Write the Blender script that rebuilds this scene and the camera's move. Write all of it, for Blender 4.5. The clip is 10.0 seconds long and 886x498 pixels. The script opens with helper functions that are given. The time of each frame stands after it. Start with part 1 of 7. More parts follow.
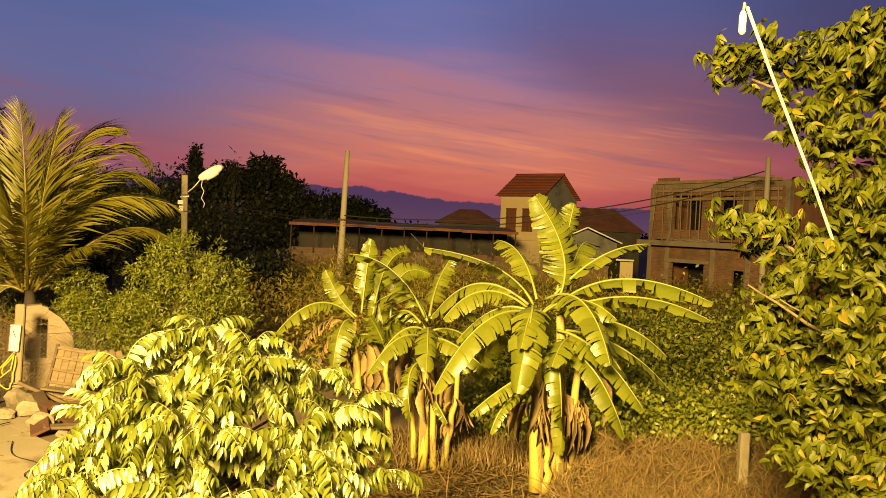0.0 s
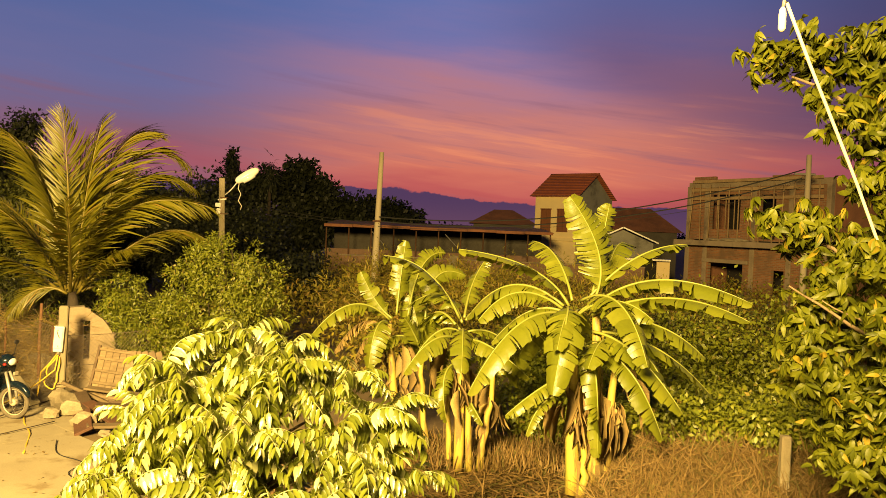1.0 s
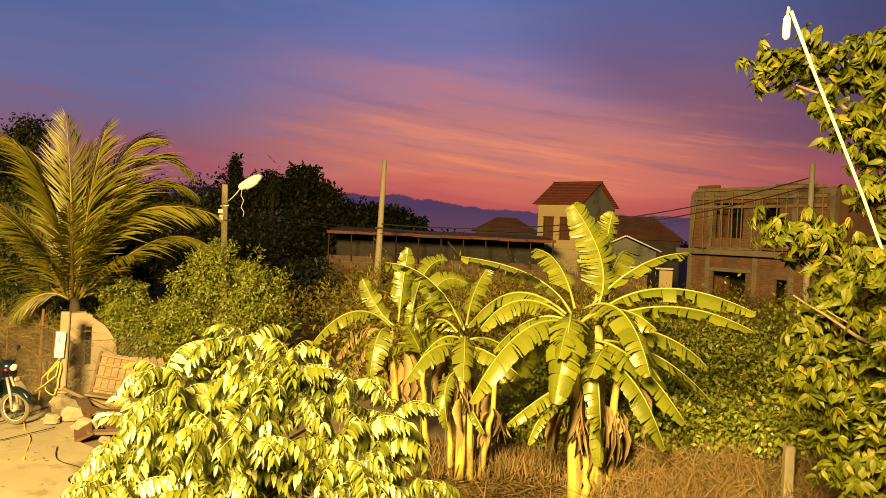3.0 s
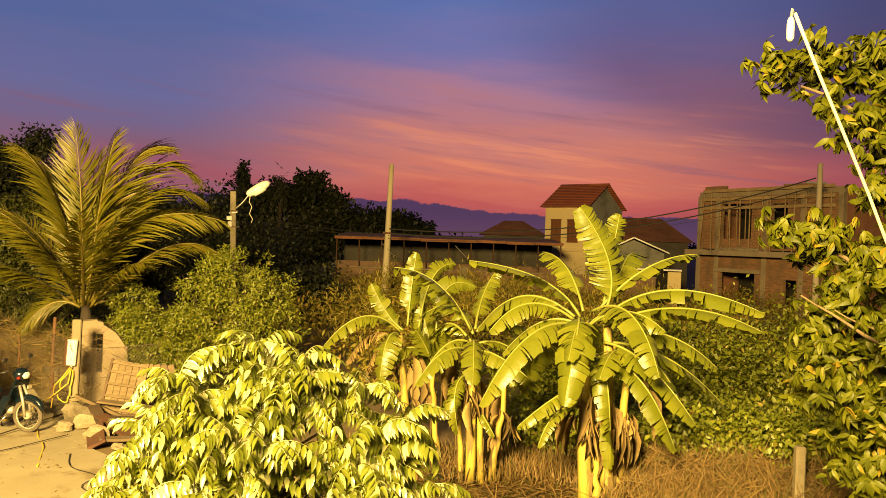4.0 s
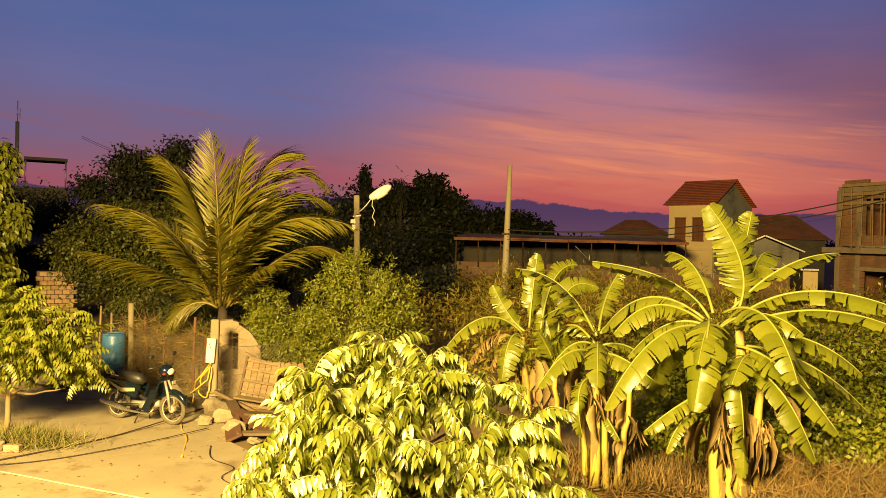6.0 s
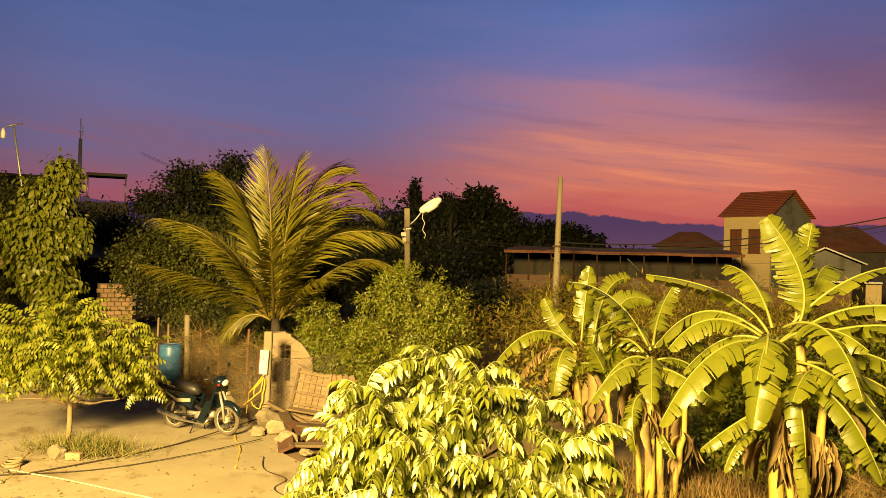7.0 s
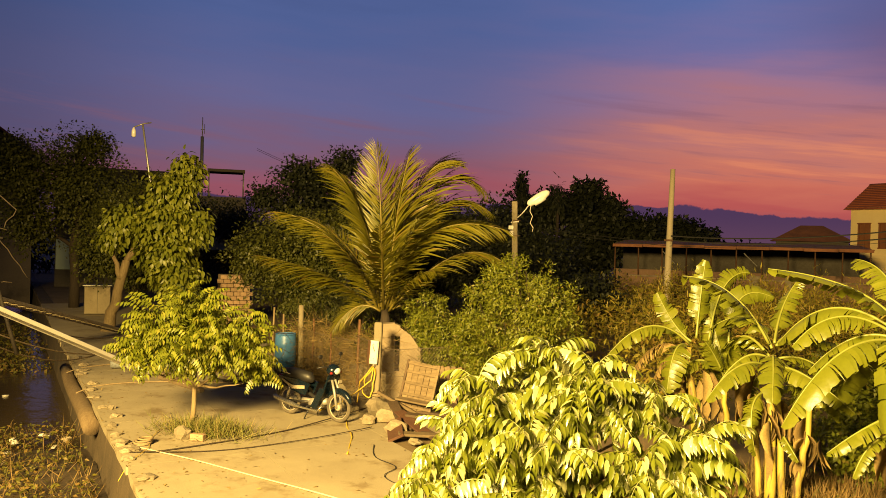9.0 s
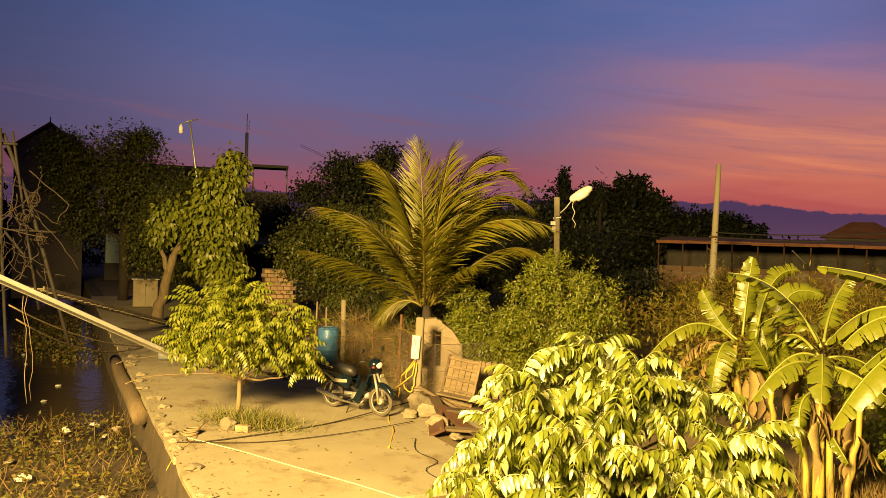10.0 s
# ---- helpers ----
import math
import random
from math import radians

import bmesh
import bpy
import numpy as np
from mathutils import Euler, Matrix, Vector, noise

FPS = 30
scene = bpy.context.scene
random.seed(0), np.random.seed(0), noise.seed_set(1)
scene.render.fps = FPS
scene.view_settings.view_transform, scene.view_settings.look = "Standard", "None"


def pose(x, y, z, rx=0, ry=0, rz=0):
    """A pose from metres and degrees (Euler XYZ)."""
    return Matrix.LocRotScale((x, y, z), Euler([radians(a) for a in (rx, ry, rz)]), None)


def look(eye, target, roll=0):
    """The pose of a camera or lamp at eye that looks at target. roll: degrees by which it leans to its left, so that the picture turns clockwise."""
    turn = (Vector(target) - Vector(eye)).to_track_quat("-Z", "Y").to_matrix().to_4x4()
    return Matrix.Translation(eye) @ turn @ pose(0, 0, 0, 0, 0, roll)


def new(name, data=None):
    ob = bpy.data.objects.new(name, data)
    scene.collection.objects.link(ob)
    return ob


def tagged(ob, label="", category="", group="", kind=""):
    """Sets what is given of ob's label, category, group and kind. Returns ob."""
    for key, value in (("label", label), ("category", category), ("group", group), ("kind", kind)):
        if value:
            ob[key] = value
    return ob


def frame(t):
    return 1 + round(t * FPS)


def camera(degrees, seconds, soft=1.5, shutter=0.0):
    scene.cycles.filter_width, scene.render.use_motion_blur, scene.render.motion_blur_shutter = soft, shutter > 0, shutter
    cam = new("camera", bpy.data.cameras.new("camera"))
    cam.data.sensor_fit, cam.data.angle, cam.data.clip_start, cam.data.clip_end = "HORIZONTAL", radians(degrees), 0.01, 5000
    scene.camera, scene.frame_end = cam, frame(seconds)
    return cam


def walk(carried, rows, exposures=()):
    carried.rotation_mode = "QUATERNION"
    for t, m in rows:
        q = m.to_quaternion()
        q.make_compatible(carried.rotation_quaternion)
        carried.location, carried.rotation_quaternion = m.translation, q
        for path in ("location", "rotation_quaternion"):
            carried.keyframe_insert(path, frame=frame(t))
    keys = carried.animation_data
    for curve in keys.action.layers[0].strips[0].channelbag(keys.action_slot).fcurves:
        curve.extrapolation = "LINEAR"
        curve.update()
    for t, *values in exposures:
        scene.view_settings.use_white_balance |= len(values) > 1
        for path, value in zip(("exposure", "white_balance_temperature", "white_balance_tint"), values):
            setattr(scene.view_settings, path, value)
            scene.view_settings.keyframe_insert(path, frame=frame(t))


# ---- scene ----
cam = camera(58.7, 10.0, soft=0.75)
PATH = [
    (0, (-0.25, 0.032, 3.619), (-0.276, 2.032, 3.574), 2.7),
    (0.5, (-0.253, 0.027, 3.618), (-0.343, 2.025, 3.569), 2.6),
    (1, (-0.255, 0.035, 3.628), (-0.368, 2.032, 3.581), 2.4),
    (1.5, (-0.258, 0.045, 3.624), (-0.385, 2.04, 3.592), 2.3),
    (2, (-0.257, 0.045, 3.628), (-0.381, 2.041, 3.601), 2.4),
    (2.5, (-0.253, 0.078, 3.626), (-0.373, 2.074, 3.595), 2.7),
    (4, (-0.256, 0.014, 3.63), (-0.396, 2.009, 3.611), 2.0),
    (4.5, (-0.277, 0.026, 3.63), (-0.587, 2.002, 3.604), 1.7),
    (5, (-0.288, 0.001, 3.627), (-0.687, 1.961, 3.597), 1.7),
    (6.5, (-0.309, -0.008, 3.643), (-0.787, 1.934, 3.624), 1.2),
    (7, (-0.32, 0.011, 3.644), (-0.879, 1.932, 3.647), 1.3),
    (7.5, (-0.337, -0.008, 3.639), (-0.968, 1.89, 3.64), 1.5),
    (8, (-0.35, -0.013, 3.631), (-1.071, 1.853, 3.625), 1.5),
    (8.5, (-0.367, 0.009, 3.625), (-1.167, 1.842, 3.612), 1.5),
    (9, (-0.372, 0.01, 3.619), (-1.182, 1.839, 3.6), 1.5),
    (9.5, (-0.38, -0.02, 3.622), (-1.242, 1.785, 3.597), 1.6),
    (10, (-0.382, -0.015, 3.617), (-1.285, 1.769, 3.584), 1.7),
]
walk(cam, [(t, look(eye, target, roll)) for t, eye, target, roll in PATH], [(0, -.02), (1.5, .08), (4.5, .02), (7.5, .02), (9, -.12), (10, -.12)])

# ---- world: dusk sky after sunset ----
rng = np.random.default_rng(7)


def links(tree, *pairs):
    for a, b in pairs:
        tree.links.new(a, b)


def math_node(tree, op, a, b=None, clamp=False):
    n = tree.nodes.new("ShaderNodeMath")
    n.operation, n.use_clamp = op, clamp
    for i, v in enumerate((a, b)):
        if v is None:
            continue
        if isinstance(v, (int, float)):
            n.inputs[i].default_value = v
        else:
            tree.links.new(v, n.inputs[i])
    return n.outputs[0]


def ramp_node(tree, fac, stops):
    n = tree.nodes.new("ShaderNodeValToRGB")
    els = n.color_ramp.elements
    while len(els) < len(stops):
        els.new(0.5)
    for e, (p, c) in zip(els, stops):
        e.position, e.color = p, (*c, 1)
    tree.links.new(fac, n.inputs[0])
    return n.outputs[0]


def mix_node(tree, fac, a, b, blend="MIX"):
    n = tree.nodes.new("ShaderNodeMix")
    n.data_type, n.blend_type = "RGBA", blend
    for sock, v in ((n.inputs[0], fac), (n.inputs[6], a), (n.inputs[7], b)):
        if isinstance(v, (int, float)):
            sock.default_value = v
        elif isinstance(v, tuple):
            sock.default_value = (*v, 1)
        else:
            tree.links.new(v, sock)
    return n.outputs[2]


def noise_node(tree, vec, scale, detail=4.0, rough=0.55):
    n = tree.nodes.new("ShaderNodeTexNoise")
    n.inputs["Scale"].default_value, n.inputs["Detail"].default_value, n.inputs["Roughness"].default_value = scale, detail, rough
    if vec is not None:
        tree.links.new(vec, n.inputs["Vector"])
    return n.outputs["Fac"]


def map_range(tree, v, a, b, c=0.0, d=1.0, smooth=True):
    n = tree.nodes.new("ShaderNodeMapRange")
    n.interpolation_type = "SMOOTHSTEP" if smooth else "LINEAR"
    tree.links.new(v, n.inputs[0])
    for i, x in enumerate((a, b, c, d)):
        n.inputs[i + 1].default_value = x
    return n.outputs[0]


world = bpy.data.worlds.new("dusk_sky")
scene.world = world
world.use_nodes = True
wt = world.node_tree
wt.nodes.clear()
tc = wt.nodes.new("ShaderNodeTexCoord").outputs["Generated"]
sep = wt.nodes.new("ShaderNodeSeparateXYZ")
wt.links.new(tc, sep.inputs[0])
az = math_node(wt, "ARCTAN2", sep.outputs[0], sep.outputs[1])
el = math_node(wt, "ARCSINE", sep.outputs[2])
comb = wt.nodes.new("ShaderNodeCombineXYZ")
links(wt, (math_node(wt, "MULTIPLY", az, 1.6), comb.inputs[0]), (math_node(wt, "MULTIPLY", el, 9.0), comb.inputs[1]))
comb2 = wt.nodes.new("ShaderNodeCombineXYZ")
tilt = math_node(wt, "ADD", el, math_node(wt, "MULTIPLY", az, 0.12))
links(wt, (math_node(wt, "MULTIPLY", az, 3.0), comb2.inputs[0]), (math_node(wt, "MULTIPLY", tilt, 46.0), comb2.inputs[1]))
soft_noise = noise_node(wt, comb.outputs[0], 1.7, 5.0, 0.5)
streaks = noise_node(wt, comb2.outputs[0], 1.0, 5.0, 0.6)
warp = math_node(wt, "MULTIPLY", math_node(wt, "SUBTRACT", soft_noise, 0.5), 0.13)
warp2 = math_node(wt, "MULTIPLY", math_node(wt, "SUBTRACT", streaks, 0.5), 0.045)
elw = math_node(wt, "ADD", el, math_node(wt, "ADD", warp, warp2))
fac = math_node(wt, "DIVIDE", elw, 0.5, True)
centre_sky = ramp_node(wt, fac, [(0.0, (0.270, 0.050, 0.062)), (0.09, (0.420, 0.085, 0.078)), (0.15, (0.520, 0.138, 0.092)), (0.22, (0.500, 0.162, 0.118)), (0.30, (0.390, 0.150, 0.160)),
                                 (0.38, (0.300, 0.150, 0.230)), (0.47, (0.155, 0.135, 0.300)), (0.58, (0.092, 0.130, 0.320)), (1.0, (0.026, 0.052, 0.155))])
left_sky = ramp_node(wt, fac, [(0.0, (0.210, 0.050, 0.075)), (0.12, (0.270, 0.076, 0.108)), (0.19, (0.190, 0.090, 0.145)), (0.26, (0.142, 0.102, 0.198)), (0.35, (0.115, 0.112, 0.245)),
                               (0.55, (0.070, 0.102, 0.255)), (1.0, (0.014, 0.028, 0.088))])
right_sky = ramp_node(wt, fac, [(0.0, (0.130, 0.030, 0.050)), (0.10, (0.290, 0.055, 0.065)), (0.17, (0.260, 0.060, 0.080)), (0.24, (0.105, 0.040, 0.080)), (0.36, (0.048, 0.032, 0.078)),
                                (0.50, (0.034, 0.036, 0.096)), (1.0, (0.011, 0.018, 0.055))])
sky = mix_node(wt, map_range(wt, az, 0.10, 0.50), centre_sky, right_sky)
sky = mix_node(wt, map_range(wt, az, -0.04, -0.44), sky, left_sky)
sky = mix_node(wt, map_range(wt, az, -0.66, -1.05), sky, mix_node(wt, 0.55, sky, (0.012, 0.018, 0.05)))
# violet cloud sheet that cuts the glow off obliquely towards the north
sheet_edge = math_node(wt, "SUBTRACT", 0.235, math_node(wt, "MULTIPLY", az, 0.36))
sheet_far = math_node(wt, "SUBTRACT", math_node(wt, "ADD", el, math_node(wt, "MULTIPLY", warp, 0.55)), sheet_edge)
sheet_mask = math_node(wt, "MULTIPLY", map_range(wt, sheet_far, -0.05, 0.045), map_range(wt, az, -0.08, 0.18))
sky = mix_node(wt, math_node(wt, "MULTIPLY", sheet_mask, map_range(wt, az, 0.12, 0.42, 0.75, 0.35)), sky, mix_node(wt, map_range(wt, el, 0.16, 0.32), (0.120, 0.054, 0.110), (0.076, 0.080, 0.205)))
# lit and shaded streaks of cloud
glow_band = math_node(wt, "MULTIPLY", map_range(wt, elw, 0.05, 0.09), map_range(wt, elw, 0.17, 0.11))
glow_side = math_node(wt, "MULTIPLY", map_range(wt, az, -0.35, 0.0), map_range(wt, az, 0.45, 0.2))
lit_streak = math_node(wt, "MULTIPLY", map_range(wt, streaks, 0.50, 0.36), math_node(wt, "MULTIPLY", glow_band, glow_side))
sky = mix_node(wt, math_node(wt, "MULTIPLY", lit_streak, 0.36), sky, (0.80, 0.27, 0.12))
# grey-violet streaks of cloud low in the glow
low = map_range(wt, el, 0.26, 0.07)
dark_streak = math_node(wt, "MULTIPLY", map_range(wt, streaks, 0.52, 0.72), math_node(wt, "MULTIPLY", low, 0.7))
sky = mix_node(wt, dark_streak, sky, (.20, .085, .12))
# distant cloud bank on the horizon with a lumpy edge
comb3 = wt.nodes.new("ShaderNodeCombineXYZ")
links(wt, (az, comb3.inputs[0]), (el, comb3.inputs[1]))
lump = noise_node(wt, comb3.outputs[0], 26.0, 5.0, 0.6)
edge = math_node(wt, "ADD", 0.027, math_node(wt, "MULTIPLY", lump, 0.022))
edge = math_node(wt, "ADD", edge, map_range(wt, az, 0.02, -0.12, 0.0, 0.012))
bank = map_range(wt, math_node(wt, "SUBTRACT", edge, el), -0.0012, 0.0012)
sky = mix_node(wt, bank, sky, mix_node(wt, map_range(wt, el, 0.0, 0.045), (.10, .045, .085), (.068, .034, .082)))
# away from the afterglow the sky is already night blue
away = map_range(wt, math_node(wt, "ABSOLUTE", math_node(wt, "ADD", az, 0.1)), 1.0, 2.0)
sky = mix_node(wt, away, sky, (.008, .009, .019))
sky = mix_node(wt, map_range(wt, el, 0.4, 0.9), sky, (.009, .013, .034))
below = map_range(wt, el, 0.0, -0.06)
sky = mix_node(wt, below, sky, (.012, .010, .016))
bg = wt.nodes.new("ShaderNodeBackground")
bg.inputs["Strength"].default_value = 1.25
out = wt.nodes.new("ShaderNodeOutputWorld")
links(wt, (sky, bg.inputs[0]), (bg.outputs[0], out.inputs[0]))

# ---- the floodlight on the boat from which the shot is taken ----
flood = bpy.data.lights.new("floodlight", "SPOT")
flood.energy, flood.color = 122000.0, (1.0, 0.675, 0.21)
flood.spot_size, flood.spot_blend, flood.shadow_soft_size = radians(88), 0.75, 2.0
flood_ob = new("floodlight", flood)
flood_ob.matrix_world = look((-4.3, -8.0, 9.4), (-6.2, 14.0, 2.0))


# ---- materials ----
def node_mat(name):
    m = bpy.data.materials.new(name)
    m.use_nodes = True
    t = m.node_tree
    return m, t, t.nodes["Principled BSDF"]


def surface(name, c1, c2, scale=3.0, rough=0.8, bump=0.3, grain=60.0, metal=0.0, stain=None, stain_scale=0.7, spread=0.25, stretch=None, depth=0.02, vary=0.0):
    """Two-scale procedural surface: blotches of c1 and c2, fine grain, an optional third colour in patches."""
    m, t, b = node_mat(name)
    co = t.nodes.new("ShaderNodeTexCoord").outputs["Object"]
    if stretch:
        mp = t.nodes.new("ShaderNodeMapping")
        mp.inputs["Scale"].default_value = stretch
        t.links.new(co, mp.inputs[0])
        co = mp.outputs[0]
    big, fine = noise_node(t, co, scale, 6.0, 0.6), noise_node(t, co, grain, 4.0, 0.6)
    f = math_node(t, "ADD", math_node(t, "MULTIPLY", big, 0.7), math_node(t, "MULTIPLY", fine, 0.3))
    col = mix_node(t, map_range(t, f, 0.5 - spread, 0.5 + spread), c1, c2)
    if stain:
        col = mix_node(t, map_range(t, noise_node(t, co, stain_scale, 5.0, 0.65), 0.52, 0.68), col, stain)
    if vary:
        info = t.nodes.new("ShaderNodeObjectInfo").outputs["Random"]
        hsv = t.nodes.new("ShaderNodeHueSaturation")
        links(t, (col, hsv.inputs["Color"]), (map_range(t, info, 0, 1, 1 - vary, 1 + vary, False), hsv.inputs["Value"]))
        col = hsv.outputs[0]
    bp = t.nodes.new("ShaderNodeBump")
    bp.inputs["Strength"].default_value, bp.inputs["Distance"].default_value = bump, depth
    links(t, (f, bp.inputs["Height"]), (bp.outputs[0], b.inputs["Normal"]), (col, b.inputs["Base Color"]))
    b.inputs["Roughness"].default_value, b.inputs["Metallic"].default_value = rough, metal
    t.links.new(map_range(t, fine, 0.2, 0.8, max(rough - 0.12, 0.05), min(rough + 0.12, 1.0)), b.inputs["Roughness"])
    return m


def leafy(name, c1, c2, c3=None, rough=0.45, through_light=0.25, share=0.12, vein=40.0, gloss=0.5, dark=0.45):
    """Leaf: colour varies leaf by leaf, with a share of yellowed or highlight-pale ones, and some light passes through.
    """
    m, t, b = node_mat(name)
    rnd = t.nodes.new("ShaderNodeNewGeometry").outputs["Random Per Island"]
    co = t.nodes.new("ShaderNodeTexCoord").outputs["Object"]
    col = mix_node(t, rnd, c1, c2)
    if c3:
        shifted = math_node(t, "FRACT", math_node(t, "MULTIPLY", rnd, 7.31))
        col = mix_node(t, map_range(t, shifted, 1 - share - 0.04, 1 - share + 0.04), col, c3)
    n = noise_node(t, co, vein, 3.0)
    col = mix_node(t, map_range(t, n, 0.3, 0.75, 0.0, dark), col, mix_node(t, 0.6, col, (0.02, 0.025, 0.004)))
    bp = t.nodes.new("ShaderNodeBump")
    bp.inputs["Strength"].default_value, bp.inputs["Distance"].default_value = 0.25, 0.01
    tr = t.nodes.new("ShaderNodeBsdfTranslucent")
    mx = t.nodes.new("ShaderNodeMixShader")
    mx.inputs[0].default_value = through_light
    b.inputs["Roughness"].default_value, b.inputs["Specular IOR Level"].default_value = rough, gloss
    out_node = t.nodes["Material Output"]
    links(t, (n, bp.inputs["Height"]), (bp.outputs[0], b.inputs["Normal"]), (col, b.inputs["Base Color"]), (col, tr.inputs[0]),
          (b.outputs[0], mx.inputs[1]), (tr.outputs[0], mx.inputs[2]), (mx.outputs[0], out_node.inputs[0]))
    return m


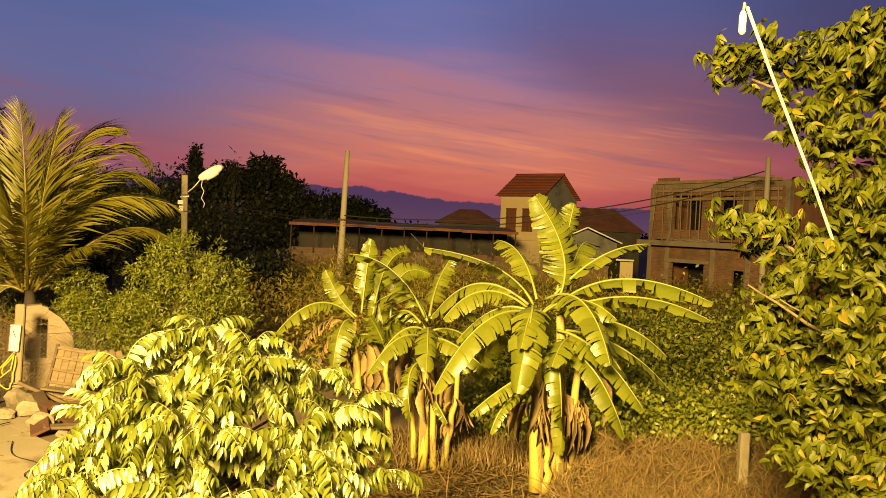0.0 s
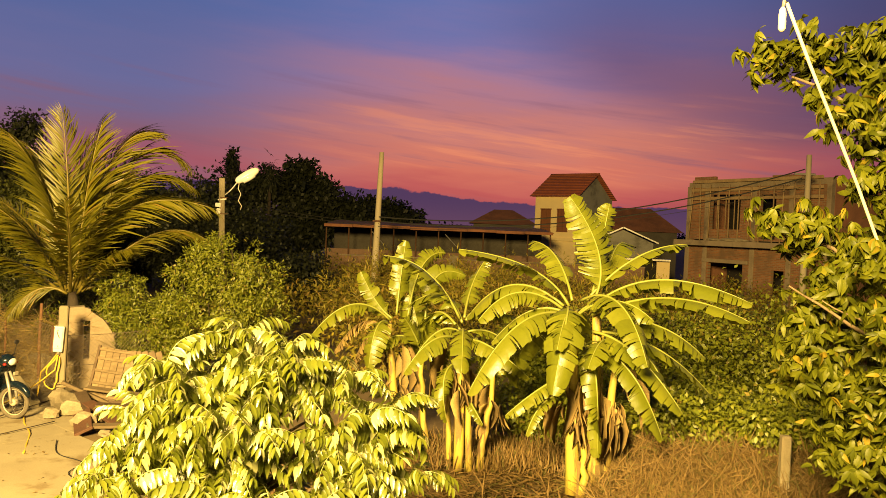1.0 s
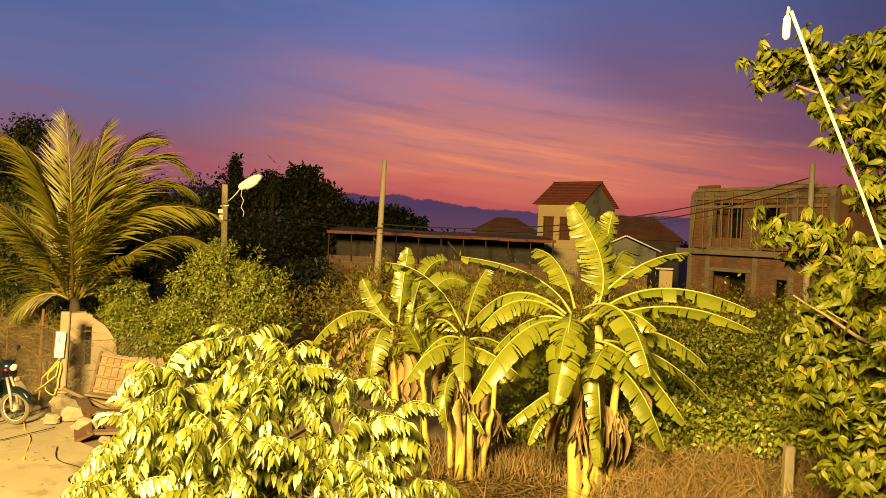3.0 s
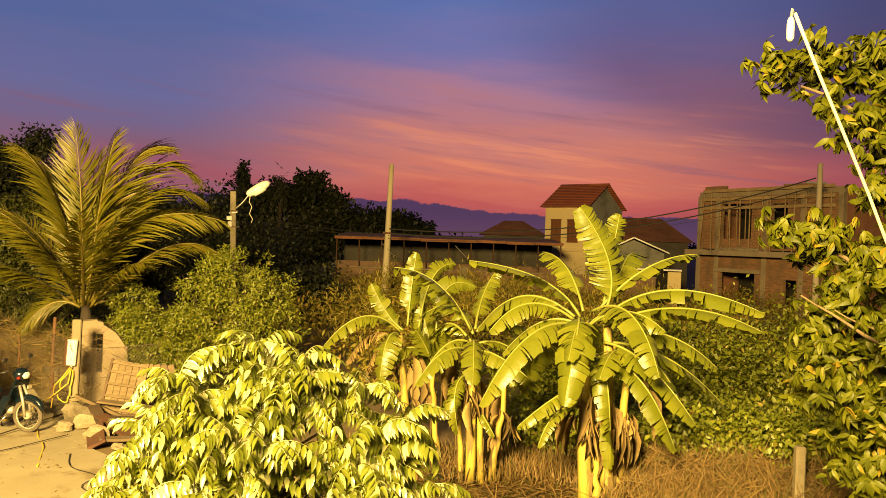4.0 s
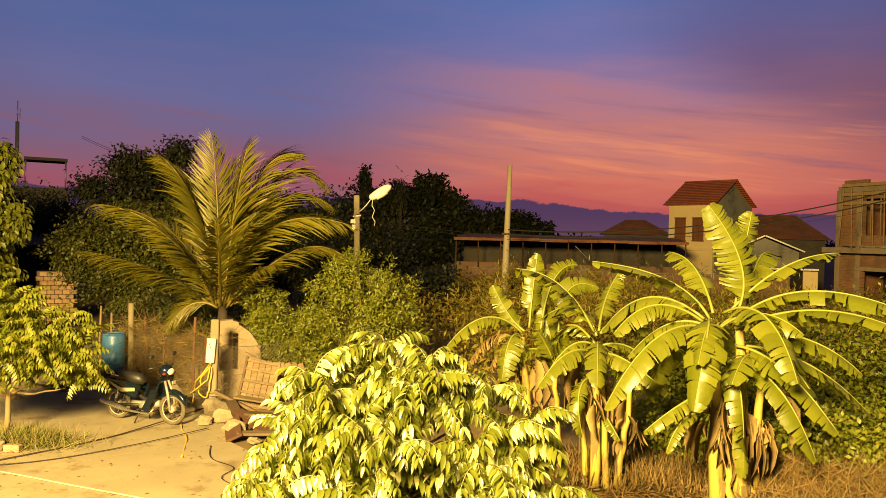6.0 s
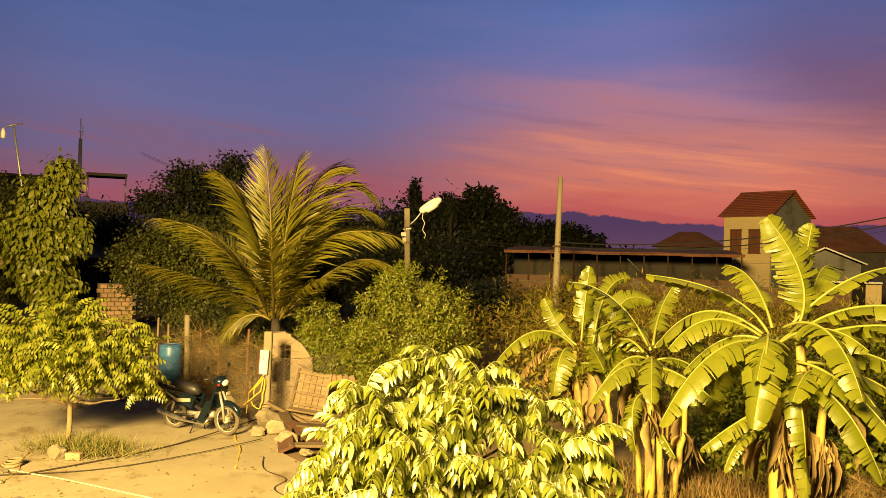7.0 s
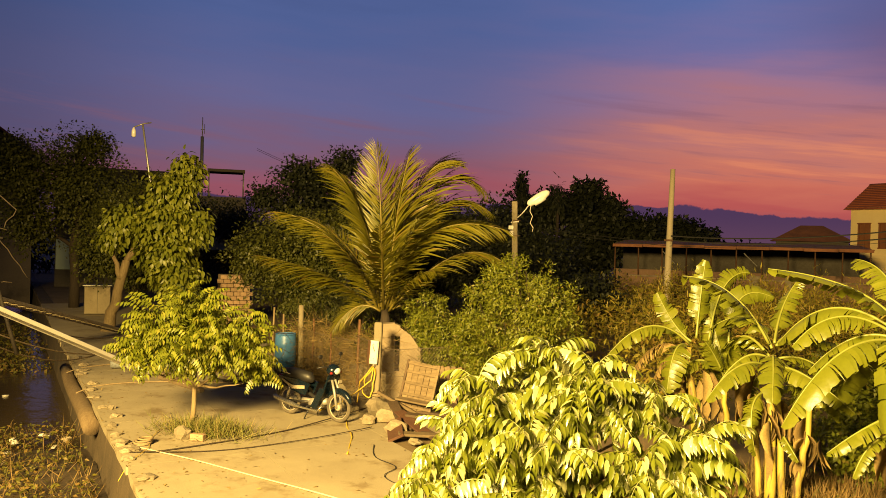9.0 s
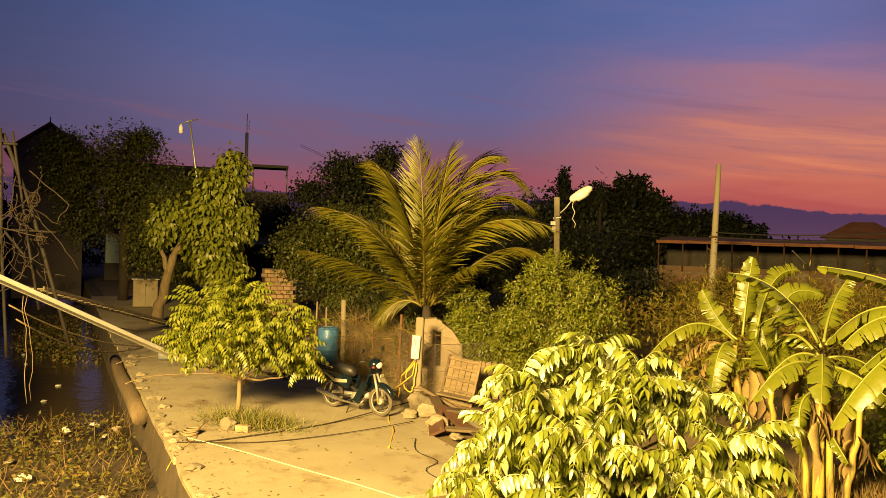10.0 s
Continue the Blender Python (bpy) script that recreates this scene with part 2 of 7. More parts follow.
M = {
    "concrete_floor": surface("worn_concrete", (.37, .315, .205), (.27, .225, .145), 0.9, 0.85, 0.35, 45, stain=(.20, .15, .08), stain_scale=1.1),
    # stained concrete; the dimness of the river face is also in the colour
    "quay_wall": surface("stained_dimmed_quay_concrete", (.10, .072, .042), (.04, .028, .016), 1.4, 0.9, 0.6, 25, stain=(.05, .045, .03)),
    "soil": surface("dry_soil_and_straw", (.22, .155, .075), (.11, .075, .035), 1.2, 0.95, 0.8, 30, stain=(.09, .08, .035), stain_scale=0.35),
    "mud": surface("river_mud", (.075, .054, .034), (.032, .025, .018), 1.1, 0.7, 0.7, 18),
    # third colour: whitish leaflets that stand in for blown-out lamp highlights
    "shrub_leaf": leafy("glossy_highlit_young_leaf", (.105, .125, .010), (.200, .215, .022), (.46, .46, .20), 0.30, 0.42, 0.22, gloss=0.8, dark=0.2),
    "sapling_leaf": leafy("sapling_leaf", (.115, .140, .010), (.215, .23, .020), (.30, .28, .04), 0.4, 0.25, 0.12, dark=0.2),
    "right_leaf": leafy("broad_tree_leaf", (.045, .055, .003), (.118, .126, .007), (.22, .16, .015), 0.48, 0.24, 0.05, gloss=0.2, dark=0.25),
    "vine_leaf": leafy("climbing_vine_leaf", (.13, .155, .014), (.25, .26, .028), None, 0.42, 0.25, dark=0.2),
    "hedge_leaf": leafy("hedge_leaf", (.105, .128, .008), (.195, .210, .015), (.22, .17, .03), 0.5, 0.22, 0.05, dark=0.2),
    "weed_leaf": leafy("weed_leaf", (.16, .145, .012), (.33, .265, .026), (.32, .21, .04), 0.6, 0.25, 0.2),
    # far foliage: near-black colour so that it stands unlit against the dusk sky
    "silhouette_leaf": leafy("silhouette_tree_leaf", (.010, .013, .004), (.024, .028, .008), None, 0.6, 0.15),
    # leaf green darkened in its colour to read as foliage in shade
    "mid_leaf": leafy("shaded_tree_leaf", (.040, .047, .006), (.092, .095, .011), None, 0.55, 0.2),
    "straw": leafy("dry_grass_blade", (.25, .160, .052), (.155, .094, .034), (.11, .10, .02), 0.7, 0.2, 0.15),
    "grass": leafy("green_grass_blade", (.15, .17, .035), (.24, .22, .06), (.30, .23, .09), 0.6, 0.25, 0.2),
    "banana_leaf": leafy("banana_blade", (0.130, 0.148, 0.009), (0.185, 0.195, 0.015), None, 0.36, 0.30, vein=22.0, dark=0.2),
    "banana_dry": leafy("dead_banana_blade", (.36, .255, .085), (.17, .11, .042), None, 0.8, 0.2),
    "banana_rib": surface("banana_midrib", (.22, .225, .04), (.16, .18, .028), 6, 0.45, 0.1, 60),
    "banana_stem": surface("banana_pseudostem", (.44, .36, .055), (.27, .20, .04), 3.5, 0.55, 0.5, 30, stain=(.10, .06, .03), stain_scale=2.2, stretch=(3, 3, 0.5)),
    "palm_leaf": leafy("palm_leaflet", (.090, .088, .005), (.170, .150, .009), (.20, .135, .02), 0.42, 0.2, 0.06, dark=0.2),
    "palm_rib": surface("palm_rachis", (.17, .135, .02), (.12, .095, .015), 5, 0.5, 0.2, 50),
    "bark": surface("grey_brown_bark", (.20, .145, .08), (.10, .065, .035), 5, 0.9, 0.8, 40, stretch=(3, 3, 0.6)),
    "pale_post": surface("pale_spun_concrete", (.50, .43, .30), (.38, .32, .21), 2, 0.8, 0.2, 40, stretch=(1, 1, 0.3)),
    "dark_bark": surface("dark_bark", (.045, .031, .02), (.025, .018, .012), 5, 0.9, 0.8, 40, stretch=(3, 3, 0.6)),
    "pale_bark": surface("pale_bark", (.27, .205, .105), (.16, .11, .055), 6, 0.85, 0.6, 40, stretch=(3, 3, 0.6)),
    "concrete_post": surface("cast_concrete_post", (.26, .22, .14), (.165, .135, .085), 3, 0.85, 0.4, 50, stain=(.22, .17, .11), stain_scale=2.0),
    "plaster": surface("old_plaster", (.34, .285, .18), (.24, .19, .115), 1.6, 0.9, 0.4, 35, stain=(.17, .13, .08), stain_scale=1.1),
    "old_board": surface("weathered_board", (.22, .16, .09), (.11, .076, .042), 4, 0.85, 0.5, 50, stretch=(1, 1, 5), vary=0.2),
    "dark_board": surface("wet_dark_board", (.11, .07, .04), (.05, .032, .02), 4, 0.8, 0.5, 50, vary=0.2),
    "red_board": surface("faded_red_board", (.11, .048, .024), (.065, .03, .017), 4, 0.8, 0.4, 50),
    "white_pipe": surface("white_plastic_pipe", (.62, .57, .46), (.48, .42, .32), 3, 0.4, 0.1, 30),
    "white_paint": surface("white_painted_steel", (.78, .76, .70), (.66, .62, .55), 2, 0.35, 0.08, 40),
    "grey_steel": surface("galvanised_steel", (.42, .41, .38), (.28, .26, .23), 6, 0.45, 0.15, 60, metal=0.6),
    "rust": surface("rusty_steel", (.16, .075, .035), (.08, .04, .02), 9, 0.85, 0.4, 60),
    "wire": surface("fence_wire", (.24, .20, .15), (.15, .11, .08), 6, 0.6, 0.1, 60, metal=0.4),
    "cable_black": surface("black_cable", (.016, .015, .014), (.03, .028, .025), 3, 0.6, 0.1, 40),
    "hose_yellow": surface("yellow_cable", (.62, .42, .03), (.50, .33, .03), 3, 0.45, 0.1, 40),
    "rope": surface("hemp_rope", (.32, .24, .13), (.18, .13, .08), 12, 0.9, 0.6, 90),
    "rope_white": surface("pale_rope", (.58, .50, .36), (.44, .37, .25), 12, 0.9, 0.5, 90),
    "blue_drum": surface("blue_plastic", (.07, .20, .46), (.05, .15, .34), 2, 0.4, 0.1, 30),
    "dark_blue": surface("dark_blue_lacquer", (.004, .009, .016), (.006, .013, .022), 2, 0.22, 0.03, 40),
    "black_vinyl": surface("black_vinyl", (.012, .011, .011), (.022, .02, .02), 6, 0.5, 0.1, 80),
    "rubber": surface("dusty_tyre_rubber", (.035, .032, .028), (.16, .13, .09), 5, 0.85, 0.3, 60),
    "chrome": surface("dull_chrome", (.62, .60, .55), (.48, .45, .40), 6, 0.25, 0.05, 60, metal=0.9),
    "alloy": surface("cast_alloy", (.46, .44, .40), (.30, .28, .24), 8, 0.5, 0.2, 60, metal=0.5),
    "dusty_white": surface("dusty_white_enamel", (.44, .39, .30), (.30, .255, .18), 6, 0.5, 0.1, 60),
    "lens_red": surface("red_lens", (.35, .02, .015), (.25, .015, .01), 3, 0.2, 0.02, 40),
    "clear_lens": surface("lamp_lens", (.75, .74, .70), (.65, .64, .60), 3, 0.15, 0.02, 40),
    "brick": surface("raw_brick", (.33, .15, .08), (.22, .10, .06), 2, 0.9, 0.4, 20, stain=(.14, .08, .05), stain_scale=0.8),
    "brick_piece": surface("loose_brick", (.36, .25, .15), (.24, .15, .09), 5, 0.9, 0.5, 40, vary=0.2),
    "raw_concrete": surface("raw_cast_concrete", (.30, .235, .16), (.19, .145, .095), 1.3, 0.9, 0.4, 20, stain=(.11, .085, .065), stain_scale=0.6),
    "formwork": surface("scaffold_timber", (.36, .25, .13), (.22, .145, .075), 3, 0.85, 0.3, 30),
    "yellow_wall": surface("cream_yellow_paint", (.82, .66, .34), (.74, .57, .28), 0.9, 0.8, 0.15, 20),
    "grey_wall": surface("grey_cement_render", (.30, .29, .25), (.20, .19, .16), 0.7, 0.9, 0.25, 15, stain=(.13, .12, .10)),
    "brown_shutter": surface("brown_shutter_paint", (.23, .09, .035), (.17, .065, .03), 2, 0.6, 0.2, 20),
    "roof_red": surface("red_roof_tile", (.38, .11, .045), (.26, .072, .036), 1.5, 0.8, 0.5, 12),
    "roof_rust": surface("rusted_roof_sheet", (.30, .12, .055), (.14, .06, .032), 1.2, 0.85, 0.4, 10),
    "shed_wall": surface("brown_shed_wall", (.25, .15, .095), (.15, .09, .062), 0.8, 0.9, 0.3, 10, stain=(.05, .035, .03)),
    # wall colour darkened to stand for facades the lamp leaves unlit
    "dark_wall": surface("unlit_facade", (.11, .098, .08), (.065, .056, .046), 0.6, 0.9, 0.2, 10, stain=(.07, .06, .05)),
    # near-black colour that stands in for the shade inside openings
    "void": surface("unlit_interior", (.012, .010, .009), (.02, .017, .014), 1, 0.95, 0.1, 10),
    "mint_wall": surface("pale_mint_paint", (.55, .68, .60), (.45, .58, .50), 1, 0.7, 0.1, 20),
    "stone": surface("grey_rubble", (.30, .25, .17), (.17, .135, .085), 4, 0.9, 0.7, 30, vary=0.25),
    "trash_white": surface("scrap_plastic_white", (.74, .72, .66), (.58, .54, .46), 6, 0.5, 0.3, 40),
    "bottle": surface("dusty_clear_plastic", (.32, .34, .34), (.20, .21, .22), 8, 0.2, 0.2, 50),
    # dark rope, its colour lowered further for rigging outside the lamp's beam
    "old_rope": surface("darkened_rope", (.045, .029, .017), (.022, .015, .010), 12, 0.9, 0.6, 90),
    # pale weathered facade with its dusk dimness put into the colour
    "pale_facade": surface("dim_pale_weathered_facade", (.17, .14, .115), (.11, .092, .078), 0.6, 0.9, 0.2, 10, stain=(.07, .058, .05)),
    "bank_leaf": leafy("muddy_bank_leaf", (.070, .074, .010), (.17, .15, .020), (.20, .13, .035), 0.6, 0.2, 0.3),
    # brown boat timber, darkened in colour as if outside the lamp's beam
    "dim_boat_timber": surface("unlit_boat_timber", (.017, .011, .007), (.010, .007, .005), 2, 0.8, 0.4, 30),
}

# river water: dark, faintly rippled
M["water"], wtree, wb = node_mat("river_water")
wb.inputs["Base Color"].default_value, wb.inputs["Roughness"].default_value = (.050, .036, .020, 1), 0.16
wco = wtree.nodes.new("ShaderNodeTexCoord").outputs["Object"]
wbump = wtree.nodes.new("ShaderNodeBump")
wbump.inputs["Strength"].default_value, wbump.inputs["Distance"].default_value = 0.5, 0.06
links(wtree, (noise_node(wtree, wco, 1.3, 3.0), wbump.inputs["Height"]), (wbump.outputs[0], wb.inputs["Normal"]))

# brickwork of the unfinished house: courses with mortar
M["brickwork"], bt, bb = node_mat("brickwork")
bco = bt.nodes.new("ShaderNodeTexCoord").outputs["Object"]
bsep, bcomb = bt.nodes.new("ShaderNodeSeparateXYZ"), bt.nodes.new("ShaderNodeCombineXYZ")
btex = bt.nodes.new("ShaderNodeTexBrick")
btex.inputs["Scale"].default_value, btex.inputs["Mortar Size"].default_value = 1.0, 0.012
btex.inputs["Brick Width"].default_value, btex.inputs["Row Height"].default_value = 0.23, 0.08
btex.inputs["Color1"].default_value, btex.inputs["Color2"].default_value, btex.inputs["Mortar"].default_value = (.30, .125, .05, 1), (.16, .066, .032, 1), (.22, .16, .10, 1)
links(bt, (bco, bsep.inputs[0]), (bsep.outputs[0], bcomb.inputs[0]), (bsep.outputs[2], bcomb.inputs[1]), (bcomb.outputs[0], btex.inputs[0]))
bcol = mix_node(bt, map_range(bt, noise_node(bt, bco, 0.9), 0.45, 0.7), btex.outputs[0], (.14, .085, .05))
bt.links.new(bcol, bb.inputs["Base Color"])
bb.inputs["Roughness"].default_value = 0.9


# ---- mesh helpers ----
def np_mesh(name, V, F, smooth=False):
    """A mesh from arrays: V (n, 3), F (m, k) with one face size."""
    V, F = np.asarray(V, np.float32), np.asarray(F, np.int32)
    me = bpy.data.meshes.new(name)
    me.vertices.add(len(V))
    me.vertices.foreach_set("co", V.ravel())
    k = F.shape[1]
    me.loops.add(F.size)
    me.loops.foreach_set("vertex_index", F.ravel())
    me.polygons.add(len(F))
    me.polygons.foreach_set("loop_start", np.arange(0, F.size, k, dtype=np.int32))
    if smooth:
        me.polygons.foreach_set("use_smooth", np.ones(len(F), bool))
    me.update(calc_edges=True)
    return me


class Shape:
    """Collects solids into one mesh."""

    def __init__(self):
        self.v, self.f, self.s = [], [], []

    def add(self, verts, faces, smooth=False):
        k = len(self.v)
        self.v += [tuple(p) for p in verts]
        self.f += [[k + i for i in f] for f in faces]
        self.s += [smooth] * len(faces)
        return self

    def box(self, centre, size, turn=0.0, chamfer=0.012, m=None):
        """A box with chamfered edges; turn: degrees about z, or m: a whole matrix."""
        hx, hy, hz = (a / 2 for a in size)
        c = min(chamfer, hx * 0.45, hy * 0.45, hz * 0.45)
        mat = m if m is not None else pose(*centre, 0, 0, turn)
        bm = bmesh.new()
        for sx in (-1, 1):
            for sy in (-1, 1):
                for sz in (-1, 1):
                    bm.verts.new((sx * (hx - c), sy * (hy - c), sz * hz))
                    bm.verts.new((sx * (hx - c), sy * hy, sz * (hz - c)))
                    bm.verts.new((sx * hx, sy * (hy - c), sz * (hz - c)))
        bmesh.ops.convex_hull(bm, input=bm.verts)
        bmesh.ops.dissolve_limit(bm, angle_limit=0.01, verts=bm.verts, edges=bm.edges)
        bm.verts.index_update()
        self.add([mat @ v.co for v in bm.verts], [[v.index for v in f.verts] for f in bm.faces])
        bm.free()
        return self

    def tube(self, pts, radii, n=8, caps=True):
        pts = [Vector(p) for p in pts]
        if isinstance(radii, (int, float)):
            radii = [radii] * len(pts)
        rings, prev = [], None
        for i, p in enumerate(pts):
            d = (pts[min(i + 1, len(pts) - 1)] - pts[max(i - 1, 0)]).normalized()
            ref = prev if prev is not None else (Vector((0, 0, 1)) if abs(d.z) < 0.9 else Vector((1, 0, 0)))
            a = (ref - d * ref.dot(d)).normalized()
            prev, b = a, d.cross(a)
            rings.append([p + (a * math.cos(t) + b * math.sin(t)) * radii[i] for t in (2 * math.pi * j / n for j in range(n))])
        verts = [v for r in rings for v in r]
        faces = [[i * n + j, i * n + (j + 1) % n, (i + 1) * n + (j + 1) % n, (i + 1) * n + j] for i in range(len(pts) - 1) for j in range(n)]
        if caps:
            faces += [list(range(n - 1, -1, -1)), [(len(pts) - 1) * n + j for j in range(n)]]
        return self.add(verts, faces, n > 5)

    def ring(self, centre, axis, R, r, n=28, k=8):
        """A torus."""
        q = Vector((0, 0, 1)).rotation_difference(Vector(axis))
        verts, faces = [], []
        for i in range(n):
            a = 2 * math.pi * i / n
            for j in range(k):
                b = 2 * math.pi * j / k
                verts.append(Vector(centre) + q @ Vector(((R + r * math.cos(b)) * math.cos(a), (R + r * math.cos(b)) * math.sin(a), r * math.sin(b))))
                faces.append([i * k + j, ((i + 1) % n) * k + j, ((i + 1) % n) * k + (j + 1) % k, i * k + (j + 1) % k])
        return self.add(verts, faces, True)

    def sheet(self, outline, thick, normal):
        """A flat piece of some thickness from its outline."""
        n = Vector(normal).normalized() * thick
        a = [Vector(p) for p in outline]
        k = len(a)
        return self.add(a + [p + n for p in a], [list(range(k - 1, -1, -1)), list(range(k, 2 * k))] + [[i, (i + 1) % k, k + (i + 1) % k, k + i] for i in range(k)])

    def blob(self, centre, size, seed=0, rough=0.25, n=2, turn=0.0):
        bm = bmesh.new()
        bmesh.ops.create_icosphere(bm, subdivisions=n, radius=1.0)
        mat = pose(*centre, 0, 0, turn)
        verts = []
        for v in bm.verts:
            k = 1 + rough * noise.noise(v.co * 1.4 + Vector((seed * 3.7, seed, 0)))
            verts.append(mat @ Vector((v.co.x * size[0] * k, v.co.y * size[1] * k, v.co.z * size[2] * k)))
        bm.verts.index_update()
        self.add(verts, [[v.index for v in f.verts] for f in bm.faces], rough < 0.3)
        bm.free()
        return self

    def mesh(self, name):
        me = bpy.data.meshes.new(name)
        me.from_pydata(self.v, [], self.f)
        me.polygons.foreach_set("use_smooth", np.array(self.s, bool))
        bm = bmesh.new()
        bm.from_mesh(me)
        bmesh.ops.recalc_face_normals(bm, faces=bm.faces)
        bm.to_mesh(me)
        bm.free()
        return me


def part(name, shape, material, parent, label=""):
    """One mesh object under a thing or a part; shape: a Shape or a mesh."""
    me = shape.mesh(name) if isinstance(shape, Shape) else shape
    if not me.materials:
        me.materials.append(M[material])
    ob = new(name, me)
    ob.parent = parent
    return tagged(ob, label)


def thing(name, label, category, at=(0, 0, 0), turn=0.0, group="", kind=""):
    ob = new(name)
    ob.empty_display_size = 0.2
    ob.matrix_world = pose(*at, 0, 0, turn)
    return tagged(ob, label, category, group, kind)


def solid(name, shape, material, label, category, at=(0, 0, 0), turn=0.0, group="", kind=""):
    """A thing that is one mesh."""
    me = shape.mesh(name) if isinstance(shape, Shape) else shape
    me.materials.append(M[material])
    ob = new(name, me)
    ob.matrix_world = pose(*at, 0, 0, turn)
    return tagged(ob, label, category, group, kind)


# ---- foliage helpers ----
def leaf_shape(width=0.36, fold=0.10, droop=0.18, fine=False):
    """A leaf one unit long along x, folded at its midrib: vertices and triangles."""
    xs = ([0, .16, .42, .72, 1.0], [0, .68, 1.0, .66, 0]) if fine else ([0, .42, 1.0], [0, 1.0, 0])
    V, idx = [], []
    for x, w in zip(*xs):
        z = -droop * x * x
        if w == 0:
            idx.append((len(V),) * 3)
            V.append((x, 0, z))
        else:
            idx.append((len(V), len(V) + 1, len(V) + 2))
            V += [(x, -width / 2 * w, z + fold * w * width), (x, 0, z), (x, width / 2 * w, z + fold * w * width)]
    F = []
    for a, b in zip(idx, idx[1:]):
        for i in (0, 1):
            quad = [a[i], b[i], b[i + 1], a[i + 1]]
            tri = list(dict.fromkeys(quad))
            if len(tri) == 3:
                F.append(tri)
            else:
                F += [[quad[0], quad[1], quad[2]], [quad[0], quad[2], quad[3]]]
    return np.array(V, float), np.array(F, int)


def unit(a):
    return a / np.maximum(np.linalg.norm(a, axis=-1, keepdims=True), 1e-9)


def spread(template, P, D, U, L, W=None):
    """Copies of a leaf at points P along D with upper side U and lengths L, as arrays."""
    V, F = template
    x = unit(D)
    y = unit(np.cross(U, x))
    z = np.cross(x, y)
    L = np.broadcast_to(np.asarray(L, float), (len(P),))
    W = L if W is None else np.broadcast_to(np.asarray(W, float), (len(P),))
    out_v = (P[:, None] + V[None, :, 0:1] * x[:, None] * L[:, None, None] + V[None, :, 1:2] * y[:, None] * W[:, None, None] + V[None, :, 2:3] * z[:, None] * L[:, None, None])
    out_f = F[None] + (np.arange(len(P)) * len(V))[:, None, None]
    return out_v.reshape(-1, 3), out_f.reshape(-1, F.shape[1])


def merge(*sets):
    V, F, k = [], [], 0
    for v, f in sets:
        V.append(v)
        F.append(f + k)
        k += len(v)
    return np.concatenate(V), np.concatenate(F)


def cloud(lobes, count, ragged=0.3, inner=0.35):
    """Points through a crown of lobes (x, y, z, rx, ry, rz), thicker towards the outside; also the way outward."""
    lobes = np.array(lobes, float)
    w = (lobes[:, 3] * lobes[:, 4] * lobes[:, 5]) ** 0.67
    i = rng.choice(len(lobes), count, p=w / w.sum())
    d = unit(rng.normal(size=(count, 3)))
    r = (1 - inner * rng.random(count) ** 1.5) * (1 + ragged * (rng.random(count) - 0.6))
    r *= 1 + 0.28 * np.sin(d[:, 0] * 5.1 + i) * np.sin(d[:, 2] * 4.3 + 2 * i) + 0.15 * np.sin(d[:, 1] * 9 + d[:, 2] * 8 + i)
    return lobes[i, :3] + d * lobes[i, 3:] * r[:, None], d


def crown(name, lobes, count, size, template, ragged=0.3, inner=0.45, droop=0.35, up=0.6, wild=0.8):
    P, d = cloud(lobes, count, ragged, inner)
    D = d + wild * rng.normal(size=P.shape) - np.array((0, 0, droop))
    U = d * 0.5 + np.array((0, 0, up)) + 0.35 * rng.normal(size=P.shape)
    return np_mesh(name, *spread(template, P, D, U, size * (0.65 + 0.7 * rng.random(count))))


def bend(p0, p1, sag=0.0, n=8, wob=0.0):
    """Points from p0 to p1, sagging or bulging, slightly crooked."""
    a, b = np.array(p0, float), np.array(p1, float)
    t = np.linspace(0, 1, n)[:, None]
    pts = a + (b - a) * t - np.array((0, 0, 1.0)) * sag * 4 * t * (1 - t)
    if wob:
        pts[1:-1] += wob * rng.normal(size=(n - 2, 3))
    return pts


def limbs(shape, foot, heads, r, n=7, wob=0.05):
    """A tapered trunk from foot to the first head, with limbs off it to the others."""
    trunk = bend(foot, heads[0], 0, 9, wob)
    shape.tube(trunk, np.linspace(r, r * 0.45, 9).tolist(), 10)
    for i, h in enumerate(heads[1:]):
        away_ = math.hypot(h[0] - foot[0], h[1] - foot[1])
        k = max(1, min(7, int(8 * (h[2] - 0.45 * away_ - foot[2]) / (heads[0][2] - foot[2]))))
        line = bend(trunk[k], h, -0.06, n, wob * 0.7)
        shape.tube(line, np.linspace(r * 0.42, r * 0.10, n).tolist(), 6)
    return shape


LEAF, FINE = leaf_shape(), leaf_shape(fine=True)
SLIM = leaf_shape(0.34, 0.16, 0.36, True)
BROAD = leaf_shape(0.55, 0.12, 0.25, True)
BROAD_LOW = leaf_shape(0.6, 0.12, 0.2)
BLADE = leaf_shape(0.05, 0.3, 0.35)


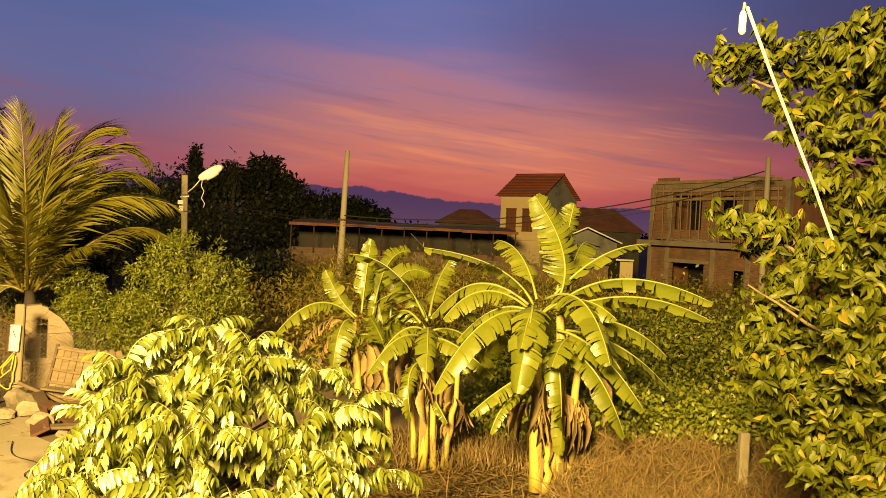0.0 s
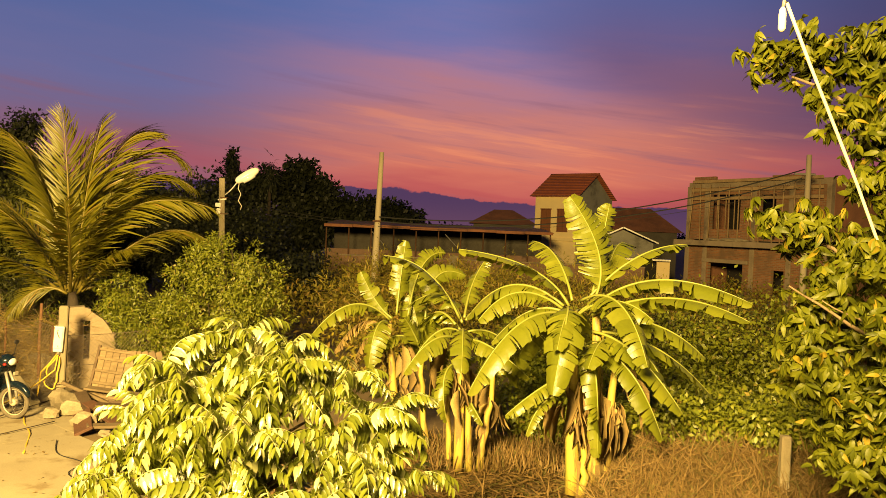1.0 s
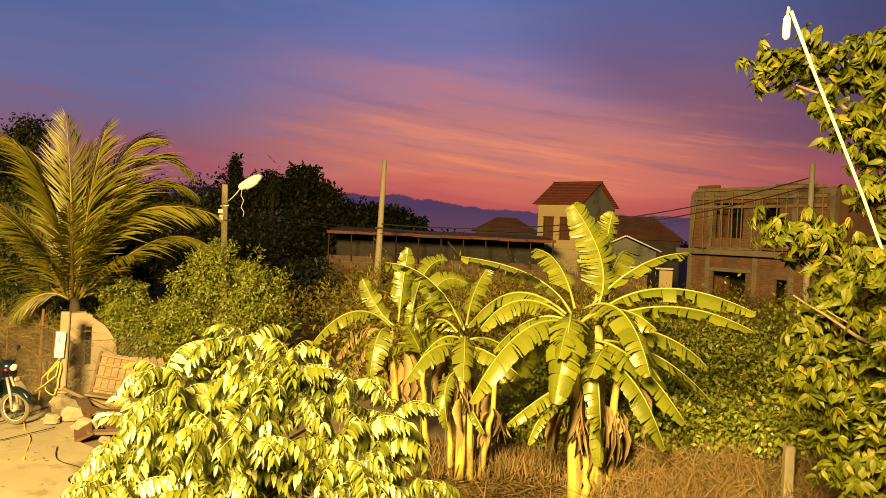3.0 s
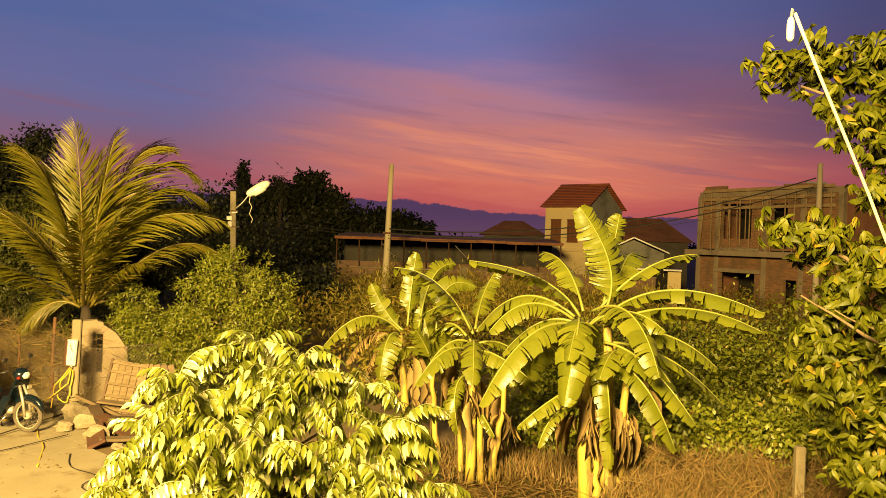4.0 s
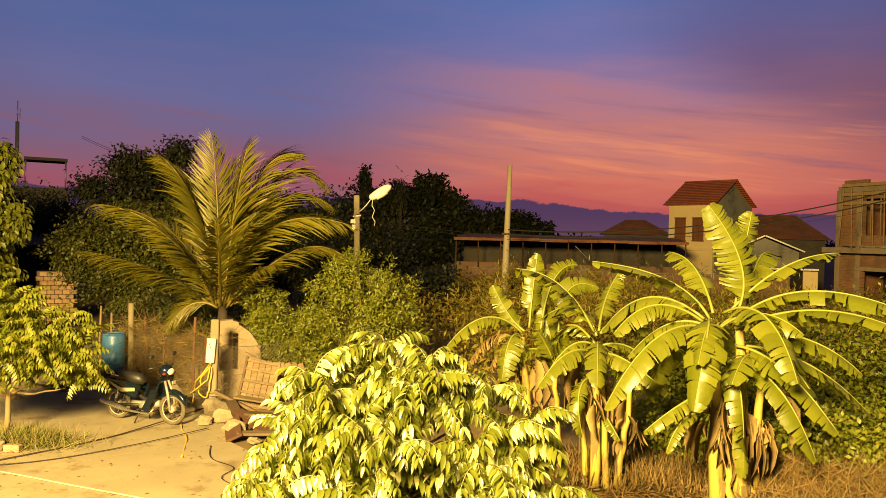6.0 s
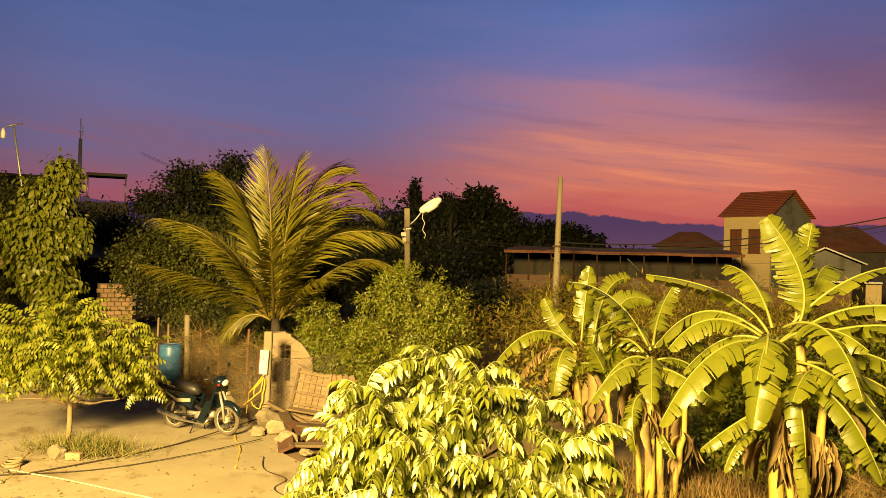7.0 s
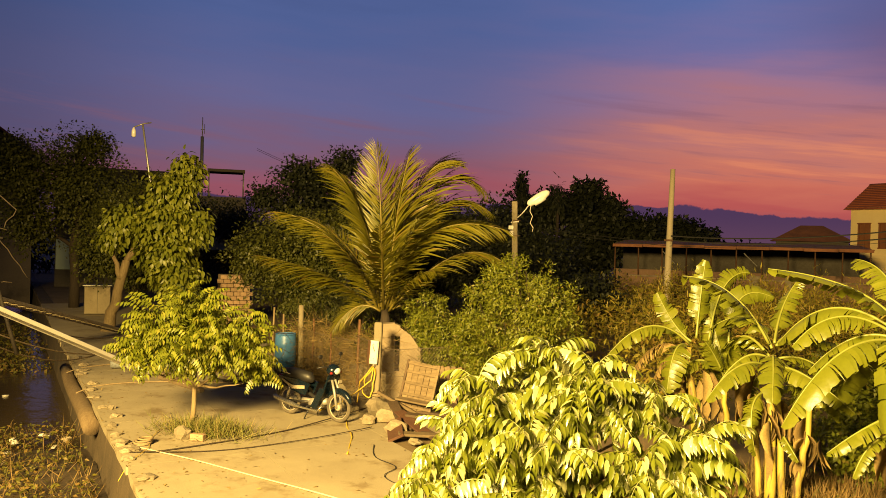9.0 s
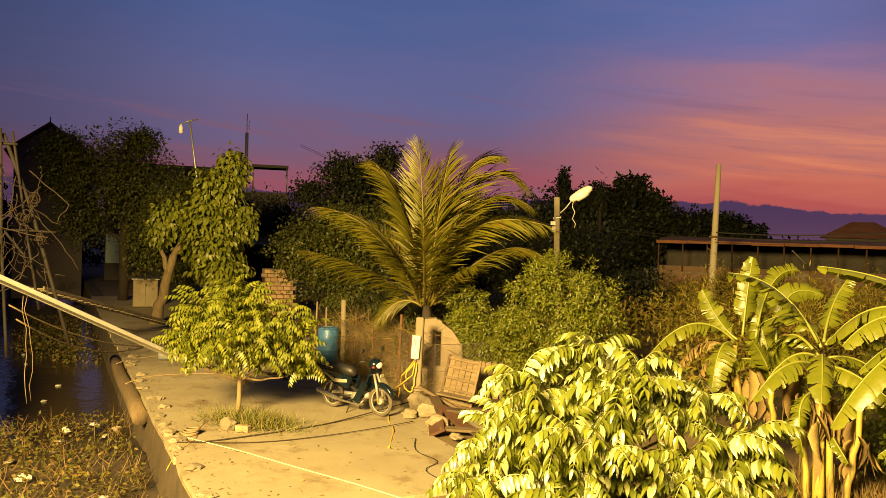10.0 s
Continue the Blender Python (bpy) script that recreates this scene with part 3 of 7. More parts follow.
def pinnate(pairs=8, length=0.42, leaflet=0.15, template=FINE, hang=0.75, arch=0.10):
    """A compound leaf along x: leaflets in pairs that hang from an arched stalk."""
    t = np.linspace(0.14, 1.0, pairs)
    spine = np.stack([t * length, 0 * t, arch * (np.sin(t * 2.4) - 0.9 * t * t)], 1)
    P, D, U, L = [], [], [], []
    for side in (-1, 1):
        for k in range(pairs):
            P.append(spine[k])
            D.append((0.30 + 0.08 * rng.normal(), side * (1 - 0.35 * hang), -hang + 0.12 * rng.normal()))
            U.append((0.25, side * 0.6, 0.9))
            L.append(leaflet * (0.72 + 0.4 * math.sin(math.pi * (0.2 + 0.7 * k / pairs))) * (0.9 + 0.2 * rng.random()))
    P.append(spine[-1])
    D.append((1, 0, -0.7))
    U.append((0.4, 0, 1))
    L.append(leaflet * 0.9)
    return spread(template, np.array(P), np.array(D, float), np.array(U, float), np.array(L)), spine


def rosettes(name, lobes, tips, per, size, template, inner=0.7, hang=0.5):
    """Leaves in whorls at the twig ends of a crown."""
    P, d = cloud(lobes, tips, 0.3, inner)
    ax = unit(d + 0.5 * rng.normal(size=P.shape) + np.array((0, 0, 0.25)))
    P, ax = np.repeat(P, per, 0), np.repeat(ax, per, 0)
    ring_way = unit(np.cross(ax, rng.normal(size=P.shape)))
    D = ring_way + ax * (0.55 * rng.random(len(P)) - 0.1)[:, None] - np.array((0, 0, hang))
    return np_mesh(name, *spread(template, P - ax * 0.03 * rng.random(len(P))[:, None], D, ax + np.array((0, 0, 0.5)) + 0.2 * rng.normal(size=P.shape), size * (0.6 + 0.6 * rng.random(len(P)))))

# ---- ground, quay and water ----
QUAY = Vector((-8.05, 7.95, 0))
ALONG, INLAND = Vector((-0.80, 0.60, 0)), Vector((0.60, 0.80, 0))


def quay(a, b, z=0.0):
    """A place a metres along the quay's edge and b metres inland of it."""
    p = QUAY + ALONG * a + INLAND * b
    return (p.x, p.y, z)


# low land and river bed, one sheet to the horizon
g = Shape()
g.add([(-2500, -2500, -1.75), (2500, -2500, -1.75), (2500, 2500, -1.75), (-2500, 2500, -1.75)], [[0, 1, 2, 3]])
solid("ground", g, "mud", "dark river mud and low land reaching the horizon", "ground", kind="structure")

# raised land behind the quay edge, with small unevenness
edge_a = [-26 + 1.0 * i for i in range(92)]
depth_b = [0.0, 0.5, 1.2, 2.2, 3.5, 5, 7, 9, 12, 16, 22, 30, 45, 70, 120, 400, 2400]
verts, faces = [], []
for a in edge_a:
    for b in depth_b:
        wave = 0.10 * noise.noise(Vector((a * 0.3, b * 0.3, 3))) if b > 7 else 0.0
        jag = 0.05 * noise.noise(Vector((a * 1.7, 0, 0))) if b == 0 else 0.0
        verts.append(quay(a, b + jag, -0.06 + wave * min(1, (b - 7) / 5) - (0.03 if b == 0 else 0)))
nb = len(depth_b)
for i in range(len(edge_a) - 1):
    for j in range(nb - 1):
        faces.append([i * nb + j, (i + 1) * nb + j, (i + 1) * nb + j + 1, i * nb + j + 1])
land = Shape().add(verts, faces)
solid("land", land, "soil", "dry trodden earth with straw behind the quay", "ground", kind="structure")

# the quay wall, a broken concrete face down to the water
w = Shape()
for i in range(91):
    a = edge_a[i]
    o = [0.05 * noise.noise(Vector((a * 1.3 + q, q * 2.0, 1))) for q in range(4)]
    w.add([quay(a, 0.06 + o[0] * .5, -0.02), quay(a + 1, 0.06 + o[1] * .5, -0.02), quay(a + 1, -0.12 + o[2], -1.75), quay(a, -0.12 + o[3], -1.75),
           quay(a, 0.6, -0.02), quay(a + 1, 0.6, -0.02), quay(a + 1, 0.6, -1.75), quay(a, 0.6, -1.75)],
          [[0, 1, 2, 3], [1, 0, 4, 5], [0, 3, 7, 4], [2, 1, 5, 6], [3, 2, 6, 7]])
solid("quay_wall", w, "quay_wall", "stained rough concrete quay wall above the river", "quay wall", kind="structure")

# concrete apron: cast bays with joints between them
apron = thing("pavement", "pale worn concrete quay apron cast in bays with cracks", "pavement", kind="structure")
bay = 3.1
for i in range(-3, 11):
    for j in range(3):
        b0, b1 = (0.0, 2.15, 4.45)[j], (2.143, 4.443, 6.2)[j]
        a0, a1 = i * bay - 1.0, (i + 1) * bay - 1.007
        if i < 1 and j == 2:
            continue
        if i < 0 and j > 0:
            continue
        s = Shape()
        n = 7
        rim = []
        for q in range(n):
            rim.append((a0 + (a1 - a0) * q / (n - 1), b0 + (0.05 * noise.noise(Vector((a0 + q * 0.9, 5, 0))) if j == 0 else 0.003 * rng.random())))
        for q in range(n):
            rim.append((a1 - (a1 - a0) * q / (n - 1), b1 + (0.16 * noise.noise(Vector((a1 - q * 0.7, 9, 0))) if j == 2 else 0.003 * rng.random())))
        s.sheet([quay(x, y, -0.14) for x, y in rim], 0.14, (0, 0, 1))
        part("slab", s, "concrete_floor", apron)

# river
s = Shape().add([quay(-60, -0.05, -1.25), quay(300, -0.05, -1.25), quay(300, -300, -1.25), quay(-60, -300, -1.25)], [[0, 1, 2, 3]])
solid("water", s, "water", "dark still river water beside the quay", "water", kind="structure")

# mud bank below the quay, heaped with weeds and rubbish
verts, faces, nx, ny = [], [], 26, 16
for i in range(nx):
    for j in range(ny):
        a, b = -3.5 + i * 0.62, -0.05 - j * 0.55
        shore = 9.1 + 0.9 * noise.noise(Vector((b * 0.5, 2, 0)))
        h = -1.02 + 0.22 * noise.noise(Vector((a * 0.6, b * 0.6, 0))) + 0.08 * noise.noise(Vector((a * 2.1, b * 2.1, 4)))
        h -= 0.75 * max(0.0, min(1.0, (a - shore + 1.2) / 1.6))
        verts.append(quay(a, b, h))
for i in range(nx - 1):
    for j in range(ny - 1):
        faces.append([i * ny + j, i * ny + j + 1, (i + 1) * ny + j + 1, (i + 1) * ny + j])
solid("mud_bank", Shape().add(verts, faces, True), "mud", "muddy river bank strewn with debris under the quay", "ground", kind="structure")


# ---- trees and plants ----
def tree(name, label, category, foot, lobes, heads, r, count, size, template, leaf, bark="bark", **kw):
    t = thing(name, label, category, foot)
    s = limbs(Shape(), (0, 0, -0.1), heads, r)
    part("trunk", s, bark, t)
    part("crown", crown("crown", lobes, count, size, template, **kw), leaf, t)
    return t


# young tree with glossy compound leaves, right beside the boat
shrub = thing("young_tree", "bushy young tree with glossy drooping compound leaves", "tree", (-1.64, 5.05, 0))
shoots, s = [], Shape()
s.tube(bend((0, 0, -0.05), (-0.12, -0.05, 2.25), 0, 10, 0.015), np.linspace(0.055, 0.03, 10).tolist(), 9)
lobes = [(-0.12, -0.1, 2.78, .30, .30, .30), (-0.45, -0.15, 2.48, .45, .42, .36), (0.15, -0.1, 2.52, .42, .42, .34), (0.55, 0.05, 2.55, .36, .36, .30),
         (-0.70, -0.20, 2.16, .34, .36, .28), (0.78, 0.10, 2.26, .34, .36, .32), (-0.15, -0.35, 2.12, .60, .50, .42), (0.50, -0.15, 2.05, .52, .45, .38),
         (-0.55, -0.2, 1.88, .45, .42, .34), (0.1, -0.25, 1.72, .60, .45, .36), (0.70, 0.05, 1.86, .38, .4, .32), (-.70, -.5, 2.0, .30, .34, .24), (-.3, -.5, 1.85, .5, .4, .3), (.35, -.4, 1.8, .5, .4, .3)]
LEAFS = []
for k in range(6):
    (v, f), spine = pinnate(9 + k % 3, 0.33 + 0.015 * k, 0.098 + 0.004 * k, SLIM, 0.50 + 0.06 * k, 0.10)
    stalk = Shape().tube([(0, 0, 0)] + [tuple(q) for q in spine], np.linspace(0.004, 0.0015, len(spine) + 1).tolist(), 4)
    sv, sf = np.array(stalk.v), np.array([q for q in stalk.f if len(q) == 4])
    tris = np.concatenate([sf[:, [0, 1, 2]], sf[:, [0, 2, 3]]])
    LEAFS.append(np_mesh("leaf", *merge((v, f), (sv, tris)), smooth=True))
    LEAFS[-1].materials.append(M["shrub_leaf"])
# whorls of leaves at the shoot ends
P, d = cloud(lobes, 96, 0.15, 0.75)
P = np.concatenate([np.array(((-0.12, -0.1, 2.99), (-0.95, -0.5, 1.98), (0.95, 0.0, 2.2), (-0.5, -0.3, 2.5), (0.5, 0.0, 2.5))), P])
d = np.concatenate([np.array(((0, 0, 1.0), (-1, 0, 0), (1, 0, 0), (-.6, -.4, .5), (.6, 0, .5))), d])
P[:, 2] = np.minimum(P[:, 2] + 0.06, 2.97 - 0.40 * np.abs(P[:, 0] + 0.12) - 0.25 * np.maximum(np.abs(P[:, 0]) - 0.7, 0))
q = 0
for p, o in zip(P, d):
    p = p - o * np.array((0.17, 0.17, 0.06))
    shoots.append(p)
    first = rng.random() * 6.28
    for k in range(7):
        ang = first + 6.28 * k / 7 + 0.25 * rng.normal()
        way = Vector((math.cos(ang), math.sin(ang), 0.30 - 0.35 * (k % 3) + 0.15 * rng.normal())) + Vector(o * np.array((.55, .55, .1))) + Vector((0, -0.15, 0))
        side = way.to_track_quat("X", "Z").to_matrix().to_4x4()
        ob = new("leaf", LEAFS[q % 6])
        ob.parent = shrub
        ob.matrix_basis = Matrix.Translation(Vector(p) + Vector((0, 0, 0.02 * (k % 3)))) @ side @ pose(0, 0, 0, rng.normal() * 9, rng.normal() * 6, 0) @ Matrix.Scale(0.62 + 0.34 * rng.random(), 4)
        q += 1
for p in shoots:
    z0 = max(0.9, min(2.2, p[2] - 0.45))
    s.tube(bend((-0.05 * z0, 0, z0), p, -0.05, 6, 0.012), np.linspace(0.014, 0.005, 6).tolist(), 5)
part("trunk", s, "bark", shrub)

# sapling in the paving
sap = thing("sapling", "small tree with a bushy yellow-green crown in the paving", "tree", (-10.5, 11.56, 0))
part("trunk", Shape().tube(bend((0, 0, -0.05), (0.02, 0, 1.05), 0, 7, 0.012), [.06, .05, .047, .045, .043, .04, .038], 9), "pale_bark", sap)
for h in ((-.6, -.2, 1.5), (.55, .25, 1.25), (.2, -.2, 1.9), (-.2, .2, 2.1), (.75, .5, .85), (-.75, -.5, 1.15), (.1, .1, 2.3)):
    part("limb", Shape().tube(bend((0.01, 0, 0.75 + 0.1 * rng.random()), h, 0.05, 7, 0.015), np.linspace(.03, .008, 7).tolist(), 6), "pale_bark", sap)
lobes = [(0, 0, 2.25, .62, .62, .42), (-.45, -.35, 1.95, .58, .58, .45), (.5, .35, 1.85, .60, .60, .42), (0, -.2, 1.65, .85, .8, .45), (-.7, -.55, 1.5, .45, .45, .38),
         (.85, .6, 1.4, .42, .42, .38), (.2, .1, 1.35, .75, .75, .32), (.95, .75, 1.1, .25, .25, .25)]
P, d = cloud(lobes, 860, 0.2, 0.6)
low_leaf = leaf_shape(0.38, 0.12, 0.25)
sets = []
for k in range(5):
    (v, f), spine = pinnate(6 + k % 3, 0.31 + 0.02 * k, 0.115, low_leaf, 0.75, 0.09)
    i = np.arange(k, len(P), 5)
    D = d[i] * np.array((1, 1, .4)) + 0.25 * rng.normal(size=(len(i), 3))
    sets.append(spread((v, f), P[i] - unit(D) * 0.17, D, np.tile((0., 0., 1.), (len(i), 1)) + 0.15 * rng.normal(size=(len(i), 3)), 0.9 + 0.3 * rng.random(len(i))))
part("crown", np_mesh("crown", *merge(*sets)), "sapling_leaf", sap)

# big broad-leaved tree standing close by
rt = thing("broadleaf_tree", "tall broad-leaved tree with glossy leaves and thin branches", "tree", (3.37, 6.6, 0))
lobes = []
for u, v, r in ((-1.45, 5.02, .26), (-1.1, 5.08, .28), (-.7, 5.02, .32), (-.3, 4.95, .40), (.2, 5.0, .5), (-1.15, 4.72, .15), (-.9, 4.55, .24), (-.55, 4.45, .36), (-.1, 4.3, .42), (.4, 4.4, .5),
                (-.72, 4.15, .22), (-.4, 3.95, .38), (-1.42, 3.86, .20), (-1.1, 3.78, .26), (-.75, 3.65, .34), (-.3, 3.5, .42), (.3, 3.5, .5), (-.98, 3.35, .24), (-1.05, 3.05, .28),
                (-.6, 3.0, .40), (-.1, 2.9, .45), (-1.2, 2.75, .26), (-.85, 2.55, .36), (-.4, 2.45, .45), (.2, 2.3, .5), (-.75, 2.1, .32), (-.3, 1.9, .4), (-.1, 1.5, .4), (-.5, 5.22, .26), (0, 5.25, .36), (.45, 5.2, .4)):
    v += 0.10 * (v > 4.3)
    lobes.append((u, -0.25 + 0.12 * math.sin(9 * v), v, r, r * 1.25, r * 0.95))
lobes += [(-1.0, -1.0, 3.55, .20, .2, .16), (-.85, -1.0, 3.22, .26, .2, .2), (-.7, -.9, 2.85, .3, .25, .22)]
s = limbs(Shape(), (0, 0, -0.1), [(.05, .1, 4.9), (-1.3, -.2, 4.95), (-.7, -.2, 5.0), (-.5, -.2, 4.4), (-1.3, -.25, 3.8), (-.4, -.3, 3.6), (-1.0, -.2, 2.9), (-.6, -.3, 2.5), (.3, -.3, 4.2)], 0.085, 8, 0.03)
part("trunk", s, "bark", rt)
part("crown", rosettes("crown", lobes, 3900, 8, 0.102, leaf_shape(0.40, 0.14, 0.5, True), 0.8, 0.9), "right_leaf", rt)
s = Shape().tube(bend((-1.35, -.5, 3.32), (-.75, -.45, 2.98), 0, 6, 0.01), [.006, .008, .010, .012, .014, .016], 7)
s.tube(bend((-1.1, -.5, 3.22), (-.72, -.42, 3.05), 0, 5, 0.01), [.004, .006, .007, .009, .011], 6)
part("bare_branch", s, "bark", rt, "broken pale branch stripped of leaves")

# white plastic pipe leaning through that tree, with a lamp bulb at its tip
pipe = thing("pipe_pole", "leaning white plastic pipe pole carrying a bulb", "pole", (4.666, 6.989, 0))
PT = Vector((-2.915, -1.300, 5.313))
BT = Vector((-2.944, -1.311, 5.109))
part("pipe", Shape().tube(bend((0, 0, 0), tuple(PT), 0, 14, 0.004), 0.012, 10), "white_pipe", pipe)
part("bulb", Shape().tube([BT + Vector((0, 0, z)) for z in (.17, .15, .12, .02, 0)], [.012, .022, .026, .026, .012], 12), "white_paint", pipe, "white lamp bulb")
part("socket", Shape().tube([PT, PT + Vector((-.02, -.01, .02)), BT + Vector((0, 0, .16))], .011, 8), "grey_steel", pipe)


# banana clumps
def banana_blade(base, mid, tip, width, torn=0.5, n=46):
    """Curved midrib and its torn blade: two arrays and the rib's points."""
    a, b, c = (np.array(p, float) for p in (base, mid, tip))
    t = np.linspace(0, 1, n + 1)
    curve = ((1 - t) ** 2)[:, None] * a + (2 * t * (1 - t))[:, None] * b + (t ** 2)[:, None] * c
    tan = unit(np.gradient(curve, axis=0))
    steep = abs(unit(c - a)[2]) > 0.72 and c[2] > a[2]
    side = unit(np.cross(tan, np.tile((0.35, -1., 0.1), (n + 1, 1)) if steep else np.tile((0., 0., 1.), (n + 1, 1)) + 0.15 * unit(c - a)))
    upn = np.cross(side, tan)
    prof = np.clip(np.minimum((t - 0.14) * 7, 1.0), 0, 1) * np.sqrt(np.clip(1 - ((t - 0.14) / 0.87) ** 5, 0, 1))
    V, F = [], []
    cell = np.linalg.norm(np.diff(curve, axis=0), axis=1).mean()
    for sgn in (-1, 1):
        k, lean = 0, 0.25 + 0.50 * rng.random()
        while k < n:
            # a strip of blade between two tears
            wide = int(rng.integers(1, 3)) if rng.random() < torn else int(rng.integers(3, 7))
            end = min(n, k + wide)
            sag = max(0.05, lean + 0.13 * rng.normal())
            sweep, cut = 0.20 + 0.06 * rng.normal(), 0.30 * rng.random() * cell
            short = 1 - 0.22 * rng.random() ** 2
            m = len(V)
            for kk in range(k, end + 1):
                w = width * 0.5 * prof[kk] * short
                s1, edge = side[kk] * sgn, (cut if kk == k else -cut if kk == end else 0.0)
                for q in range(4):
                    f = q / 3
                    ox, oz = f * math.cos(sag * (0.45 + 0.65 * f)), 0.12 * f * (1 - f) - f * math.sin(sag * (0.45 + 0.65 * f))
                    V.append(curve[kk] + s1 * w * ox + upn[kk] * w * oz + tan[kk] * (sweep * w * f * f + edge * f) + upn[kk] * (0.02 * w * f * (kk % 2)) + 0.005 * rng.normal(size=3) * f)
            for e in range(end - k):
                for q in range(3):
                    o = m + e * 4 + q
                    F.append([o, o + 1, o + 5, o + 4])
            k = end
    return np.array(V), np.array(F), curve


def banana_leaf(plant, base, mid, tip, width, dry=False):
    V, F, curve = banana_blade(base, mid, tip, width * 1.25, 0.95 if dry else 0.55 + 0.42 * rng.random())
    leaf = part("leaf", np_mesh("leaf", V, F, smooth=True), "banana_dry" if dry else "banana_leaf", plant)
    r = np.linspace(0.010 if dry else 0.022, 0.004, len(curve))
    part("midrib", Shape().tube(curve[::2] + np.array((0, 0, 0.006)), r[::2].tolist(), 6), "banana_dry" if dry else "banana_rib", leaf)


def banana_stem(plant, foot, head, r):
    pts = bend(foot, head, 0, 9, 0.012)
    stem = part("pseudostem", Shape().tube(pts, np.linspace(r, r * 0.55, 9).tolist(), 12), "banana_stem", plant)
    for k in range(3):
        q = pts[1 + 2 * k]
        ang = rng.random() * 6.28
        o = np.array((math.cos(ang), math.sin(ang), 0))
        out_v, out_f = [], []
        for e in range(5):
            c = q + o * (r * (0.95 + 0.04 * e)) + np.array((0, 0, 0.10 - 0.16 * e))
            tz = np.array((-o[1], o[0], 0)) * r * (0.75 - 0.12 * e)
            out_v += [c - tz, c + tz]
            if e:
                out_f.append([2 * e - 2, 2 * e - 1, 2 * e + 1, 2 * e])
        part("sheath", np_mesh("sheath", np.array(out_v), np.array(out_f)), "banana_dry", stem, "peeling dry brown sheath")


SHRED = leaf_shape(1.0, 0.25, 0.12, True)


def dead_leaves(plant, centre, count, reach=0.45, top=1.6):
    """Dry leaves split into shreds that hang round a stem."""
    for k in range(count):
        ang = rng.random() * 6.28
        o = np.array((math.cos(ang), math.sin(ang), 0))
        b = np.array(centre) + o * 0.09 + np.array((0, 0, top * (0.35 + 0.65 * rng.random())))
        n = 7
        f = rng.random(n)[:, None]
        P = b + o * reach * 0.5 * f + 0.05 * rng.normal(size=(n, 3)) - np.array((0, 0, 0.12)) * f
        D = o * 0.25 + 0.2 * rng.normal(size=(n, 3)) - np.array((0, 0, 1.0))
        L = np.minimum(0.15 + b[2] * 0.40 * rng.random(n), b[2] * 0.8)
        V, F = spread(SHRED, P, D, o + 0.5 * rng.normal(size=(n, 3)), L, 0.015 + 0.035 * rng.random(n))
        part("dead_leaf", np_mesh("dead_leaf", V, F, smooth=True), "banana_dry", plant, "dry shredded brown leaf")


def fresh_leaves(plant, centre, count, reach, top):
    """Arching leaves round a stem's head."""
    for k in range(count):
        ang = 6.28 * (k + 0.6 * rng.random()) / count
        o = np.array((math.cos(ang), math.sin(ang), 0)) * reach * (0.75 + 0.5 * rng.random())
        b = np.array(centre, float)
        h = top * (0.5 + 0.7 * rng.random())
        banana_leaf(plant, b, b + o * 0.5 + np.array((0, 0, h)), b + o + np.array((0, 0, h * 0.5 - 0.9 * rng.random())), 0.30 + 0.08 * rng.random())


banana_a = thing("banana_plant", "large banana clump with torn broad leaves and dry skirts", "banana plant", (1.17, 10.89, 0.1), group="banana plants")
for foot, head, r in (((-.13, -.05, 0), (-.22, -.02, 2.5), .105), ((.16, .0, 0), (.10, .05, 2.55), .10), ((.05, .2, 0), (.2, .2, 2.2), .09), ((.28, .1, 0), (.42, .1, 1.9), .08), ((.0, -.14, 0), (-.02, -.1, 1.1), .06)):
    banana_stem(banana_a, foot, head, r)
banana_leaf(banana_a, (-0.28, -0.02, 2.56), (-0.62, 0.01, 3.19), (-1.81, -0.26, 3.28), 0.42)
banana_leaf(banana_a, (0.04, 0.05, 2.61), (0.35, 0.0, 3.21), (-0.34, -0.01, 4.06), 0.5)
banana_leaf(banana_a, (0.06, 0.24, 2.67), (0.19, 0.53, 3.39), (0.3, 0.61, 4.01), 0.36)
banana_leaf(banana_a, (-0.04, 0.06, 2.64), (0.6, 0.16, 3.45), (1.32, 0.21, 3.47), 0.38)
banana_leaf(banana_a, (-0.23, 0.08, 2.63), (-0.37, 0.69, 3.4), (-0.76, 1.12, 3.42), 0.38)
banana_leaf(banana_a, (-0.03, 0.05, 2.48), (0.68, -0.26, 3.35), (1.92, -0.8, 2.76), 0.42)
banana_leaf(banana_a, (0.03, -0.06, 2.46), (0.94, -0.52, 3.03), (1.74, -1.27, 2.58), 0.4)
banana_leaf(banana_a, (-0.13, -0.03, 2.64), (0.34, -0.81, 3.06), (0.56, -1.26, 1.98), 0.5)
banana_leaf(banana_a, (0.05, 0.04, 2.41), (1.0, -0.03, 2.54), (1.57, -0.06, 1.94), 0.42)
banana_leaf(banana_a, (0.11, 0.14, 2.21), (0.99, 0.18, 2.24), (1.78, 0.29, 1.37), 0.42)
banana_leaf(banana_a, (0.05, -0.06, 2.23), (0.54, -0.54, 2.24), (1.13, -0.77, 1.33), 0.45)
banana_leaf(banana_a, (0.1, -0.06, 2.0), (0.57, -0.45, 2.0), (0.95, -0.53, 0.92), 0.4)
banana_leaf(banana_a, (-0.31, -0.01, 2.48), (-0.33, -0.92, 2.89), (-0.55, -1.1, 1.55), 0.46)
banana_leaf(banana_a, (-0.31, -0.01, 2.44), (-1.04, -0.66, 2.69), (-1.6, -0.86, 1.45), 0.48)
banana_leaf(banana_a, (-0.34, 0.09, 2.55), (-1.11, 0.44, 3.17), (-1.68, 0.64, 2.26), 0.45)
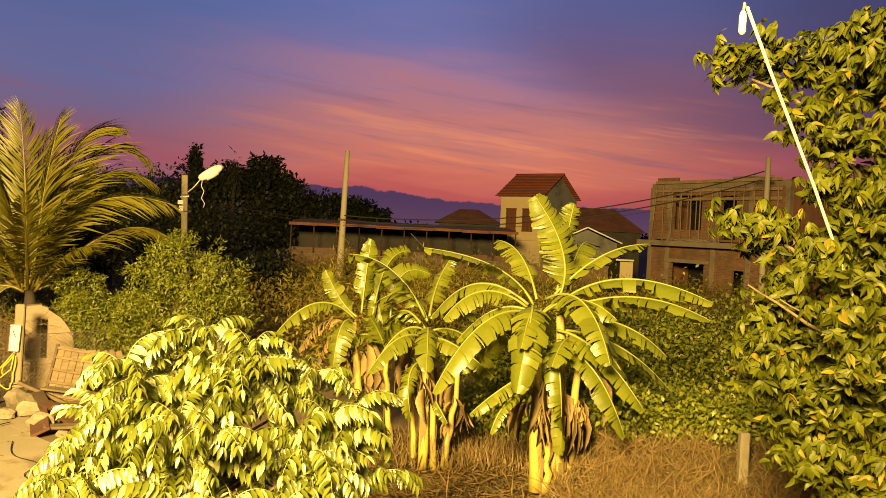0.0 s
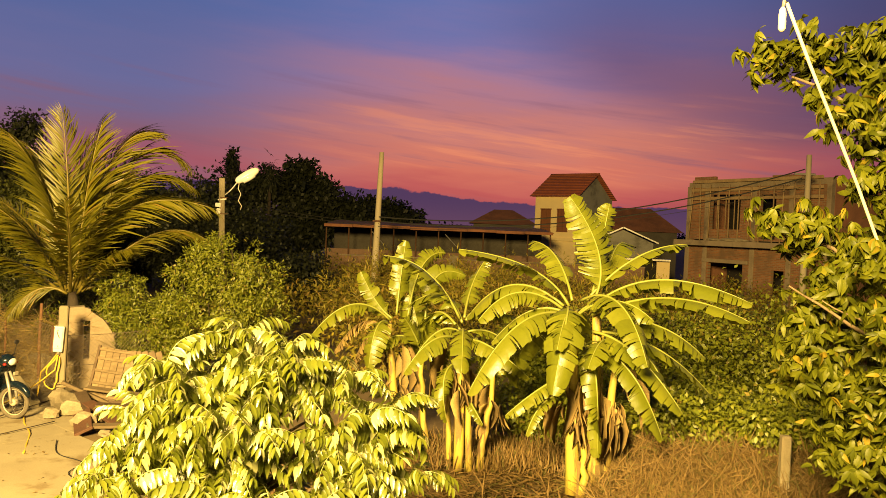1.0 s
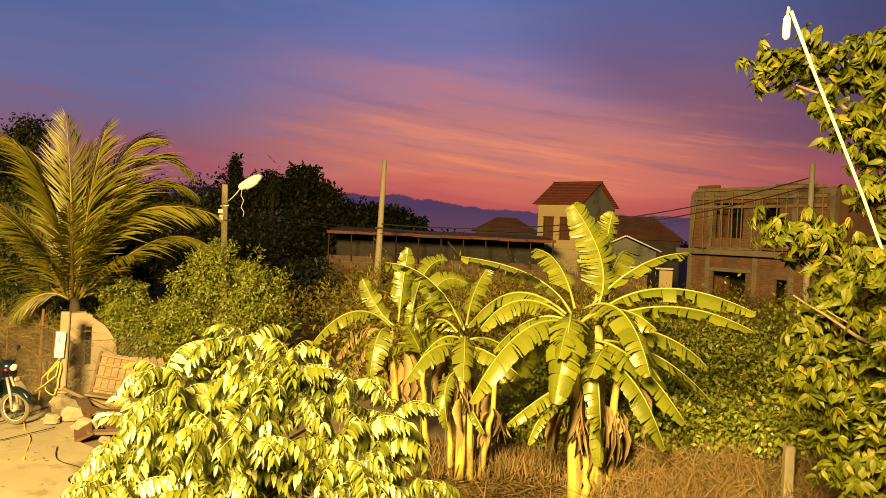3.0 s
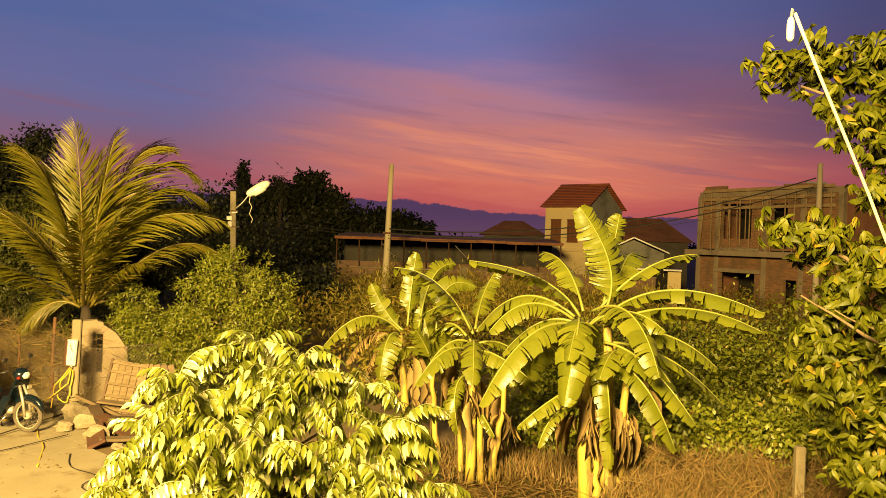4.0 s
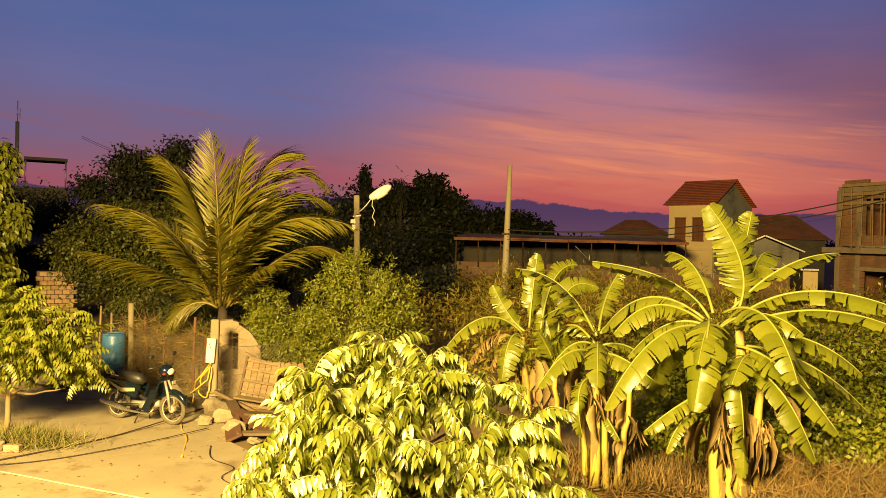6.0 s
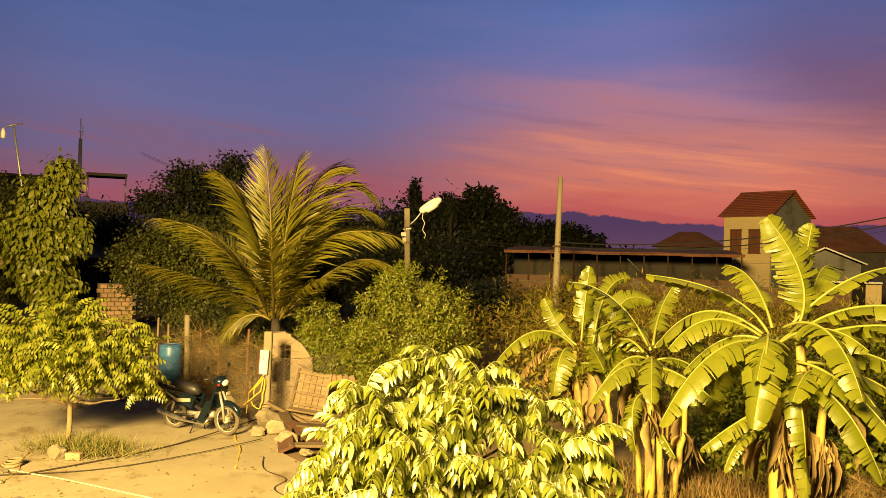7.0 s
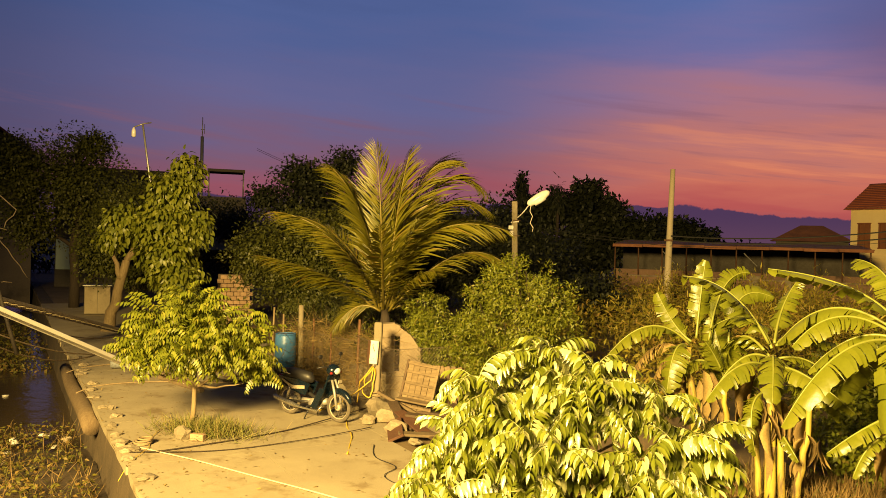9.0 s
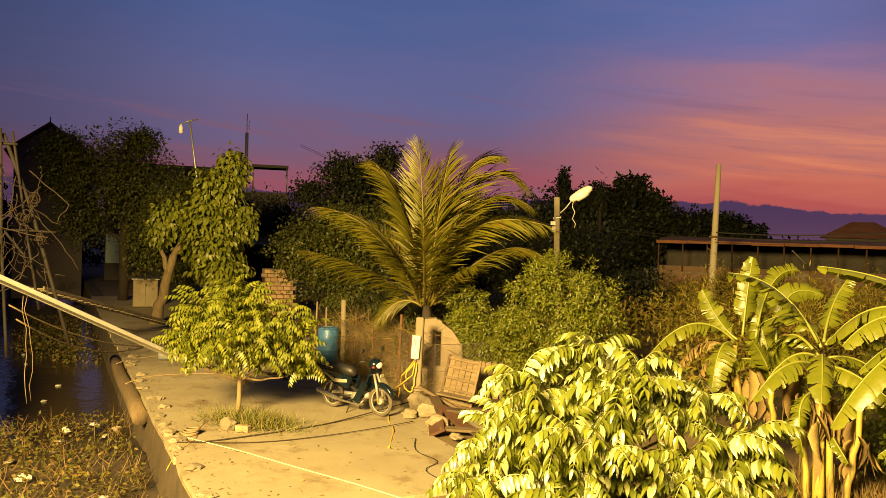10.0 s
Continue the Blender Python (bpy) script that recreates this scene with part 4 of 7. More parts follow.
banana_leaf(banana_a, (-0.35, -0.01, 2.51), (-1.04, -0.16, 3.03), (-1.51, -0.36, 2.34), 0.4)
banana_leaf(banana_a, (-0.09, -0.14, 2.08), (0.08, -0.67, 2.16), (0.13, -0.47, 0.63), 0.34)
banana_leaf(banana_a, (-0.28, -0.12, 1.64), (-0.68, -0.38, 1.51), (-1.1, -0.46, 1.11), 0.28)
banana_leaf(banana_a, (-0.29, -0.02, 1.34), (-0.66, -0.28, 1.38), (-0.81, -0.38, 0.84), 0.2)
banana_leaf(banana_a, (-0.36, 0.19, 2.34), (-0.73, 0.72, 2.26), (-0.97, 1.13, 1.43), 0.4)
banana_leaf(banana_a, (0.19, 0.23, 2.52), (0.41, 1.0, 3.65), (0.75, 1.45, 3.41), 0.4)
dead_leaves(banana_a, (0.1, 0, 0), 6, 0.26, 2.1)
dead_leaves(banana_a, (.38, .12, 0), 6, 0.26, 1.9)
dead_leaves(banana_a, (-.2, .05, 0), 4, 0.24, 1.6)
fresh_leaves(banana_a, (-.2, 0, 2.4), 5, 1.1, .5)
banana_b = thing("banana_plant", "middle-sized banana clump with slender yellow stems", "banana plant", (-0.5, 11.93, 0.1), group="banana plants")
for foot, head, r in (((-.06, 0, -.1), (-.08, 0, 2.05), .085), ((.11, -.05, -.1), (.01, 0, 1.54), .055), ((.26, .05, -.1), (.45, .05, 1.56), .06), ((-.18, .1, -.1), (-.29, .1, 1.2), .05)):
    banana_stem(banana_b, foot, head, r)
banana_leaf(banana_b, (-0.13, 0.0, 2.2), (-0.58, -0.1, 3.12), (-1.3, -0.2, 3.11), 0.5)
banana_leaf(banana_b, (-0.15, 0.0, 1.89), (-0.51, -0.5, 2.13), (-0.89, -0.6, 1.43), 0.4)
banana_leaf(banana_b, (-0.03, 0.0, 1.88), (0.25, -0.35, 2.02), (0.93, -0.5, 1.44), 0.34)
banana_leaf(banana_b, (-0.13, 0.0, 1.53), (-0.43, -0.55, 1.58), (-0.24, -0.5, 0.74), 0.26)
banana_leaf(banana_b, (0.03, 0.0, 1.02), (0.14, -0.25, 0.92), (0.29, -0.3, 0.68), 0.16)
banana_leaf(banana_b, (-0.19, 0.0, 2.11), (-0.62, 0.5, 2.54), (-0.71, 0.6, 1.71), 0.4)
banana_leaf(banana_b, (-0.03, 0.0, 2.18), (0.03, 0.35, 2.42), (0.73, 0.5, 2.21), 0.36)
banana_leaf(banana_b, (-0.06, 0.0, 2.22), (-0.02, 0.75, 2.74), (0.24, 0.9, 3.11), 0.32)
banana_leaf(banana_b, (-0.09, 0.0, 2.14), (-0.35, 0.6, 2.81), (-1.0, 0.8, 2.28), 0.4)
banana_leaf(banana_b, (0.04, 0.0, 1.89), (0.39, 0.4, 1.59), (0.45, 0.4, 0.96), 0.3)
banana_leaf(banana_b, (-0.17, 0.0, 1.79), (-0.55, 0.25, 1.52), (-0.53, 0.3, 0.76), 0.3)
dead_leaves(banana_b, (-.2, .05, 0), 6, 0.26, 1.75)
dead_leaves(banana_b, (.42, .05, 0), 5, 0.22, 1.5)
fresh_leaves(banana_b, (-.08, .15, 1.95), 4, .8, .45)
fresh_leaves(banana_b, (.45, .15, 1.5), 4, .5, .35)
fresh_leaves(banana_a, (.4, .15, 1.9), 5, .9, .45)
banana_c = thing("banana_plant", "banana plant with arching leaves behind the young tree", "banana plant", (-1.61, 12.96, 0.1), group="banana plants")
for foot, head, r in (((0, 0, -.1), (-.22, 0, 1.95), .085), ((.46, 0, -.1), (.34, 0, 1.55), .06)):
    banana_stem(banana_c, foot, head, r)
banana_leaf(banana_c, (-0.2, 0.0, 2.0), (-0.79, -0.35, 2.66), (-1.41, -0.5, 1.74), 0.4)
banana_leaf(banana_c, (-0.17, 0.0, 2.04), (-0.44, 0.0, 2.19), (-0.72, 0.0, 2.79), 0.3)
banana_leaf(banana_c, (-0.1, 0.0, 2.1), (-0.07, 0.1, 2.78), (-0.01, 0.2, 3.33), 0.3)
banana_leaf(banana_c, (0.09, 0.0, 2.07), (0.16, 0.45, 3.19), (0.63, 0.7, 3.14), 0.36)
banana_leaf(banana_c, (0.38, 0.0, 1.94), (0.34, 0.2, 3.1), (1.0, 0.4, 2.77), 0.32)
banana_leaf(banana_c, (0.32, 0.0, 1.59), (0.26, 0.25, 1.99), (0.06, 0.3, 2.42), 0.5)
banana_leaf(banana_c, (0.34, 0.0, 1.5), (0.22, -0.2, 1.88), (0.08, -0.4, 2.09), 0.3)
banana_leaf(banana_c, (-0.24, 0.0, 1.96), (-0.4, -0.5, 2.18), (-0.44, -0.6, 1.3), 0.4)
banana_leaf(banana_c, (-0.33, 0.0, 1.91), (-0.75, 0.15, 2.15), (-1.13, 0.1, 1.41), 0.4, True)
banana_leaf(banana_c, (-0.22, 0.0, 1.91), (-0.62, 0.25, 1.94), (-0.85, 0.3, 1.13), 0.4, True)
dead_leaves(banana_c, (-.1, 0, 0), 5, 0.35, 1.7)
fresh_leaves(banana_c, (.3, .15, 1.6), 4, .8, .5)


# coconut palm
def palm_frond(plant, base, mid, tip, width, pairs=100):
    a, b, c = (np.array(p, float) for p in (base, mid, tip))
    t = np.linspace(0, 1, pairs + 1)
    curve = ((1 - t) ** 2)[:, None] * a + (2 * t * (1 - t))[:, None] * b + (t ** 2)[:, None] * c
    tan = unit(np.gradient(curve, axis=0))
    side = unit(np.cross(tan, np.tile((0.05, -0.25, 1.), (pairs + 1, 1))))
    twist = radians(16 * rng.normal())
    upn = np.cross(side, tan)
    side, upn = side * math.cos(twist) + upn * math.sin(twist), upn * math.cos(twist) - side * math.sin(twist)
    sets = []
    for sgn in (-1, 1):
        k = np.arange(9, pairs + 1)
        D = side[k] * sgn * 0.75 + tan[k] * (0.92 + 0.5 * t[k] ** 2)[:, None] - np.array((0, 0, 0.22)) + upn[k] * 0.14 + 0.13 * rng.normal(size=(len(k), 3)) + (0.10 * np.sin(k * 0.55 + sgn + 9 * twist))[:, None] * tan[k]
        L = (0.12 + 1.55 * width * np.sin(np.pi * np.clip(0.10 + 0.86 * t[k], 0, 1)) ** 0.8) * (0.75 + 0.4 * rng.random(len(k)))
        sets.append(spread(PALM_LEAFLET, curve[k], D, upn[k] + sgn * side[k] * 0.3, L))
    frond = part("frond", np_mesh("frond", *merge(*sets)), "palm_leaf", plant)
    part("rachis", Shape().tube(curve[::4], np.linspace(0.035, 0.006, len(curve[::4])).tolist(), 6), "palm_rib", frond)


PALM_LEAFLET = leaf_shape(0.050, 0.25, 0.40, True)
palm = thing("coconut_palm", "young coconut palm with long drooping yellow-green fronds", "palm tree", (-9.21, 16.81, 0.0))
part("trunk", Shape().tube(bend((0.0, 0, -0.1), (-.1, 0, 1.95), 0, 12, 0.02), [.22, .21, .2, .2, .19, .19, .18, .17, .16, .14, .11, .07], 12), "dark_bark", palm)
for ang in (185, 205, 20, 160):
    o = np.array((math.cos(radians(ang)), math.sin(radians(ang)), 0))
    palm_frond(palm, o * 0.1 + (-.1, 0, 1.9), o * 0.7 + (-.1, 0, 2.25 + 0.2 * rng.random()), o * (1.0 + 0.4 * rng.random()) + (-.1, 0, 1.2 + 0.4 * rng.random()), 0.28, 50)
palm_frond(palm, (-0.16, 0.0, 1.95), (-0.07, -0.25, 4.24), (-0.28, -0.3, 5.83), 0.5)
palm_frond(palm, (-0.04, 0.0, 1.96), (0.28, -0.3, 4.46), (0.57, -0.2, 5.67), 0.52)
palm_frond(palm, (-0.25, 0.0, 1.94), (-0.19, -0.6, 4.46), (-1.21, -0.8, 5.32), 0.56)
palm_frond(palm, (-0.31, 0.0, 2.0), (-1.01, -0.6, 4.09), (-2.54, -1.2, 4.23), 0.5)
palm_frond(palm, (-0.37, 0.0, 1.94), (-0.9, -0.95, 2.85), (-2.46, -1.7, 3.17), 0.5)
palm_frond(palm, (-0.13, 0.0, 1.9), (0.64, -1.5, 3.23), (0.89, -2.2, 3.87), 0.42)
palm_frond(palm, (0.05, 0.0, 2.02), (0.74, -0.3, 4.59), (2.94, 0.2, 3.89), 0.55)
palm_frond(palm, (0.02, 0.0, 2.04), (0.54, 0.8, 6.31), (2.01, 1.2, 4.81), 0.48)
palm_frond(palm, (-0.01, 0.0, 2.01), (0.38, 0.15, 5.75), (1.5, 0.5, 5.54), 0.5)
palm_frond(palm, (0.08, 0.0, 2.02), (0.7, 0.5, 5.44), (2.19, 1.0, 4.34), 0.46)
palm_frond(palm, (0.11, 0.0, 1.96), (1.38, 1.0, 4.0), (2.53, 1.2, 3.11), 0.36)
palm_frond(palm, (-0.19, 0.0, 2.0), (-0.62, 0.5, 4.02), (-1.55, 0.6, 5.15), 0.5)
palm_frond(palm, (0.02, 0.0, 1.91), (0.95, -0.55, 2.98), (1.6, -0.9, 2.96), 0.36)
palm_frond(palm, (-0.28, 0.0, 1.89), (-0.15, -1.15, 3.17), (-0.83, -1.7, 3.75), 0.46)
palm_frond(palm, (-0.1, 0.0, 2.03), (-0.43, 0.9, 3.91), (-0.38, 1.0, 5.39), 0.5)
palm_frond(palm, (-0.22, 0.0, 2.0), (-1.29, 0.4, 3.89), (-3.23, 0.8, 4.2), 0.45)
palm_frond(palm, (-0.07, 0.0, 1.95), (0.77, -0.7, 3.65), (1.46, -1.0, 4.41), 0.5)


# ---- hedges, undergrowth, far trees ----
def growth(name, label, lobes, count, size, template, leaf, category="bush", kind="", **kw):
    return solid(name, crown(name, lobes, count, size, template, **kw), leaf, label, category, kind=kind)


def bush(label, foot, lobes, count, size, leaf="hedge_leaf", template=LEAF, **kw):
    """A bush with its stems; lobes are given from its foot."""
    t = thing("bush", label, "bush", foot)
    s = Shape()
    for x, y, z, rx, ry, rz in lobes:
        s.tube(bend((x * 0.3, y * 0.3, -0.15), (x, y, z + rz * 0.5), 0, 6, 0.04), [.04, .034, .028, .022, .016, .008], 5)
        for k in range(3):
            s.tube(bend((x * 0.7, y * 0.7, z * 0.6), (x + rx * rng.normal() * 0.5, y + ry * rng.normal() * 0.5, z + rz * 0.7 * rng.random()), 0, 5, 0.03), [.02, .016, .012, .009, .005], 4)
    part("stem", s, "dark_bark", t)
    # leafy shoots: little domes of leaves with shade between them
    lobe_set = np.array(lobes, float)
    tips = max(40, int(count / 75))
    C, o = cloud(lobe_set, tips, 0.16, 0.35)
    C[:, 2] = np.maximum(C[:, 2], 0.12)
    per = 75
    o = np.repeat(unit(o + np.array((0, -0.15, 0.45))), per, 0)
    e = unit(o * 0.75 + 0.75 * rng.normal(size=o.shape))
    P = np.repeat(C, per, 0) + e * (size * (1.0 + 1.9 * rng.random(len(o))))[:, None]
    D = e * 0.5 + 0.5 * rng.normal(size=o.shape) - np.array((0, 0, 0.35))
    part("crown", np_mesh("crown", *spread(template, P, D, e + 0.25 * rng.normal(size=o.shape), size * (0.65 + 0.6 * rng.random(len(o))))), leaf, t)
    return t


# dense bushes behind the fence
bush("dense rounded green bush overgrowing the garden fence", (-5.78, 16.5, 0), [(0, 0, 2.25, .95, .75, .85), (-.35, -.1, 1.5, .95, .8, .9), (.6, .1, 1.5, .75, .7, .9), (.1, 0, 2.85, .55, .5, .35), (-.75, .1, 2.55, .35, .35, .4), (.75, .1, 2.4, .4, .4, .4), (0, -.2, .7, 1.1, .8, .8)], 26000, 0.085)
bush("dense green bush overgrowing the ruined wall", (-7.7, 16.9, 0), [(0, -.1, 1.35, .70, .6, .65), (-.55, .1, 2.0, .42, .4, .45), (.3, .0, .9, .8, .6, .7), (.75, .1, 1.55, .5, .4, .4), (-.6, 0, 1.3, .4, .4, .6)], 17000, 0.08)
bush("loose green bush beside the palm", (-11.3, 19.2, 0), [(0, 0, 1.5, 1.2, .8, .7), (1.2, -.5, 1.4, .7, .6, .6), (-1.5, .5, 1.3, 1.1, .8, .7), (1.8, -.8, 1.6, .6, .5, .5)], 9000, 0.10, "mid_leaf")
# undergrowth of the fallow plot, reaching back to the shed
lobes = []
for k in range(150):
    y = 17 + 27 * rng.random() ** 0.8
    x = -7.5 + (y - 17) * -0.10 + (13 + (y - 17) * 0.5) * rng.random()
    h = (1.25 if y < 24 else 1.5) * (0.75 + 0.5 * rng.random()) * (1.0 if x < 1 else 0.85)
    lobes.append((x, y, h * 0.62, 1.0 + 0.7 * rng.random(), 0.9 + 0.5 * rng.random(), h * 0.62))
growth("undergrowth", "tangled weedy undergrowth on the fallow plot", lobes, 60000, 0.17, LEAF, "weed_leaf", kind="stuff", ragged=0.5)
lobes = []
for k in range(70):
    y = 18 + 16 * rng.random()
    x = -5.0 + 10 * rng.random()
    lobes.append((x, y, 1.5 + 0.5 * rng.random(), 0.35, 0.35, 0.75 + 0.4 * rng.random()))
growth("tall_weeds", "tall feathery weeds standing out of the undergrowth", lobes, 14000, 0.16, leaf_shape(0.16, 0.1, 0.3), "weed_leaf", "weeds", kind="stuff", ragged=0.6, droop=-0.4)
# vine-covered bank behind the banana clumps
lobes = []
for k in range(46):
    x = 0.2 + 6.4 * rng.random()
    y = 13.0 + 3.2 * rng.random()
    h = 0.75 + 0.42 * (y - 13.0) + 0.15 * (x - 2)
    lobes.append((x, y, h * 0.6, .75, .6, h * 0.62))
growth("vine_bank", "low creepers smothering a bank behind the bananas", lobes, 30000, 0.095, BROAD_LOW, "hedge_leaf", "creeper", kind="stuff")
lobes = []
for k in range(40):
    x = 2.2 + 4.2 * rng.random()
    y = 11.4 + 1.0 * rng.random() - 0.15 * (x - 3)
    lobes.append((x, y, 0.95 + 0.25 * rng.random(), .5, .35, .30))
growth("creeper", "green creepers over the old fence line", lobes, 13000, 0.085, BROAD_LOW, "hedge_leaf", "creeper", kind="stuff")
# the shade behind the bananas is put into a darker leaf colour here
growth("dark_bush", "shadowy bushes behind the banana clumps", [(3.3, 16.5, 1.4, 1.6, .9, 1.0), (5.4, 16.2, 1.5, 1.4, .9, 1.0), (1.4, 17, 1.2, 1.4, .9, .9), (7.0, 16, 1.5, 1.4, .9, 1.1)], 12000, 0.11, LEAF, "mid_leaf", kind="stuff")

# dry stalks and straw
n = 34000
x = 1.3 + 5.1 * rng.random(n)
y = 10.2 + 1.6 * rng.random(n) - 0.12 * (x - 3)
lift = 0.75 * rng.random(n) ** 1.4 * np.clip((y + 0.12 * (x - 3) - 10.0) / 1.2, 0.1, 1)
P = np.stack([x, y, lift - 0.03], 1)
D = np.stack([0.75 * rng.normal(size=n), 0.6 * rng.normal(size=n), 0.9 - 0.9 * rng.random(n)], 1)
solid("dry_weeds", np_mesh("dry_weeds", *spread(leaf_shape(0.05, 0.3, 0.5), P, D, rng.normal(size=(n, 3)) + (0, -1, 0.4), 0.16 + 0.34 * rng.random(n), 0.24)), "straw", "thick tangle of dry brown stalks", "dry weeds", kind="stuff")
n = 9000
x = -3.2 + 6.0 * rng.random(n)
y = 9.2 + 3.6 * rng.random(n)
P = np.stack([x, y, np.full(n, -0.02) + 0.05 * rng.random(n)], 1)
D = np.stack([rng.normal(size=n), rng.normal(size=n), 0.25 * rng.random(n)], 1)
solid("straw_litter", np_mesh("straw_litter", *spread(BLADE, P, D, np.tile((0., 0., 1.), (n, 1)) + 0.3 * rng.normal(size=(n, 3)), 0.2 + 0.35 * rng.random(n), 0.45)), "straw", "flattened straw and leaf litter on the ground", "straw", kind="stuff")
n = 5000
x = -3.0 + 6.5 * rng.random(n)
y = 11.8 + 1.8 * rng.random(n)
P = np.stack([x, y, np.full(n, -0.03)], 1)
D = np.stack([0.3 * rng.normal(size=n), 0.3 * rng.normal(size=n), np.ones(n)], 1)
solid("rough_grass", np_mesh("rough_grass", *spread(BLADE, P, D, rng.normal(size=(n, 3)), 0.15 + 0.28 * rng.random(n), 0.4)), "straw", "rough dry grass round the bananas", "grass", kind="stuff")


def far_tree(label, foot, lobes, count, size, leaf="silhouette_leaf", r=0.2, ragged=0.5, category="tree"):
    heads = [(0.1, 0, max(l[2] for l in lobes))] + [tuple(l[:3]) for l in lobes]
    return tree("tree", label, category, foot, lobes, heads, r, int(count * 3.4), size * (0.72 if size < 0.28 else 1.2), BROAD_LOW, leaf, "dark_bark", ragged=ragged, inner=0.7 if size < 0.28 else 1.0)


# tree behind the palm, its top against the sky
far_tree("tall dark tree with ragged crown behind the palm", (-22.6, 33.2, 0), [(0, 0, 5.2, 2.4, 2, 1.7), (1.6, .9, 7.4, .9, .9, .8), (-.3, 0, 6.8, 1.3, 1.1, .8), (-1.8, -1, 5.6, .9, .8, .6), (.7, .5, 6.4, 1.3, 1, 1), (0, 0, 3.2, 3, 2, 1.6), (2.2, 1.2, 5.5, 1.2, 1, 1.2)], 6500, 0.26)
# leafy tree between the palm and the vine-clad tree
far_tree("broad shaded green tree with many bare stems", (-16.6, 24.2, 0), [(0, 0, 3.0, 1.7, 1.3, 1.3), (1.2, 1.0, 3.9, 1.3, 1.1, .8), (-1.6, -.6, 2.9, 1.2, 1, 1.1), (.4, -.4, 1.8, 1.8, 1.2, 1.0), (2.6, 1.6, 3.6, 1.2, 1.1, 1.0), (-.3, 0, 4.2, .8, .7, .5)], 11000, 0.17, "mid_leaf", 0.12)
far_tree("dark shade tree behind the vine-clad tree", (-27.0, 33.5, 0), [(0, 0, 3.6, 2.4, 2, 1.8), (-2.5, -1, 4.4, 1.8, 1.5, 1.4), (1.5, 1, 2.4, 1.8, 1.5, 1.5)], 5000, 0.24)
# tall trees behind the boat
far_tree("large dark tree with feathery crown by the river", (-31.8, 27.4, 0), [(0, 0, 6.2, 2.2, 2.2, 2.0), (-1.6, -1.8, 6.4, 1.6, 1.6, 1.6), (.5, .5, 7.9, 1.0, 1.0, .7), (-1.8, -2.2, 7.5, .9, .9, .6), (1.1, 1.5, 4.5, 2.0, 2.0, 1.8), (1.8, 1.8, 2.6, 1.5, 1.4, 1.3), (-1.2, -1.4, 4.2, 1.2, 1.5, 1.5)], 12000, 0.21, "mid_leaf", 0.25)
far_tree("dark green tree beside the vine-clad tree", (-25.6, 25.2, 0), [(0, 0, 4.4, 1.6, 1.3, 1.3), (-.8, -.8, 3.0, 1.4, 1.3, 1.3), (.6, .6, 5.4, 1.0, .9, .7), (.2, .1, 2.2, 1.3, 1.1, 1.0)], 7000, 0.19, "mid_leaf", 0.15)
# vine-clad tree at the quay
vt = thing("vine_clad_tree", "slim leaning tree smothered in pale green climbing vines", "tree", (-23.15, 21.75, 0))
s = Shape().tube(bend((-.25, -.2, -0.1), (.2, .25, 2.6), 0, 8, 0.03), [.26, .22, .2, .19, .18, .17, .16, .14], 10)
s.tube(bend((.1, .1, 1.9), (-.35, -.25, 3.7), 0.05, 7, 0.03), [.11, .1, .09, .08, .07, .05, .03], 7)
s.tube(bend((.2, .25, 2.6), (1.5, 1.4, 6.0), 0, 7, 0.05), [.13, .12, .1, .09, .07, .05, .02], 7)
part("trunk", s, "pale_bark", vt)
part("crown", crown("crown", [(1.9, 1.5, 6.0, .6, .6, .75), (1.5, 1.2, 5.1, .95, .9, .85), (1.2, 1.0, 4.1, 1.15, 1.0, .9), (1.3, 1.1, 3.0, 1.15, 1.0, .9), (1.6, 1.3, 2.1, .95, .9, .8), (.1, .1, 4.0, .8, .7, .7), (-.2, -.1, 3.4, .5, .5, .4), (2.1, 1.8, 3.9, .6, .6, .8)],
                     7500, 0.22, BROAD, ragged=0.25, inner=0.5, droop=1.1, wild=0.45, up=0.4), "vine_leaf", vt)
